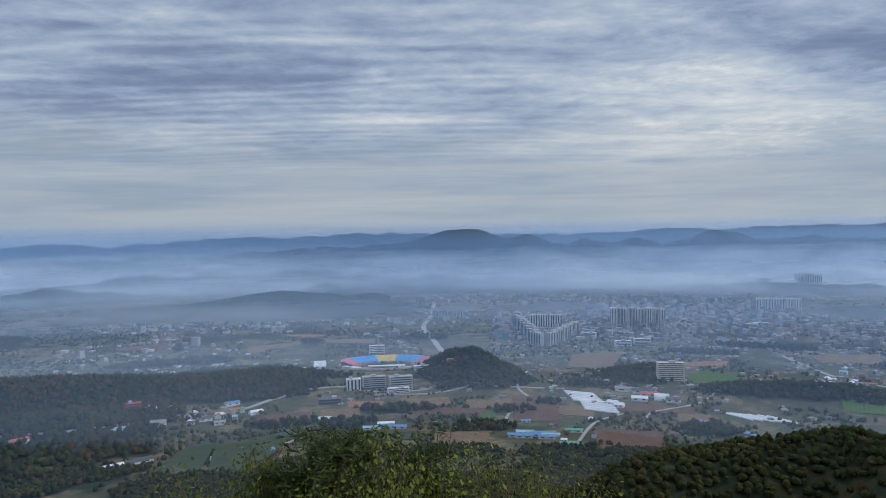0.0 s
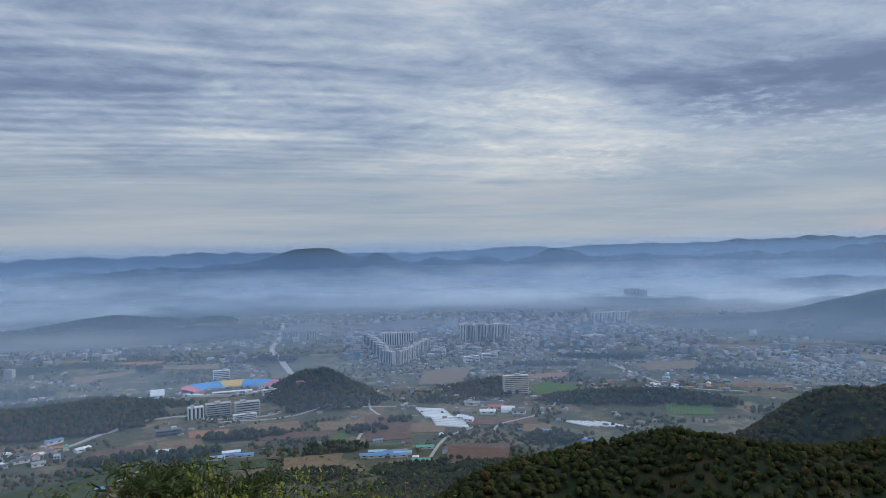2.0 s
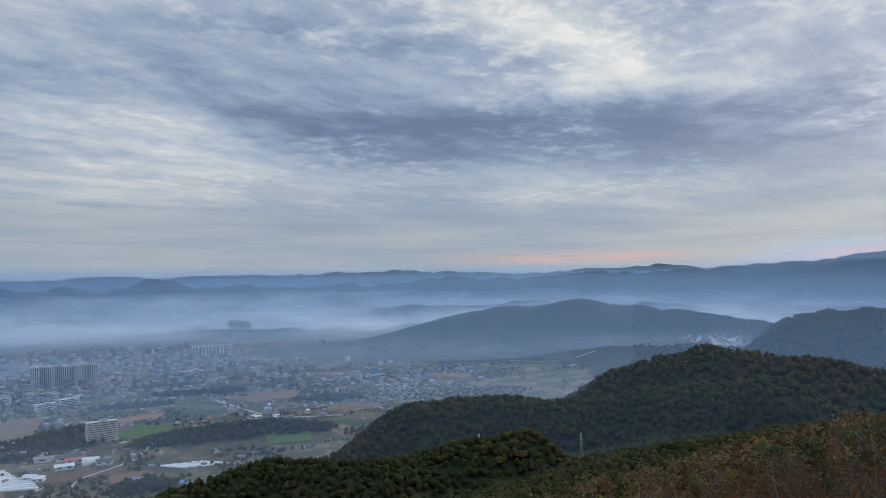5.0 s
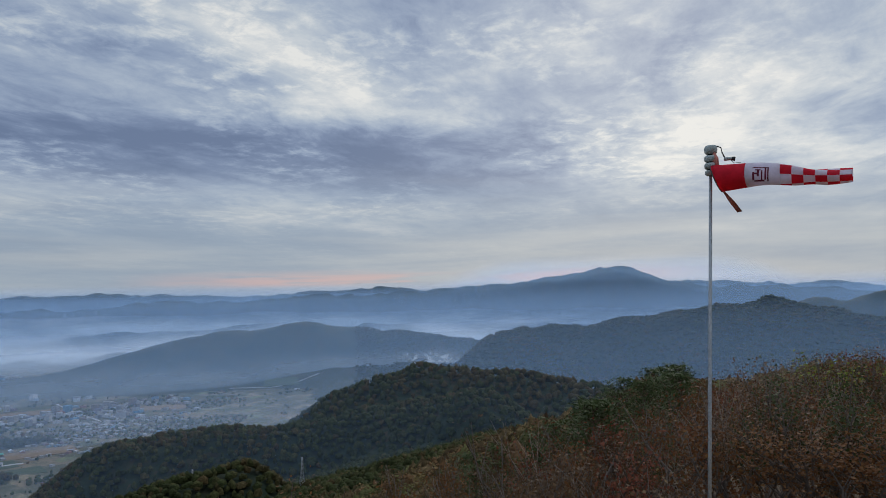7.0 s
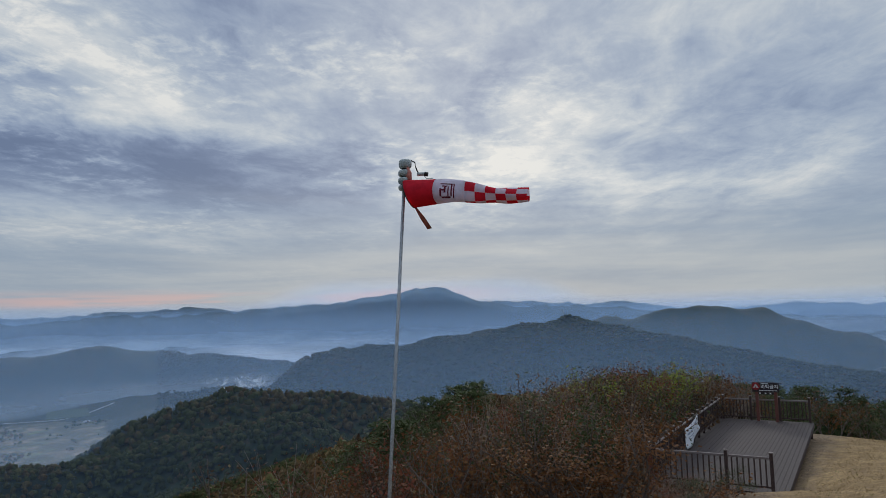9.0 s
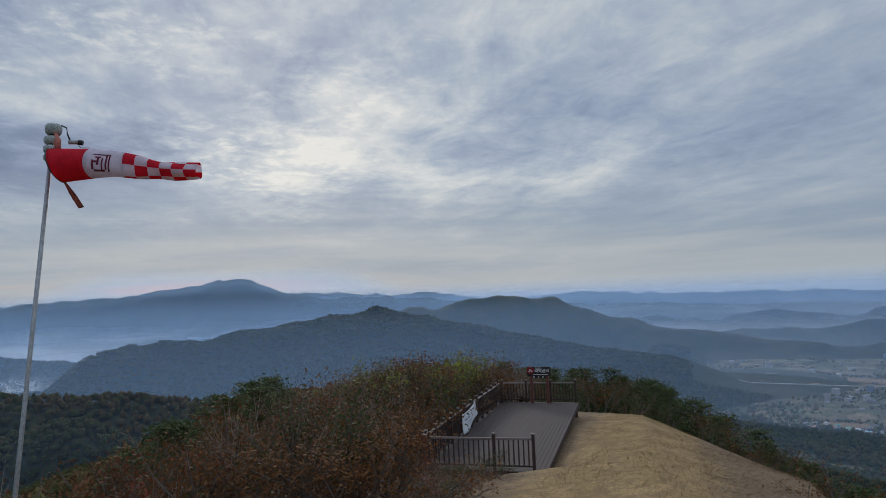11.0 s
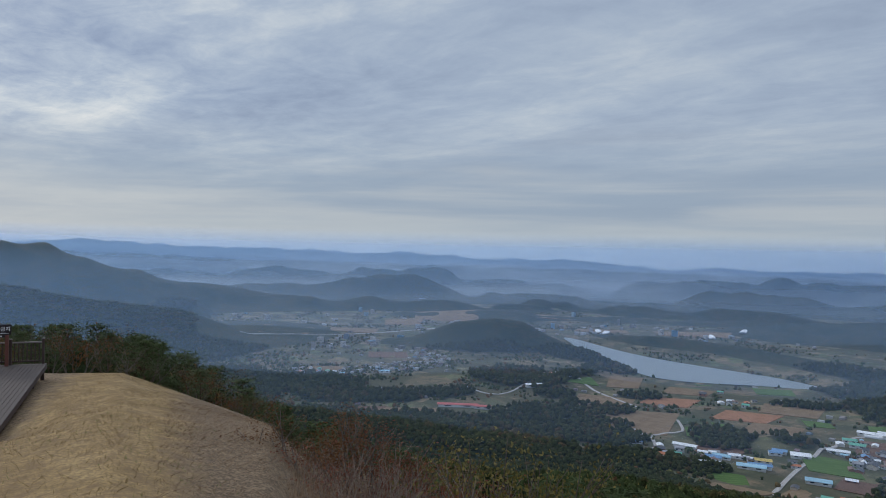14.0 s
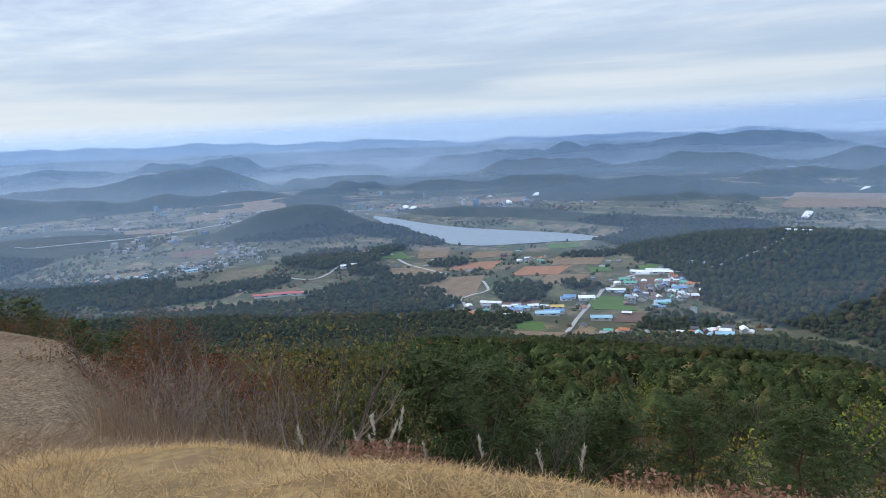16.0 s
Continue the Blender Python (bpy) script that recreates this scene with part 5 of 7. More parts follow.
def plant_woods():
    """The woods that cover the slopes: crowns of leaf clumps, ever coarser with distance."""
    bands = [(62, 130, 5.8, 170, 0.50), (130, 300, 6.8, 46, 0.95), (300, 560, 5.4, 4, 1.0), (560, 1000, 7.2, 0, 0), (1000, 2000, 11.0, 0, 0), (2000, 3000, 14.0, 0, 0)]
    for r0, r1, gap, leaves, leaf in bands:
        rr = np.arange(r0, r1, gap)
        xs, ys = [], []
        for r in rr:
            n = int(radians(250) * r / gap)
            a = np.radians(np.linspace(-205, 45, n)) + rng.uniform(-0.5, 0.5, n) * gap / r
            q = r + rng.uniform(-0.5, 0.5, n) * gap
            xs.append(MID[0] - np.sin(a) * q)
            ys.append(MID[1] + np.cos(a) * q)
        x, y = np.concatenate(xs), np.concatenate(ys)
        z, wood = land(x, y)
        edge = wood + 0.8 * (fbm(x / 35, y / 35, 91, 3) - 0.5)
        hgt = gap * rng.uniform(1.0, 1.5, len(x))
        azi = np.degrees(np.arctan2(-(x - MID[0]), y - MID[1]))
        azi = np.where(azi > 130, azi - 360, azi)
        dist = np.hypot(x - MID[0], y - MID[1])
        roof = 300 + dist * np.tan(np.radians(np.interp(-azi, [-c[0] for c in CANOPY], [c[1] for c in CANOPY]))) - z
        if r1 <= 300:
            hgt = np.where(azi < -75, np.minimum(hgt, np.maximum(roof, 0.0) / 1.15), hgt)
        if r0 >= 2000:
            hgt = np.where((azi < -60) & (azi > -118), hgt * 0.5, 0.0)
        keep = (edge > 0.45) & (hgt > 1.3) & seen_from_summit(x, y, z + hgt) & (path_straw(x, y) <= 0)
        u, v = deck_uv(x, y)
        keep &= ~((u > -3) & (u < 17) & (v > -2) & (v < 6))
        x, y, z, hgt = x[keep], y[keep], z[keep], hgt[keep]
        n = len(x)
        az = np.degrees(np.arctan2(-(x - MID[0]), y - MID[1]))
        az = np.where(az > 130, az - 360, az)
        autumn = 0.62 * fbm(x / 120, y / 120, 81, 3) + 0.30 * rng.random(n) + np.where(rng.random(n) < 0.08, 0.3, 0.0) + np.where((az < -42) & (az > -106), 0.16, 0.0) * np.clip((420 - np.hypot(x, y)) / 200, 0, 1) - np.where(az < -120, 0.10, 0)
        idx = np.clip(((autumn - 0.34) / 0.42 * 7), 0, 6.99).astype(int)
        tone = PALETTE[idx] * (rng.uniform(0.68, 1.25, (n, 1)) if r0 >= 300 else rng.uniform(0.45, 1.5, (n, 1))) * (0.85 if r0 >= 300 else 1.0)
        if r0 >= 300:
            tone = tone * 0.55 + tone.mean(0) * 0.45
        # near cores tinted darker than their leaves: the crown's inner shade, put into colour
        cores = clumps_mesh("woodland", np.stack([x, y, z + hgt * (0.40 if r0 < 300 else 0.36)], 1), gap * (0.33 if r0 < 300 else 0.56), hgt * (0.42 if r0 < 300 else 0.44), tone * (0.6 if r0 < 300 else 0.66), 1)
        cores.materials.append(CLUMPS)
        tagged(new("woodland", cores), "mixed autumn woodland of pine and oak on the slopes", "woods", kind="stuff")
        if not leaves:
            continue
        blobs = 9 if leaves > 30 else 5
        b = rng.normal(0, 1, (n, blobs, 3))
        b /= np.linalg.norm(b, axis=2, keepdims=True)
        b[:, :, 2] = np.abs(b[:, :, 2]) * 1.1 - 0.3
        b *= gap * 0.31 * rng.uniform(0.6, 1.15, (n, blobs, 1))
        d = rng.normal(0, 1, (n, leaves, 3))
        d /= np.linalg.norm(d, axis=2, keepdims=True)
        d[:, :, 2] = np.abs(d[:, :, 2]) - 0.15
        own = b[np.arange(n)[:, None], rng.integers(0, blobs, (n, leaves))]
        c = own + d * gap * 0.21 * rng.uniform(0.7, 1.1, (n, leaves, 1)) * [1, 1, 0.6]
        c = np.stack([x, y, z + hgt * 0.46], 1)[:, None, :] + c * np.stack([np.ones(n), np.ones(n), hgt / gap * 0.95], 1)[:, None, :]
        nor = d + rng.normal(0, 0.2, d.shape) + [0, 0, 0.6]
        me = quads_mesh("woodland", c.reshape(-1, 3), nor.reshape(-1, 3), leaf * rng.uniform(0.6, 1.3, n * leaves), 0.5, np.repeat(tone, leaves, axis=0))
        me.materials.append(FOLIAGE)
        tagged(new("woodland", me), "mixed autumn woodland of pine and oak on the slopes", "woods", kind="stuff")


plant_woods()


# ---- dry grass, straw, weeds and plumes round the summit ----
def spikes_mesh(name, base, tip, width):
    """Thin blades, each a narrow triangle from base to tip."""
    n = len(base)
    d = tip - base
    s = np.cross(d, rng.normal(0, 1, (n, 3)))
    s /= np.linalg.norm(s, axis=1, keepdims=True) + 1e-9
    w = np.broadcast_to(np.asarray(width, float), (n,))[:, None] / 2
    co = np.stack([base - s * w, base + s * w, tip], 1).reshape(-1, 3)
    me = bpy.data.meshes.new(name)
    me.vertices.add(n * 3)
    me.vertices.foreach_set("co", co.ravel())
    me.loops.add(n * 3)
    me.loops.foreach_set("vertex_index", np.arange(n * 3, dtype=np.int32))
    me.polygons.add(n)
    me.polygons.foreach_set("loop_start", np.arange(0, n * 3, 3, dtype=np.int32))
    me.polygons.foreach_set("loop_total", np.full(n, 3, dtype=np.int32))
    me.update()
    return me


STRAW = leaf_material("dry_straw", (0.38, 0.245, 0.11), (0.62, 0.42, 0.20), (0.74, 0.56, 0.31), 0.2)
LITTER = leaf_material("cut_stalks", (0.15, 0.095, 0.06), (0.28, 0.185, 0.115), (0.46, 0.34, 0.22), 0.2)
PATH_STRAW = leaf_material("trodden_straw", (0.17, 0.115, 0.052), (0.28, 0.19, 0.088), (0.40, 0.29, 0.15), 0.2)
GREEN_BLADES = leaf_material("green_blades", (0.08, 0.11, 0.03), (0.13, 0.17, 0.05), (0.22, 0.22, 0.08), 0.25)
STALK = leaf_material("brown_stalks", (0.085, 0.055, 0.040), (0.15, 0.098, 0.068), (0.26, 0.18, 0.11), 0.15)
PLUME = leaf_material("silver_plume", (0.42, 0.37, 0.30), (0.55, 0.50, 0.42), (0.66, 0.62, 0.55), 0.4)


def scatter(n, az, r):
    a, q = rng.uniform(az[1], az[0], n), np.sqrt(rng.uniform(r[0] ** 2, r[1] ** 2, n))
    x, y = MID[0] - np.sin(np.radians(a)) * q, MID[1] + np.cos(np.radians(a)) * q
    z, _ = land(x, y)
    return x, y, z + 0.10 * (fbm(x / 1.7, y / 1.7, 71) - 0.5) + 0.5 * (fbm(x / 9, y / 9, 73) - 0.5) * np.clip((q - 6) / 10, 0, 1)


def make_grass():
    for name, n, az, r, tall, flat, wide, mat, cut, label in (
        ("dry_grass", 190000, (-118, -178), (2.5, 6.4), 0.042, 2.4, 0.0042, STRAW, 0.25, "short pale dry grass on the trodden summit"),
        ("dry_grass", 16000, (-95, -192), (1.8, 7.0), 0.06, 2.2, 0.006, STRAW, 0.25, "short pale dry grass on the trodden summit"),
        ("dry_grass", 34000, (-103, -126), (7.0, 44), 0.11, 1.4, 0.012, PATH_STRAW, 0.3, "short pale dry grass along the path"),
        ("dry_grass", 12000, (-120, -190), (3.0, 7.0), 0.16, 0.9, 0.004, LITTER, 0.25, "brown dead stems among the dry grass"),
        ("green_grass", 2600, (-104, -122), (9.0, 30), 0.08, 1.0, 0.014, GREEN_BLADES, 0.3, "small tufts of grass that is still green"),
        ("straw_litter", 26000, (-112, -176), (4.2, 9.0), 0.055, 4.0, 0.008, LITTER, 0.0, "cut brown stalks lying on the bank"),
        ("straw_litter", 40000, (-113, -142), (6.5, 36), 0.08, 3.4, 0.016, LITTER, 0.0, "cut brown stalks lying on the slope"),
        ("weeds", 4200, (-126, -152), (8.0, 18), 0.85, 0.45, 0.012, LITTER, 0.0, "tall brown withered weeds on the bank"),
        ("weeds", 4500, (-148, -190), (4.2, 9), 0.4, 0.9, 0.010, LITTER, 0.0, "brown withered weeds below the summit"),
        ("weeds", 7500, (-70, -108), (13, 24), 0.6, 0.5, 0.016, STALK, 0.0, "brown withered weeds before the deck"),
    ):
        x, y, z = scatter(n, az, r)
        if name == "green_grass":
            ok = (path_straw(x, y) > 0.1) & (fbm(x / 1.6, y / 1.6, 79) > 0.60)
        elif cut:
            ok = (path_straw(x, y) > rng.uniform(cut, 1.0, n) * 0.9) & (fbm(x / 0.8, y / 0.8, 76, 3) > rng.uniform(0.25, 0.6, n))
        elif name == "straw_litter":
            ok = (path_straw(x, y) < 0.75) & (fbm(x / 2.0, y / 2.0, 77) > 0.38)
        else:
            ok = (path_straw(x, y) <= 0.02) & (fbm(x / 2.5, y / 2.5, 78) > 0.42)
        u, v = deck_uv(x, y)
        ok &= ~((u > -0.2) & (u < 15) & (v > -0.1) & (v < 4.6))
        x, y, z = x[ok], y[ok], z[ok]
        k = len(x)
        h = tall * rng.uniform(0.4, 1.2, k)
        lean = rng.normal(0, 1, (k, 2)) * flat * (h * 0.5)[:, None]
        base = np.stack([x, y, z - 0.02], 1)
        me = spikes_mesh(name, base, base + np.concatenate([lean, h[:, None]], 1), wide)
        me.materials.append(mat)
        tagged(new(name, me), label, "grass", kind="stuff")


make_grass()


def make_plume(az, r, height, lean):
    x, y = at(az, r)
    z = ground_z(x, y)
    ob = thing("silver_grass", pose(x, y, z), "silver grass stem with a pale feathery plume", "grass", "silver grass on the bank")
    top = Vector((lean * 0.5, lean, height))
    part("stem", tube(bmesh.new(), [(0, 0, -0.1), top * 0.5 + Vector((0, 0, 0.03)), top], [0.006, 0.005, 0.003], 5), STALK, ob)
    n = 90
    s = rng.uniform(0, 1, n)
    base = np.array(top)[None] + np.array([[lean * 0.2, lean * 0.3, 0.11]]) * (s[:, None] * 1.4 - 0.5)
    tip = base + rng.normal(0, 0.012, (n, 3)) + [[0, lean * 0.1, 0.045]]
    me = spikes_mesh("plume", base, tip, 0.008)
    me.materials.append(PLUME)
    part("plume", me, None, ob, "pale silvery plume")


for az, r, h, lean in ((-149.6, 5.2, 0.95, 0.05), (-150.6, 5.1, 0.9, -0.12), (-148.4, 5.4, 0.75, 0.1), (-150.0, 5.5, 0.85, 0.15), (-151.0, 5.7, 0.7, -0.1), (-153.6, 5.6, 0.8, 0.06), (-152.0, 5.2, 0.62, 0.18), (-149.2, 5.3, 0.66, -0.2),
                       (-143.5, 6.0, 0.8, 0.1), (-158.5, 5.0, 0.75, 0.05), (-164.0, 4.8, 0.72, 0.12), (-166.0, 4.6, 0.6, -0.1), (-97.2, 21.5, 1.1, 0.2), (-98.4, 21.2, 1.0, -0.25), (-99.6, 21.8, 1.15, 0.3)):
    make_plume(az, r, h * 0.4, lean * 0.7)


def make_brambles():
    """Low brown leaves that creep over the lip of the bank."""
    x, y, z = scatter(30000, (-147, -194), (3.9, 6.6))
    ok = fbm(x / 1.1, y / 1.1, 121, 3) > 0.54
    x, y, z = x[ok], y[ok], z[ok]
    k = len(x)
    c = np.stack([x, y, z + rng.uniform(0.01, 0.2, k)], 1)
    me = quads_mesh("brambles", c, rng.normal(0, 0.7, (k, 3)) + [0, 0, 0.8], rng.uniform(0.016, 0.042, k), 0.6)
    me.materials.append(SPECIES["bramble"])
    tagged(new("brambles", me), "low brown brambles on the lip of the bank", "plants", kind="stuff")


make_brambles()

# ---- the valley: fields, roads, farms, villages and the town ----
def on_land(az, d, lift=0.0):
    x, y = at(az, d)
    return Vector((x, y, ground_z(x, y) + lift))


def crop_material(name, a, b, rows=0.0, turn=0.0):
    m, n = material(name)
    p = where(n)
    g = n.noise(p, 0.05, 5, 0.65)
    col = n.mix(n.span(g, 0.35, 0.65), a, b)
    col = n.mix(n.span(n.noise(p, 0.5, 4, 0.7), 0.4, 0.75, 0.0, 0.4), col, tuple(q * 0.6 for q in a))
    if rows:
        q = n.add("ShaderNodeMapping", {"Vector": p, "Rotation": (0, 0, radians(turn))}).outputs[0]
        w = n.add("ShaderNodeTexWave", {"Vector": q, "Scale": rows, "Distortion": 1.0}).outputs["Fac"]
        col = n.mix(n.math("MULTIPLY", w, 0.35), col, tuple(c * 0.5 for c in a))
    finish(n, col, 0.95, g, 0.2, 0.5, spec=0.1)
    return m


CROPS = {
    "green": crop_material("fresh_green_crop", (0.075, 0.125, 0.034), (0.095, 0.15, 0.042), 0.05, 30),
    "tan": crop_material("dry_stubble", (0.17, 0.118, 0.070), (0.225, 0.16, 0.098), 0.04, 60),
    "orange": crop_material("bare_red_earth", (0.27, 0.135, 0.075), (0.33, 0.17, 0.095), 0.05, 15),
    "brown": crop_material("ploughed_brown_earth", (0.125, 0.075, 0.052), (0.165, 0.10, 0.07), 0.06, 75),
    "dark": crop_material("dull_green_field", (0.055, 0.075, 0.045), (0.075, 0.09, 0.05), 0.05, 100),
}
CROP_WORDS = {"green": "fresh green field of young crop", "tan": "pale tan stubble field after harvest", "orange": "bare reddish earth field", "brown": "ploughed dark brown field", "dark": "dull green vegetable field"}


FIELDS = []


def field(kind, *corners):
    pts = [at(*c) for c in corners]
    FIELDS.append(pts)
    bm = bmesh.new()
    vs = [bm.verts.new((x, y, ground_z(x, y) + 0.7)) for x, y in pts]
    f = bm.faces.new(vs)
    if f.calc_area() == 0:
        return
    f.normal_update()
    if f.normal.z < 0:
        f.normal_flip()
    ext = bmesh.ops.extrude_face_region(bm, geom=[f])
    low = [v for v in ext["geom"] if isinstance(v, bmesh.types.BMVert)]
    for v in vs:
        v.co.z -= 2.5
    bmesh.ops.recalc_face_normals(bm, faces=bm.faces)
    me = bpy.data.meshes.new("field")
    bm.to_mesh(me)
    bm.free()
    me.materials.append(CROPS[kind])
    tagged(new("field", me), CROP_WORDS[kind], "field", kind="structure")


def patch(kind, az, d, wide, deep, skew=0.0):
    """A four-cornered field about a place: wide across the line of sight, deep along it."""
    w = math.degrees(wide / d) / 2
    j = lambda s: random.uniform(-0.18, 0.18) * s
    field(kind, *[(az + sx * w + j(w) + skew * sy * w, d + sy * deep / 2 + j(deep)) for sx, sy in ((1, -1), (-1, -1), (-1, 1), (1, 1))])


field("dark", (20.9, 1067), (18.8, 1074), (20.1, 907), (23.6, 934))
field("dark", (18.9, 1053), (12.8, 1104), (13.5, 1019), (17.1, 891), (19.5, 907))
field("green", (31.2, 1060), (29.5, 1039), (30.2, 1000), (32.0, 1019))
field("brown", (-5.4, 1279), (-9.3, 1289), (-9.2, 1120), (-5.5, 1112))
field("green", (-19.2, 1501), (-20.7, 1603), (-23.2, 1543), (-23.0, 1488), (-20.0, 1449))
field("brown", (-12.2, 1074), (-17.5, 1089), (-17.3, 987), (-12.2, 918))
field("tan", (-10.0, 1588), (-10.5, 1755), (-14.5, 1812), (-13.6, 1558))
field("orange", (-18.2, 1684), (-22.4, 1719), (-22.2, 1651), (-19.3, 1635))
field("tan", (-28.0, 1873), (-32.5, 1961), (-32.6, 1812), (-28.8, 1774))
field("dark", (-23.8, 1667), (-24.6, 1852), (-27.1, 1774), (-26.2, 1651))
for kind, az, d, w, l in (("green", -3.3, 1152, 28, 40), ("tan", 2.0, 1250, 90, 50), ("brown", 0.0, 1180, 130, 45), ("tan", -3.5, 1230, 80, 60), ("orange", 6.8, 1240, 60, 40), ("tan", 9.0, 1190, 70, 45), ("brown", 13.5, 1190, 90, 50), ("dark", 5.0, 1040, 110, 60), ("tan", -1.0, 1020, 80, 60), ("tan", -10.5, 1190, 60, 70),
                          ("brown", -17.0, 1230, 120, 50), ("tan", -20.0, 1180, 50, 60), ("tan", 14, 1950, 150, 90), ("orange", 11.5, 2150, 120, 60), ("tan", 8.0, 2000, 170, 90), ("tan", 20.0, 1850, 120, 70), ("brown", 24, 2100, 140, 70)):
    patch(kind, az, d, w, l)
for kind, az, d, w, l in (("green", -149.2, 1588, 70, 70), ("green", -158.7, 1684, 30, 45), ("green", -163.7, 1640, 75, 70), ("green", -158.3, 1221, 32, 80), ("green", -160.5, 1269, 40, 70), ("green", -160.8, 969, 45, 45), ("green", -167.4, 1127, 70, 80), ("green", -170.8, 1364, 40, 60), ("green", -166.7, 1376, 50, 45), ("green", 178.3, 1376, 60, 70)):
    patch(kind, az if az < 0 else az - 360, d, w, l, 0.2)
for kind, az, d, w, l in (("tan", -153.0, 1259, 150, 150), ("tan", -151.0, 1390, 110, 110), ("tan", -152.8, 1619, 75, 130), ("orange", -156.3, 1449, 90, 70), ("orange", -161.8, 1376, 100, 70), ("dark", -156.0, 1300, 90, 60), ("tan", -157.7, 1573, 100, 90), ("brown", -169.4, 1046, 45, 60), ("brown", -170.7, 1250, 60, 70), ("tan", -163.8, 1290, 80, 70), ("tan", -161.8, 925, 70, 50), ("tan", -166.6, 950, 60, 60), ("tan", -165, 1480, 100, 90), ("brown", -160, 1120, 70, 60)):
    patch(kind, az, d, w, l, -0.2)
for kind, az, d, w, l in (("brown", -133.2, 1916, 120, 100), ("tan", -128.2, 1701, 80, 80), ("tan", -130.6, 2443, 160, 140), ("tan", -134.5, 2762, 160, 180), ("tan", -134.7, 1231, 150, 90), ("brown", -131.0, 1250, 90, 70), ("brown", -138.8, 1200, 130, 70), ("tan", -125, 2350, 160, 200), ("tan", -138, 2900, 260, 200), ("tan", -146, 3000, 260, 240), ("tan", -151, 2650, 200, 90), ("tan", -158, 2640, 260, 100), ("tan", -178, 2700, 300, 300), ("tan", -184, 2500, 300, 300)):
    patch(kind, az, d, w, l)
for kind, az, d, w, l in (("tan", -37, 1650, 130, 80), ("dark", -33.5, 1560, 110, 80), ("tan", -45, 2150, 150, 100), ("dark", -54, 2450, 120, 90), ("green", -31.8, 1330, 80, 50), ("tan", -36, 2250, 180, 90), ("dark", -35.5, 1480, 90, 60)):
    patch(kind, az, d, w, l)

ROAD = plain("pale_concrete_road", (0.33, 0.31, 0.29), 0.9, vary=0.12, scale=0.05, bump=0.05)


def road(width, *pts, label="pale concrete farm road winding between fields"):
    xy = [Vector(at(*p)) for p in pts]
    line = []
    for k in range(len(xy) - 1):
        p0, p1, p2, p3 = xy[max(k - 1, 0)], xy[k], xy[k + 1], xy[min(k + 2, len(xy) - 1)]
        n = max(2, int((p2 - p1).length / 18))
        for i in range(n):
            t = i / n
            line.append(0.5 * ((2 * p1) + (p2 - p0) * t + (2 * p0 - 5 * p1 + 4 * p2 - p3) * t * t + (3 * p1 - p0 - 3 * p2 + p3) * t ** 3))
    line.append(xy[-1])
    bm = bmesh.new()
    prev = None
    for k, p in enumerate(line):
        d = (line[min(k + 1, len(line) - 1)] - line[max(k - 1, 0)]).normalized()
        s = Vector((-d.y, d.x)) * width / 2
        z = ground_z(p.x, p.y) + 1.0
        row = [bm.verts.new((p.x + s.x, p.y + s.y, z - 1.5)), bm.verts.new((p.x + s.x, p.y + s.y, z)), bm.verts.new((p.x - s.x, p.y - s.y, z)), bm.verts.new((p.x - s.x, p.y - s.y, z - 1.5))]
        if prev:
            for i in range(3):
                bm.faces.new((prev[i], prev[i + 1], row[i + 1], row[i]))
        prev = row
    bmesh.ops.recalc_face_normals(bm, faces=bm.faces)
    me = bpy.data.meshes.new("road")
    bm.to_mesh(me)
    bm.free()
    me.materials.append(ROAD)
    tagged(new("road", me), label, "road", kind="structure")


road(9, (33.3, 1127), (29.6, 1127), (26.7, 1152), (22.5, 1194), (20.2, 1212), (15.3, 1269), (10.9, 1353), (8.9, 1376), (6.1, 1330), (1.3, 1342), label="two-lane road along the foot of the wooded ridge")
road(16, (-0.6, 1600), (-0.4, 1684), (0.7, 1873), (1.6, 2108), (1.8, 2342), (1.2, 2593), (0.9, 3116), label="wide straight highway that leads into the town")
road(6, (6.1, 1310), (-0.1, 1310), (-2.5, 1331), (-4.3, 1320), (-8.1, 1342))
road(5, (16.6, 1006), (13.1, 1039), (10.6, 1104), (8.0, 1135))
road(5, (-4.8, 1089), (-5.1, 1160), (-7.0, 1259), (-5.8, 1342), (-6.7, 1515))
road(9, (-25.5, 1894), (-28.3, 1684), (-30.0, 1603), (-32.6, 1558), (-36, 1560))
road(5, (-16.2, 1160), (-16.7, 1203), (-20.5, 1289), (-22.0, 1388))
road(5, (-10.8, 1013), (-12.2, 1120), (-14.9, 1194))
road(6, (-149.0, 1603), (-150.8, 1488), (-153.8, 1376))
road(5, (-152.9, 1269), (-153.9, 1186), (-154.9, 1168), (-156.0, 1194), (-157.3, 1221), (-156.9, 1299))
road(5, (-154.9, 1168), (-155.3, 1089), (-154.6, 1046))
road(6, (-163.7, 929), (-165.7, 1097), (-168.0, 1250), (-169.8, 1320), (-175.0, 1331), (-179.5, 1388), (-181.1, 1424))
road(10, (-121.3, 2190), (-127.4, 2248), (-131.3, 2342), (-137.2, 2554), label="long straight road across the plain")
road(5, (-139.5, 1500), (-142.5, 1420), (-146.5, 1560), (-149.0, 1603))
road(5, (-42.5, 1830), (-40, 2100), (-38, 2400))
road(5, (-57, 2500), (-54, 2400), (-50, 2420))

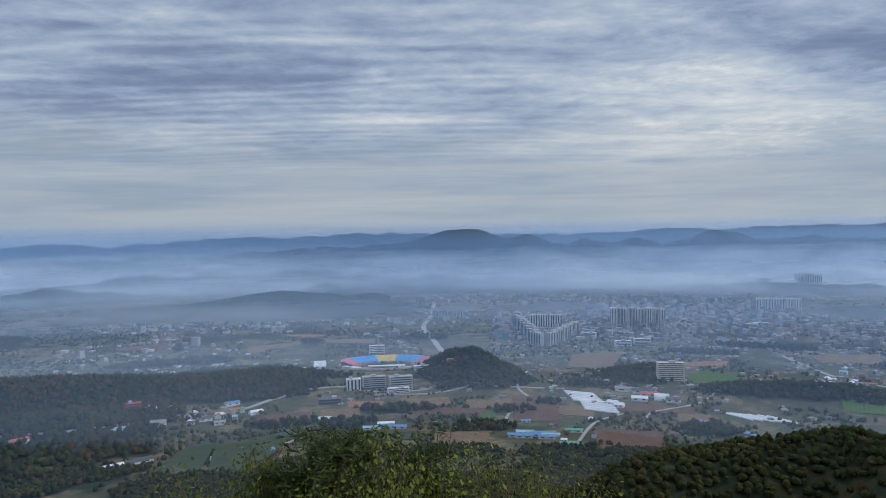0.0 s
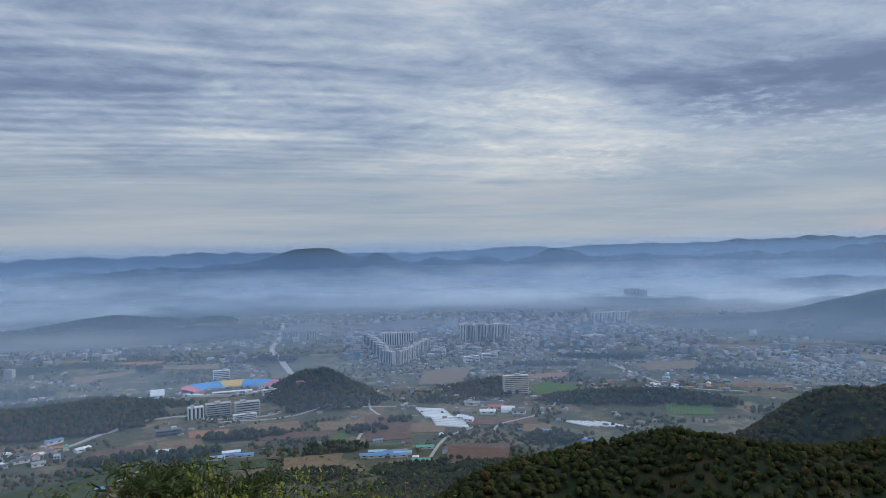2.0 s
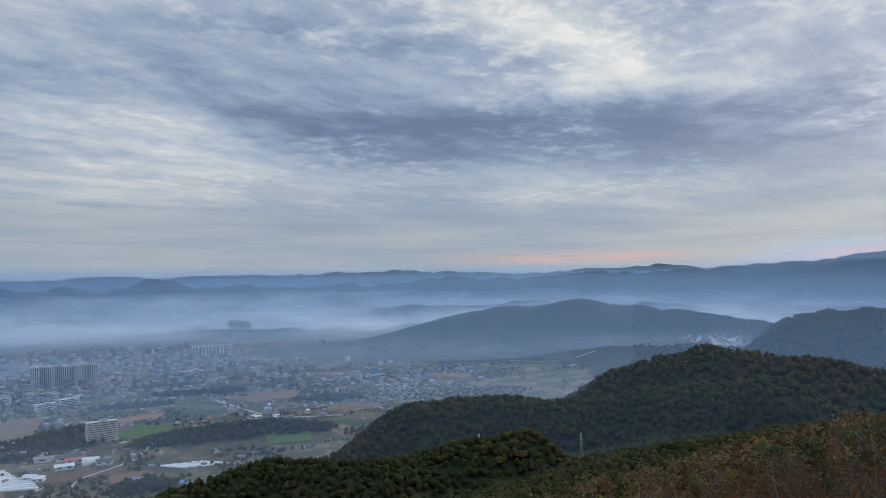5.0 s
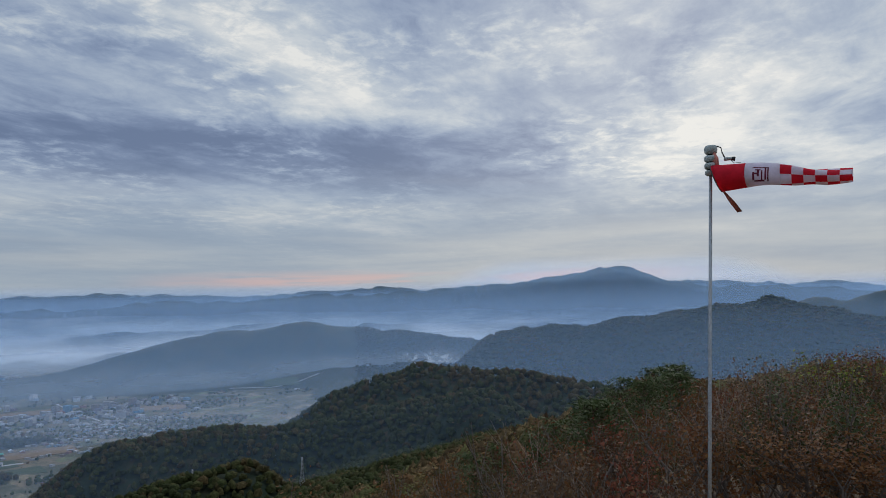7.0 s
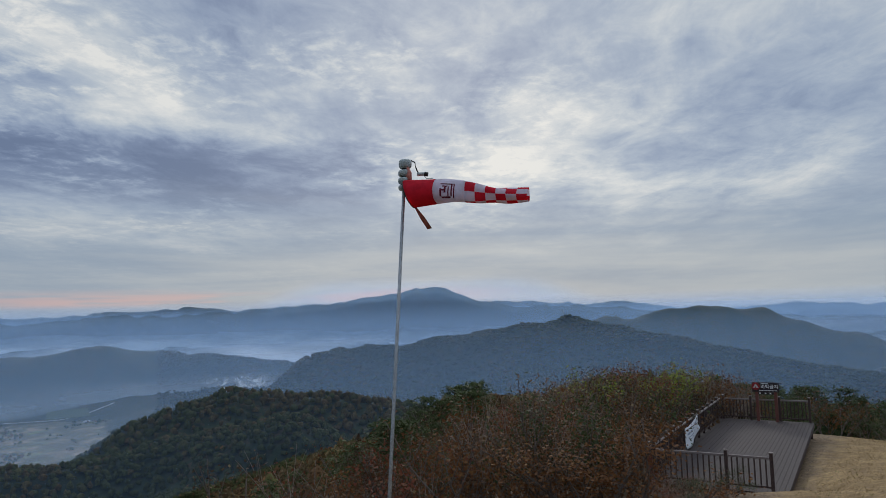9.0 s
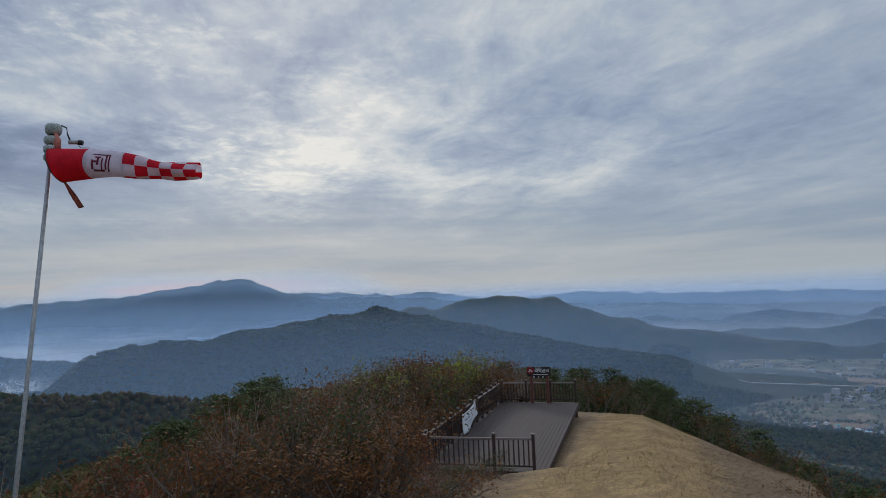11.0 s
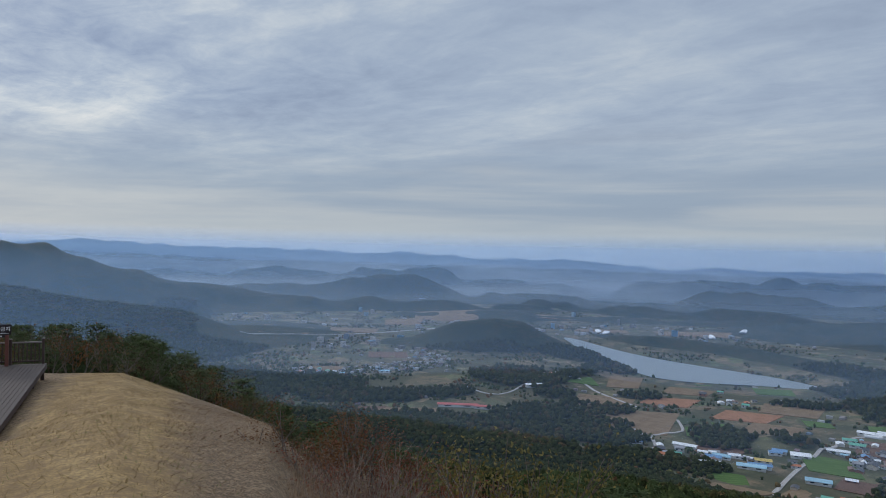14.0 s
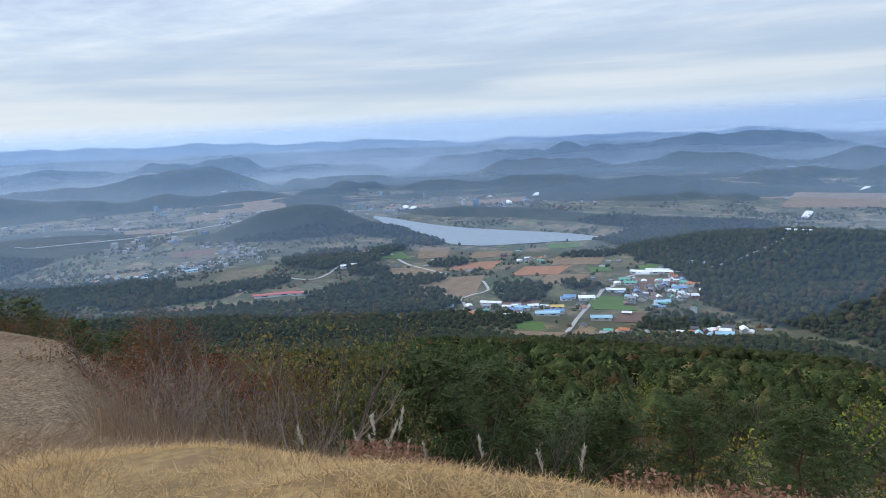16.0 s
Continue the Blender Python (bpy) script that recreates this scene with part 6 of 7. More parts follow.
WALLS = {k: plain(k + "_wall", c, 0.8, vary=0.12, scale=0.3, worn=0.3) for k, c in (("white", (0.62, 0.62, 0.60)), ("grey", (0.38, 0.38, 0.37)), ("cream", (0.55, 0.50, 0.42)), ("red", (0.34, 0.06, 0.045)), ("brick", (0.26, 0.13, 0.09)), ("dark", (0.10, 0.10, 0.105)))}
ROOFS = {k: plain(k + "_roof", c, 0.55, vary=0.15, scale=0.2, worn=0.25) for k, c in (("blue", (0.12, 0.23, 0.38)), ("sky", (0.25, 0.41, 0.50)), ("white", (0.66, 0.67, 0.68)), ("grey", (0.24, 0.24, 0.25)), ("dark", (0.075, 0.075, 0.08)), ("orange", (0.40, 0.14, 0.06)), ("green", (0.10, 0.30, 0.22)), ("red", (0.40, 0.10, 0.09)), ("brown", (0.16, 0.10, 0.08)), ("yellow", (0.5, 0.36, 0.10)))}
GLASS = plain("dark_window_glass", (0.045, 0.055, 0.07), 0.2, vary=0.2, scale=0.2, spec=0.6)
UNIT = {}


def unit_mesh(name, build, mat):
    key = (name, mat.name)
    if key not in UNIT:
        bm = bmesh.new()
        build(bm)
        bmesh.ops.recalc_face_normals(bm, faces=bm.faces)
        me = bpy.data.meshes.new(name)
        bm.to_mesh(me)
        bm.free()
        me.materials.append(mat)
        UNIT[key] = me
    return UNIT[key]


def gable(bm):
    """A ridge roof with eaves over a footprint of 1 x 1, from 0 to 1 in height, 6 % thick."""
    e = 0.56
    prof = [(-e, -0.12), (0, 1.0), (e, -0.12), (e, -0.24), (0, 0.86), (-e, -0.24)]
    a, b = [bm.verts.new((-0.54, y, z)) for y, z in prof], [bm.verts.new((0.54, y, z)) for y, z in prof]
    for i in range(6):
        bm.faces.new((a[i], a[(i + 1) % 6], b[(i + 1) % 6], b[i]))
    bm.faces.new((a[0], a[1], a[4], a[5]))
    bm.faces.new((a[1], a[2], a[3], a[4]))
    bm.faces.new((b[1], b[0], b[5], b[4]))
    bm.faces.new((b[2], b[1], b[4], b[3]))


def house_walls(bm):
    """Walls with gable ends; the top third is the gable."""
    prof = [(-0.5, -0.4), (0.5, -0.4), (0.5, 1.0), (0, 1.42), (-0.5, 1.0)]
    a, b = [bm.verts.new((-0.5, y, z)) for y, z in prof], [bm.verts.new((0.5, y, z)) for y, z in prof]
    bm.faces.new(a[::-1])
    bm.faces.new(b)
    for i in range(5):
        bm.faces.new((a[i], a[(i + 1) % 5], b[(i + 1) % 5], b[i]))


def tunnel(bm):
    n = 8
    prof = [(-0.5, -0.3)] + [(-0.5 * math.cos(math.pi * k / n), 0.15 + 0.85 * math.sin(math.pi * k / n)) for k in range(n + 1)] + [(0.5, -0.3)]
    a, b = [bm.verts.new((-0.5, y, z)) for y, z in prof], [bm.verts.new((0.5, y, z)) for y, z in prof]
    bm.faces.new(a[::-1])
    bm.faces.new(b)
    for i in range(len(prof) - 1):
        bm.faces.new((a[i], a[i + 1], b[i + 1], b[i]))


def unit_box(bm):
    box(bm, -0.5, 0.5, -0.5, 0.5, 0, 1)


def house(az, d, turn, length, wide, high, wall, roof, name="house", label="", group="", rise=0.42, floors=0):
    p = on_land(az, d)
    ob = thing(name, pose(p.x, p.y, p.z + 0.4, 0, 0, turn), label or f"low {wall} house with a {roof} ridge roof", "house" if name == "house" else "building", group)
    w = part("wall", unit_mesh("wall", house_walls, WALLS[wall]), None, ob)
    w.scale = (length, wide, high)
    r = part("roof", unit_mesh("roof", gable, ROOFS[roof]), None, ob)
    r.scale, r.location = (length, wide, high * rise + 0.3), (0, 0, high + 0.1)
    for sx in (-0.25, 0.25):
        q = part("window", unit_mesh("window", unit_box, GLASS), None, w)
        q.matrix_parent_inverse = Matrix.Diagonal((1 / length, 1 / wide, 1 / high, 1))
        q.scale, q.location = (length * 0.18, wide + 0.12, high * 0.35), (sx * length, 0, high * 0.42)
    return ob


def greenhouse(az, d, turn, length, wide, high, roof="white", label="long white plastic greenhouse tunnel"):
    p = on_land(az, d)
    ob = thing("greenhouse", pose(p.x, p.y, p.z + 0.6, 0, 0, turn), label, "greenhouse", "greenhouses in the valley")
    c = part("cover", unit_mesh("cover", tunnel, ROOFS[roof]), None, ob)
    c.scale = (length, wide, high)
    for s in (-1, 1):
        e = part("door", unit_mesh("door", unit_box, WALLS["grey"]), None, ob)
        e.scale, e.location = (0.15, wide * 0.3, high * 0.6), (s * (length / 2 + 0.05), 0, 0)
    return ob


def block(az, d, turn, length, wide, high, wall="white", name="office_block", label="pale multi-storey building with rows of windows", group="", rows=None, cols=None, top=True):
    """A flat-roofed building: body, window bands on both long sides, parapet and a roof house."""
    p = on_land(az, d)
    ob = thing(name, pose(p.x, p.y, p.z - 0.5, 0, 0, turn), label, "building", group)
    b = part("wall", unit_mesh("wall_block", unit_box, WALLS[wall]), None, ob)
    b.scale = (length, wide, high)
    rows = rows or max(1, int(high / 3.2))
    if cols is None:
        for k in range(rows):
            w = part("window_band", unit_mesh("window_band", unit_box, GLASS), None, ob)
            w.scale, w.location = (length * 0.9, wide + 0.3, high / rows * (0.3 if rows > 7 else 0.42)), (0, 0, high * (k + 0.4) / rows)
    else:
        for k in range(cols):
            w = part("window_column", unit_mesh("window_column", unit_box, GLASS), None, ob)
            w.scale, w.location = (length / cols * 0.42, wide + 0.4, high * 0.9), (length * ((k + 0.5) / cols - 0.5), 0, high * 0.04)
    if top:
        t = part("roof_house", unit_mesh("roof_house", unit_box, WALLS["grey"]), None, ob)
        t.scale, t.location = (length * 0.22, wide * 0.6, 3.5), (length * random.uniform(-0.25, 0.25), 0, high)
    return ob


# farms and sheds in the north
block(24.7, 1259, 24, 24, 14, 16, "red", label="bright red block at the roadside", rows=4)
block(23.5, 1265, 20, 26, 16, 5, "white", label="low white hall with flat roof", rows=1)
block(31.8, 1620, 20, 40, 14, 12, "white", label="white building on the wooded ridge", rows=3)
house(23.0, 1160, 15, 22, 14, 8, "white", "grey", label="large white house with grey hipped roof")
for az, d, l, w, roof in ((25.7, 1135, 26, 18, "sky"), (19.6, 1194, 22, 14, "dark"), (17.5, 1279, 24, 14, "blue"), (15.7, 1221, 22, 12, "white"), (22.1, 1269, 20, 12, "grey"), (18.5, 1168, 18, 12, "grey"), (14.7, 1000, 12, 9, "blue"), (12.1, 1144, 16, 8, "blue"), (32.2, 1097, 22, 14, "red"), (24.6, 1006, 40, 14, "dark"), (26.4, 994, 30, 10, "white"), (10.2, 1150, 20, 8, "white")):
    house(az, d, random.uniform(-10, 30) + az, l, w, 4.2, "white", roof, "shed", f"farm shed with a {roof} metal roof beside the road", "farm sheds in the valley")
for k in range(3):
    greenhouse(17.5, 985 + k * 9, 15, 62, 8, 3.2)
for az, d, roof in ((6.4, 1082, "sky"), (5.2, 1104, "white"), (5.2, 1088, "blue"), (4.2, 1082, "blue"), (-5.7, 1030, "blue"), (-6.4, 1046, "sky"), (-7.0, 1034, "blue"), (-7.7, 1042, "blue"), (-8.5, 1033, "sky"), (-6.3, 1026, "blue"), (-8.2, 1024, "blue"), (-10.0, 994, "green"), (-10.4, 1062, "green")):
    house(az, d, az + random.uniform(-6, 6), 26, 11, 3.6, "white", roof, "shed", f"long barn with a {roof} metal roof", "farm sheds in the valley")
for k in range(6):
    greenhouse(-10.9 - 0.15 * k, 1322 - k * 13, -28, 56, 6.5, 3)
for k in range(6):
    greenhouse(-12.2 - 0.1 * k, 1256 - k * 13, -32, 60, 6.5, 3)
for az, d, l, roof in ((-16.4, 1318, 30, "red"), (-15.7, 1282, 28, "white"), (-18.3, 1282, 24, "dark"), (-14.9, 1353, 50, "grey"), (-16.0, 1345, 40, "dark"), (-13.6, 1240, 18, "white"), (-14.1, 1225, 16, "white")):
    house(az, d, random.uniform(-25, 5) + az, l, 15, 6, "white", roof, "shed", f"factory hall with a {roof} roof", "factory halls in the valley")
greenhouse(-17.4, 1299, -20, 26, 22, 10, "white", "white domed hall beside a factory")
block(-18.1, 1461, -8, 54, 15, 40, "cream", "hotel", "tall cream hotel block standing among fields", rows=10)
block(5.8, 1793, 8, 40, 16, 22, "white", label="white public building beyond the stadium", rows=5)
block(6.1, 1364, 12, 46, 18, 24, "grey", label="grey office wing with window bands", rows=6)
block(3.9, 1352, 12, 46, 18, 27, "grey", label="grey main office block with window bands", rows=6)
block(7.8, 1353, 12, 28, 15, 22, "white", "apartment_block", "small white apartment block with dark window columns", cols=4)
block(4.1, 1325, 12, 42, 12, 10, "white", label="low white annexe before the office block", rows=3)
block(9.8, 1259, 12, 40, 18, 10, "dark", label="dark two-storey hall at the road junction", rows=2)
block(2.0, 1475, 10, 36, 14, 12, "white", label="white low block beside the stadium", rows=3)
block(-0.6, 1424, 10, 30, 14, 7, "brick", label="low brick hall with flat roof", rows=2)
house(10.5, 1603, 10, 26, 22, 8, "white", "white", "pavilion", "white tent-roofed pavilion beside the stadium", rise=1.2)
for k, (az, d, roof) in enumerate(((-20.9, 1148, "blue"), (-21.4, 1142, "blue"), (-21.9, 1136, "blue"), (-22.4, 1130, "blue"), (-22.9, 1124, "blue"), (-23.4, 1118, "blue"))):
    greenhouse(az, d, -68, 52, 9.5, 2.6, "blue", "long low tunnel under blue tarpaulin")
for k in range(12):
    greenhouse(-22.8 - 0.32 * k, 1215 - (k % 2) * 3, -60 + random.uniform(-3, 3), 52, 3.4, 1.6)


def make_stadium():
    c = on_land(5.0, 1625)
    st = thing("stadium", pose(c.x, c.y, c.z + 0.5, 0, 0, 5.0), "oval stadium with pink, blue and yellow seat blocks", "stadium")
    a, b, h = 108.0, 66.0, 13.0
    tones = {"pink": plain("pink_seats", (0.55, 0.16, 0.20), 0.7), "blue": plain("blue_seats", (0.07, 0.28, 0.58), 0.7), "yellow": plain("yellow_seats", (0.62, 0.42, 0.08), 0.7), "stand": WALLS["white"]}
    n = 72
    for k in range(n // 3):
        ang = 360 * (k + 0.5) / (n // 3)
        far = math.sin(radians(ang))
        side = abs(math.cos(radians(ang)))
        key = ("yellow" if side < 0.36 else "blue" if side < 0.80 else "pink") if far > -0.2 else "stand"
        bm = bmesh.new()
        rows = []
        for i in range(4):
            t = 2 * math.pi * (k * 3 + i) / n
            co, si = math.cos(t), math.sin(t)
            hh = h if far > -0.2 else h * 0.35
            rows.append([bm.verts.new((a * co * q, b * si * q, z)) for q, z in ((0.70, -1.0), (0.70, 1.5), (0.80, hh * 0.5), (0.97, hh), (1.0, hh), (1.0, -1.0))])
        for p, q in zip(rows, rows[1:]):
            for i in range(5):
                bm.faces.new((p[i], p[i + 1], q[i + 1], q[i]))
        bmesh.ops.recalc_face_normals(bm, faces=bm.faces)
        part("seat_block" if key != "stand" else "stand", bm, tones[key], st, {"stand": "low white grandstand"}.get(key, key + " seats"))
    bm = bmesh.new()
    bm.faces.new([bm.verts.new((a * 0.7 * math.cos(2 * math.pi * i / 40), b * 0.7 * math.sin(2 * math.pi * i / 40), 0.3)) for i in range(40)])
    part("running_track", bm, CROPS["orange"], st)
    bm = bmesh.new()
    bm.faces.new([bm.verts.new((a * 0.55 * math.cos(2 * math.pi * i / 40), b * 0.52 * math.sin(2 * math.pi * i / 40), 0.6)) for i in range(40)])
    part("pitch", bm, CROPS["dark"], st)
    part("canopy", boxed(-42, 42, -66, -52, 9.0, 9.8), ROOFS["white"], st, "white canopy over the main stand")
    for x in (-38, -13, 13, 38):
        part("canopy_post", boxed(x - 0.5, x + 0.5, -64, -63, 2, 8.95), WALLS["white"], st)


make_stadium()

# apartment towers of the town
for k in range(7):
    f = k / 6
    block(-6.1 - 1.45 * f, 2290 - 390 * f, -62, 54, 13, 36, "grey", "apartment_block", "white slab apartment block in a long row", "apartment blocks of the town", cols=7)
for k in range(5):
    f = k / 4
    block(-8.8 - 1.8 * f, 1905 + 220 * f, 42, 42, 13, 36, "grey", "apartment_block", "white slab apartment block in a long row", "apartment blocks of the town", cols=6)
for k in range(3):
    block(-7.6 - 0.8 * k, 2250, -10, 40, 13, 46, "white", "apartment_block", "white slab apartment block behind the long rows", "apartment blocks of the town", cols=5)
for k in range(4):
    block(0.8 - 0.75 * k, 2560, -5, 24, 16, 34, "grey", "apartment_tower", "grey apartment tower in the mist", "apartment towers of the town", cols=4)
for k in range(9):
    block(-13.8 - 0.47 * k, 2300 + (k % 3) * 45, -15 + 30 * (k % 2), 21, 17, 64 - 6 * (k % 3), "grey" if k % 2 else "white", "apartment_tower", "tall grey and white apartment tower", "apartment towers of the town", cols=4)
for k in range(4):
    block(-7.9 - 0.5 * k, 3960, 0, 28, 20, 88 - 8 * (k % 2), "grey", "apartment_tower", "tall apartment tower fading into the mist", "apartment towers of the town", cols=4)
for az, d, h in ((-19.3, 3600, 50), (-20.2, 3560, 52), (-21.0, 3573, 56), (-21.8, 3560, 50), (-22.7, 3573, 58), (-23.4, 3590, 54), (-23.9, 3573, 60), (-24.6, 3600, 56), (-25.1, 3650, 58), (-15.4, 3600, 45), (-16.4, 3640, 40), (-17.6, 3573, 46), (-27.4, 3900, 62), (-28.0, 3900, 66), (-28.6, 3900, 62), (-33.6, 4000, 50), (-40.2, 4000, 40)):
    block(az, d, random.uniform(-25, 25), 42, 15, h, "white", "apartment_block", "white apartment block fading into the mist", "apartment blocks of the town", cols=5)
for k in range(6):
    block(-24.7 - 0.52 * k, 2860, -18, 22, 15, 46, "white", "apartment_tower", "white apartment tower in a row", "apartment towers of the town", cols=4)
for az, d in ((-24.0, 2350), (-24.8, 2380), (-16.0, 1950), (-14.5, 1900), (-11.8, 2050)):
    block(az, d, random.uniform(-20, 20), 44, 16, 16, "white", label="white low school-like block", rows=4)

# villages and farms in the south-west
for az, d, l, w, roof in ((-153.8, 1104, 18, 10, "blue"), (-157.5, 1112, 34, 10, "white"), (-159.2, 1019, 40, 13, "white"), (-160.2, 1074, 24, 12, "sky"), (-159.6, 1062, 22, 12, "blue"), (-162.3, 1039, 36, 16, "sky"), (-162.9, 1050, 30, 10, "blue"), (-163.1, 1082, 22, 11, "yellow"), (-164.2, 1152, 20, 12, "blue"), (-165.6, 1144, 26, 20, "white"), (-166.8, 1026, 30, 16, "sky"),
                          (-171.6, 1320, 42, 12, "white"), (-174.3, 1364, 30, 14, "sky"), (-169.7, 1331, 24, 12, "white"), (-181.6, 1449, 60, 14, "white"), (-171.7, 1120, 24, 14, "sky"), (-174.1, 1231, 20, 12, "orange")):
    house(az, d, az + random.uniform(-15, 15), l, w, 4.5, "white", roof, "shed", f"farm shed with a {roof} metal roof near the village", "farm sheds in the valley")
for az, d, l, w, roof in ((-173.1, 1212, 22, 14, "blue"), (-169.2, 1250, 22, 14, "green"), (-168.7, 1275, 20, 12, "green"), (-176.5, 923, 22, 13, "sky"), (-176.8, 1120, 18, 12, "blue"), (-139.2, 1300, 72, 13, "red"), (-141.3, 1290, 30, 12, "red"), (-145.5, 1470, 34, 14, "white"), (-168.0, 1190, 30, 11, "white"), (-163.9, 1140, 18, 11, "blue"), (-161.0, 1086, 20, 9, "white"), (-155.9, 1030, 16, 11, "orange"), (-133.0, 1640, 26, 12, "sky")):
    house(az, d, az + random.uniform(-15, 15), l, w, 4.5, "white", roof, "shed", f"farm shed with a {roof} metal roof near the village", "farm sheds in the valley")
for k in range(4):
    greenhouse(-170.6 - 0.25 * k, 1318 + k * 10, -170, 46, 8, 3)
for az, d, l in ((-150.7, 2593, 130), (-151.2, 2570, 100), (-159.3, 2610, 110), (-161.6, 2717, 90), (-182.0, 2190, 120), (-185.6, 2807, 120), (-182.7, 3006, 140)):
    greenhouse(az, d, az + 90 + random.uniform(-8, 8), l, 22, 4)

VILLAGES = [  # direction, distance, spread across, spread along, number
    (-172.1, 1194, 80, 110, 84), (-175.9, 951, 50, 45, 24), (-171.9, 1449, 50, 60, 26), (-176.6, 1127, 40, 50, 14), (-160.5, 1501, 90, 60, 10), (-157.5, 1060, 60, 50, 12), (-168.9, 940, 50, 40, 8), (-146.7, 1635, 40, 40, 8), (-162.5, 1090, 60, 40, 8),
    (-126.1, 2219, 120, 120, 26), (-132.2, 2135, 110, 90, 26), (-137.4, 1812, 70, 90, 30), (-127.8, 1635, 70, 60, 18), (-125.2, 1737, 70, 70, 20), (-133.7, 1719, 80, 70, 18), (-136.7, 1960, 80, 80, 20),
]
VILLAGES += [(22, 1210, 90, 60, 14), (18, 1215, 60, 40, 12), (-10.2, 1060, 50, 60, 8), (-29.5, 1560, 70, 60, 22), (-33.5, 1640, 90, 90, 20), (-37.5, 1700, 90, 120, 28), (-41.0, 1880, 90, 110, 30), (-43.5, 2010, 80, 80, 20), (-52.0, 2480, 110, 80, 16), (-58, 2420, 120, 60, 14), (-27.0, 1700, 60, 60, 12), (-13.5, 1700, 120, 50, 16), (2, 1600, 160, 60, 10)]


def make_villages():
    walls = ("white", "white", "grey", "cream", "brick")
    roofs = ("white", "grey", "grey", "grey", "dark", "dark", "dark", "white", "sky", "orange", "green", "brown", "white", "brown", "blue")
    for az, d, sx, sy, n in VILLAGES:
        if d > 1660:
            continue
        for _ in range(n):
            q = d + random.gauss(0, sy * 0.55)
            a = az + math.degrees(random.gauss(0, sx * 0.55) / d)
            l = random.uniform(8, 15)
            if land(*at(a, q))[1][0] > 0.4:
                continue
            house(a, q, random.choice((0, 90)) + az + random.uniform(-14, 14), l, l * random.uniform(0.6, 0.85), random.choice((3.0, 3.2, 5.5)), random.choice(walls), random.choice(roofs), group="village houses")


make_villages()


def make_town():
    """The town's many small buildings, too many to count, each a walled block with a parapet roof."""
    m, n = material("town_plaster")
    isl = n.add("ShaderNodeNewGeometry").outputs["Random Per Island"]
    col = n.ramp(isl, [(0.0, (0.14, 0.135, 0.13)), (0.25, (0.30, 0.29, 0.28)), (0.5, (0.42, 0.41, 0.40)), (0.68, (0.22, 0.17, 0.14)), (0.85, (0.50, 0.50, 0.49)), (0.94, (0.10, 0.22, 0.32)), (1.0, (0.28, 0.13, 0.09))])
    g = n.noise(where(n), 0.2, 3)
    finish(n, n.mix(n.span(g, 0.4, 0.7, 0.0, 0.3), col, (0.15, 0.14, 0.13)), 0.85, g, 0.1)
    spots = []
    for az0, az1, d0, d1, count in ((-4, -31, 1750, 3300, 2600), (6, -36, 2300, 4050, 1100), (30, 2, 1180, 3300, 800), (-30, -47, 1600, 3200, 750), (10, -34, 1150, 1900, 380), (-120, -185, 1000, 1900, 170), (-112, -150, 1800, 3400, 330), (-150, -192, 2300, 3600, 160), (-52, -64, 2350, 2650, 40), (-66, -110, 1700, 2300, 120)):
        spots += [(random.uniform(az1, az0), random.triangular(d0, d1, d0 + 0.35 * (d1 - d0))) for _ in range(count)]
    for az, d, sx, sy, count in VILLAGES:
        if d > 1660:
            spots += [(az + math.degrees(random.gauss(0, sx * 0.6) / d), d + random.gauss(0, sy * 0.6)) for _ in range(count * 3)]
    a = np.array(spots)
    x, y = MID[0] - np.sin(np.radians(a[:, 0])) * a[:, 1], MID[1] + np.cos(np.radians(a[:, 0])) * a[:, 1]
    z, wood = land(x, y)
    clump = fbm(x / 160, y / 160, 101, 3)
    ok = (wood < 0.25) & ((clump > 0.46) | ((a[:, 0] < -6) & (a[:, 0] > -27))) & ~inside(x, y, SHORE)
    for poly in FIELDS:
        ok &= ~inside(x, y, poly)
    x, y, z = x[ok], y[ok], z[ok]
    k = len(x)
    far = np.hypot(x, y) > 2000
    l, w = np.where(far, rng.uniform(9, 22, k), rng.uniform(7, 13, k)), np.where(far, rng.uniform(8, 15, k), rng.uniform(6, 9, k))
    h = np.where(far, np.where(rng.random(k) < 0.15, rng.uniform(12, 22, k), rng.uniform(3.5, 9, k)), rng.uniform(2.8, 4.5, k))
    t = rng.uniform(-0.4, 0.4, k) + np.where(rng.random(k) < 0.5, 0, np.pi / 2)
    verts, faces = [], []
    prof = np.array([(-.5, -.5), (.5, -.5), (.5, .5), (-.5, .5)])
    for i in range(k):
        c, s = math.cos(t[i]), math.sin(t[i])
        o = len(verts)
        for inset, zz in ((1, -1), (1, h[i]), (0.9, h[i]), (0.9, h[i] - 0.6)):
            for u, v in prof:
                px_, py_ = u * l[i] * inset, v * w[i] * inset
                verts.append((x[i] + px_ * c - py_ * s, y[i] + px_ * s + py_ * c, z[i] + zz))
        for lev in range(3):
            for q in range(4):
                faces.append((o + lev * 4 + q, o + lev * 4 + (q + 1) % 4, o + lev * 4 + 4 + (q + 1) % 4, o + lev * 4 + 4 + q))
        faces.append((o + 12, o + 13, o + 14, o + 15))
    me = mesh_from("town_buildings", verts, faces)
    me.materials.append(m)
    tagged(new("town_buildings", me), "crowd of low pale buildings of the valley town", "buildings", kind="stuff")


make_town()


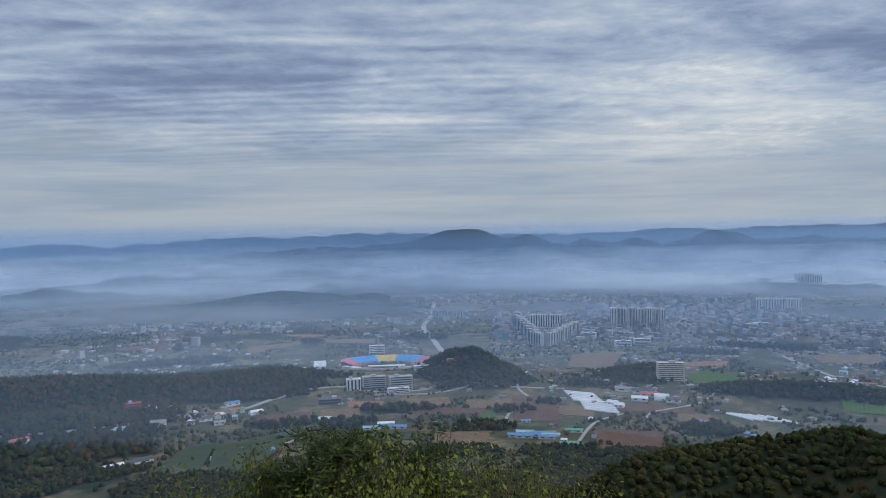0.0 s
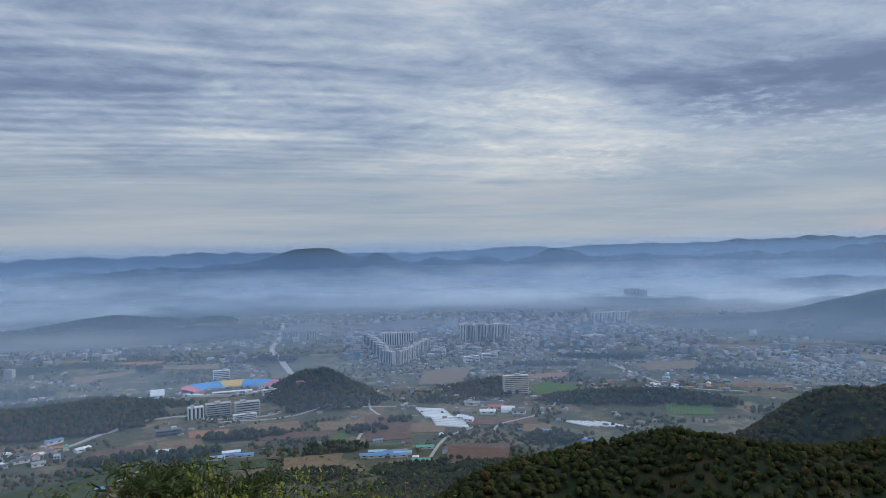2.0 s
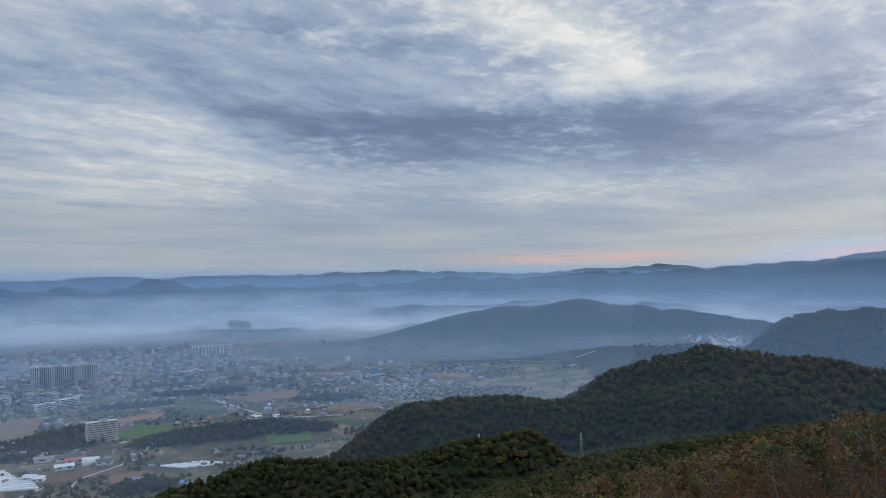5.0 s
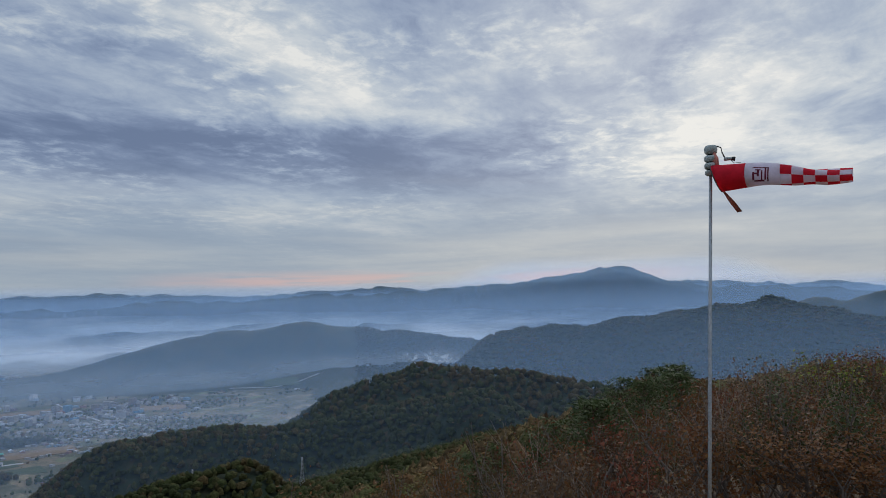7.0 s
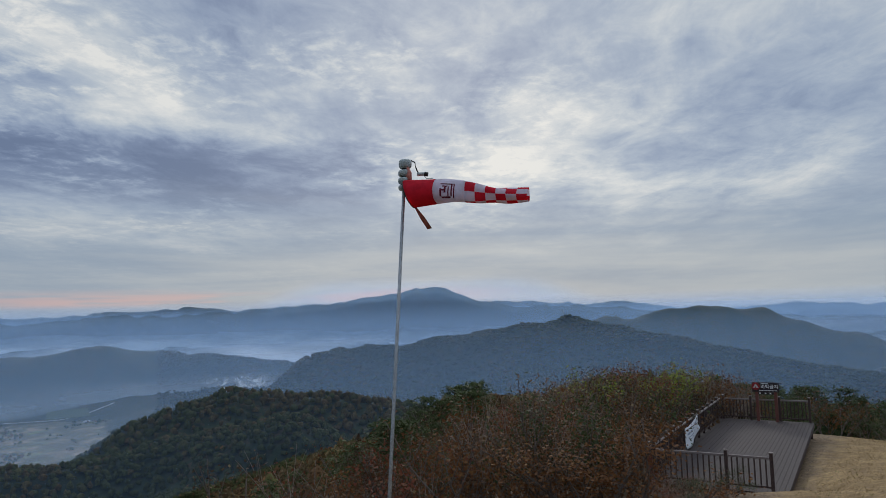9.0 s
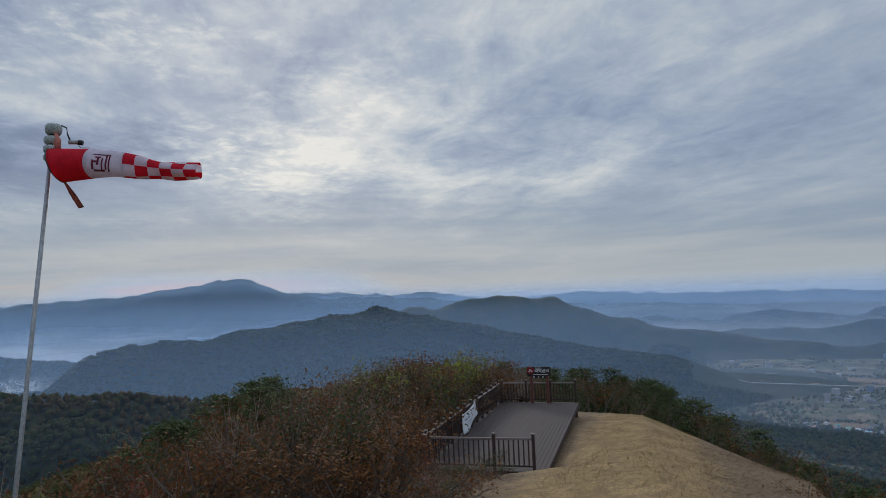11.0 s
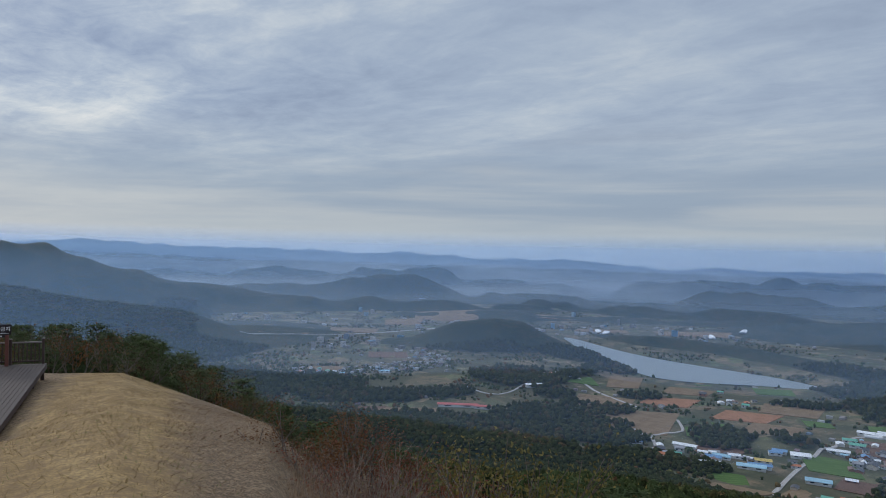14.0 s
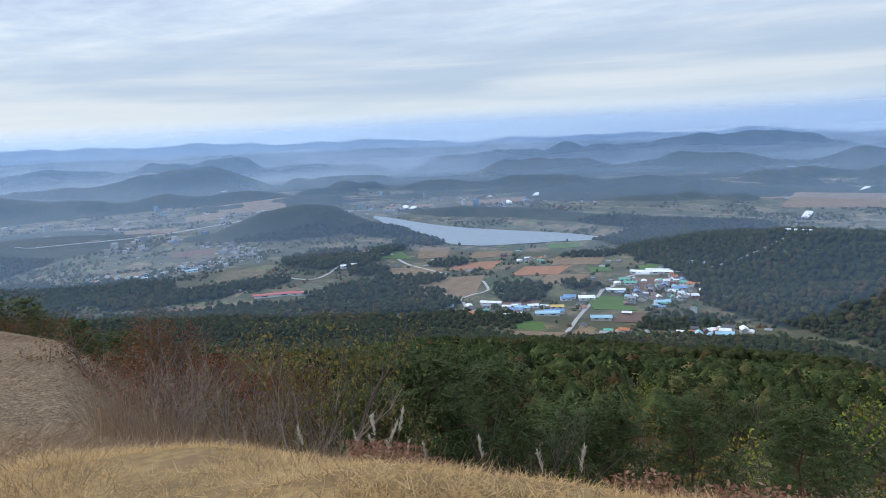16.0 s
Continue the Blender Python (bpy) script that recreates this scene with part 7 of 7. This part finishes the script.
def plant_valley():
    """Hedges, orchards and spinneys between the fields."""
    n = 120000
    a, d = rng.uniform(-200, 40, n), rng.uniform(800, 3300, n)
    x, y = MID[0] - np.sin(np.radians(a)) * d, MID[1] + np.cos(np.radians(a)) * d
    z, wood = land(x, y)
    lines = np.abs(fbm(x / 110, y / 110, 111, 2) - 0.5) < 0.022
    groves = fbm(x / 120, y / 120, 112, 3) > 0.565
    town = (a < 2) & (a > -30) & (d > 1750)
    ok = (wood < 0.5) & (lines | groves) & ~inside(x, y, SHORE) & seen_from_summit(x, y, z + 5) & ~(town & (rng.random(n) < 0.6))
    for poly in FIELDS:
        ok &= ~inside(x, y, poly)
    x, y, z = x[ok], y[ok], z[ok]
    k = len(x)
    tone = PALETTE[np.minimum(rng.integers(0, 7, k), rng.integers(0, 8, k))] * rng.uniform(0.6, 0.95, (k, 1))
    r = rng.uniform(1.8, 4.6, k)
    me = clumps_mesh("hedges", np.stack([x, y, z + r * 0.5], 1), r, r * rng.uniform(0.8, 1.3, k), tone, 1)
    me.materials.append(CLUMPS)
    tagged(new("hedges", me), "hedges and small groves between the fields", "trees", kind="stuff")


plant_valley()


# ---- pylons and smoke ----
PYLON = plain("galvanised_lattice", (0.30, 0.31, 0.32), 0.6, 0.3)


def make_pylon(m):
    ob = thing("power_pylon", m, "grey lattice power pylon on the wooded ridge", "pylon", "power pylons on the ridges")
    foot, waist, top = 2.6, 0.9, 0.35
    for sx in (-1, 1):
        for sy in (-1, 1):
            part("leg", tube(bmesh.new(), [(sx * foot, sy * foot, -2), (sx * waist, sy * waist, 15), (sx * top, sy * top, 26)], 0.16, 4), PYLON, ob)
    for k in range(7):
        z0, z1 = k * 3.6, (k + 1) * 3.6
        w0, w1 = [foot + (waist - foot) * min(z / 15, 1) if z < 15 else waist + (top - waist) * (z - 15) / 11 for z in (z0, z1)]
        bm = bmesh.new()
        for a0, b0 in (((-1, -1), (1, -1)), ((1, -1), (1, 1)), ((1, 1), (-1, 1)), ((-1, 1), (-1, -1))):
            tube(bm, [(a0[0] * w0, a0[1] * w0, z0), (b0[0] * w1, b0[1] * w1, z1)], 0.09, 3)
            tube(bm, [(b0[0] * w0, b0[1] * w0, z0), (a0[0] * w1, a0[1] * w1, z1)], 0.09, 3)
        part("brace", bm, PYLON, ob)
    for z, w in ((17, 4.2), (20.5, 3.6), (24, 3.0)):
        part("cross_arm", tube(bmesh.new(), [(-w, 0, z - 0.2), (0, 0, z + 0.7), (w, 0, z - 0.2)], [0.08, 0.2, 0.08], 4), PYLON, ob)
    return ob


p = on_land(-47.1, 640)
tower = make_pylon(pose(p.x, p.y, p.z, 0, 0, 20))
for az, d in ((-55.4, 600), (-92.4, 2300), (-79.7, 2270)):
    p = on_land(az, d)
    copy_thing(tower, pose(p.x, p.y, p.z, 0, 0, 50))


def make_smoke():
    m, n = material("drifting_smoke")
    p = n.add("ShaderNodeTexCoord").outputs["Generated"]
    s = n.add("ShaderNodeSeparateXYZ", {0: p})
    edge = n.math("MULTIPLY", n.span(s.outputs[2], 0.0, 0.35), n.span(s.outputs[2], 0.45, 1.0, 1.0, 0.0))
    ends = n.math("MULTIPLY", n.span(s.outputs[0], 0.0, 0.3), n.span(s.outputs[0], 0.7, 1.0, 1.0, 0.0))
    puff = n.span(n.noise(n.vec("MULTIPLY", p, (5, 5, 3)), 1.3, 5, 0.6, 0.5), 0.38, 0.65)
    a = n.math("MULTIPLY", n.math("MULTIPLY", edge, ends), n.math("MULTIPLY", puff, 0.75))
    hue = (0.85, 0.92, 1.0, 1)
    d, t = n.add("ShaderNodeBsdfDiffuse", {"Color": hue}), n.add("ShaderNodeBsdfTranslucent", {"Color": hue})
    mix = n.add("ShaderNodeMixShader", {0: 0.5, 1: d.outputs[0], 2: t.outputs[0]})
    out = n.add("ShaderNodeMixShader", {0: a, 1: n.add("ShaderNodeBsdfTransparent").outputs[0], 2: mix.outputs[0]})
    n.add("ShaderNodeOutputMaterial", {"Surface": out.outputs[0]})
    c = on_land(-66, 2560)
    s_, t_ = np.meshgrid(np.linspace(-1, 1, 24), np.linspace(0, 1, 8))
    me = grid_mesh("smoke", s_ * 130, 18 * np.sin(s_ * 4) + 10 * t_, 4 + 60 * t_ + 10 * np.sin(s_ * 3))
    me.materials.append(m)
    ob = new("smoke", me)
    ob.matrix_world = pose(c.x, c.y, c.z, 0, 0, -66)
    tagged(ob, "thin white smoke drifting over the fields", "smoke", kind="stuff")


make_smoke()
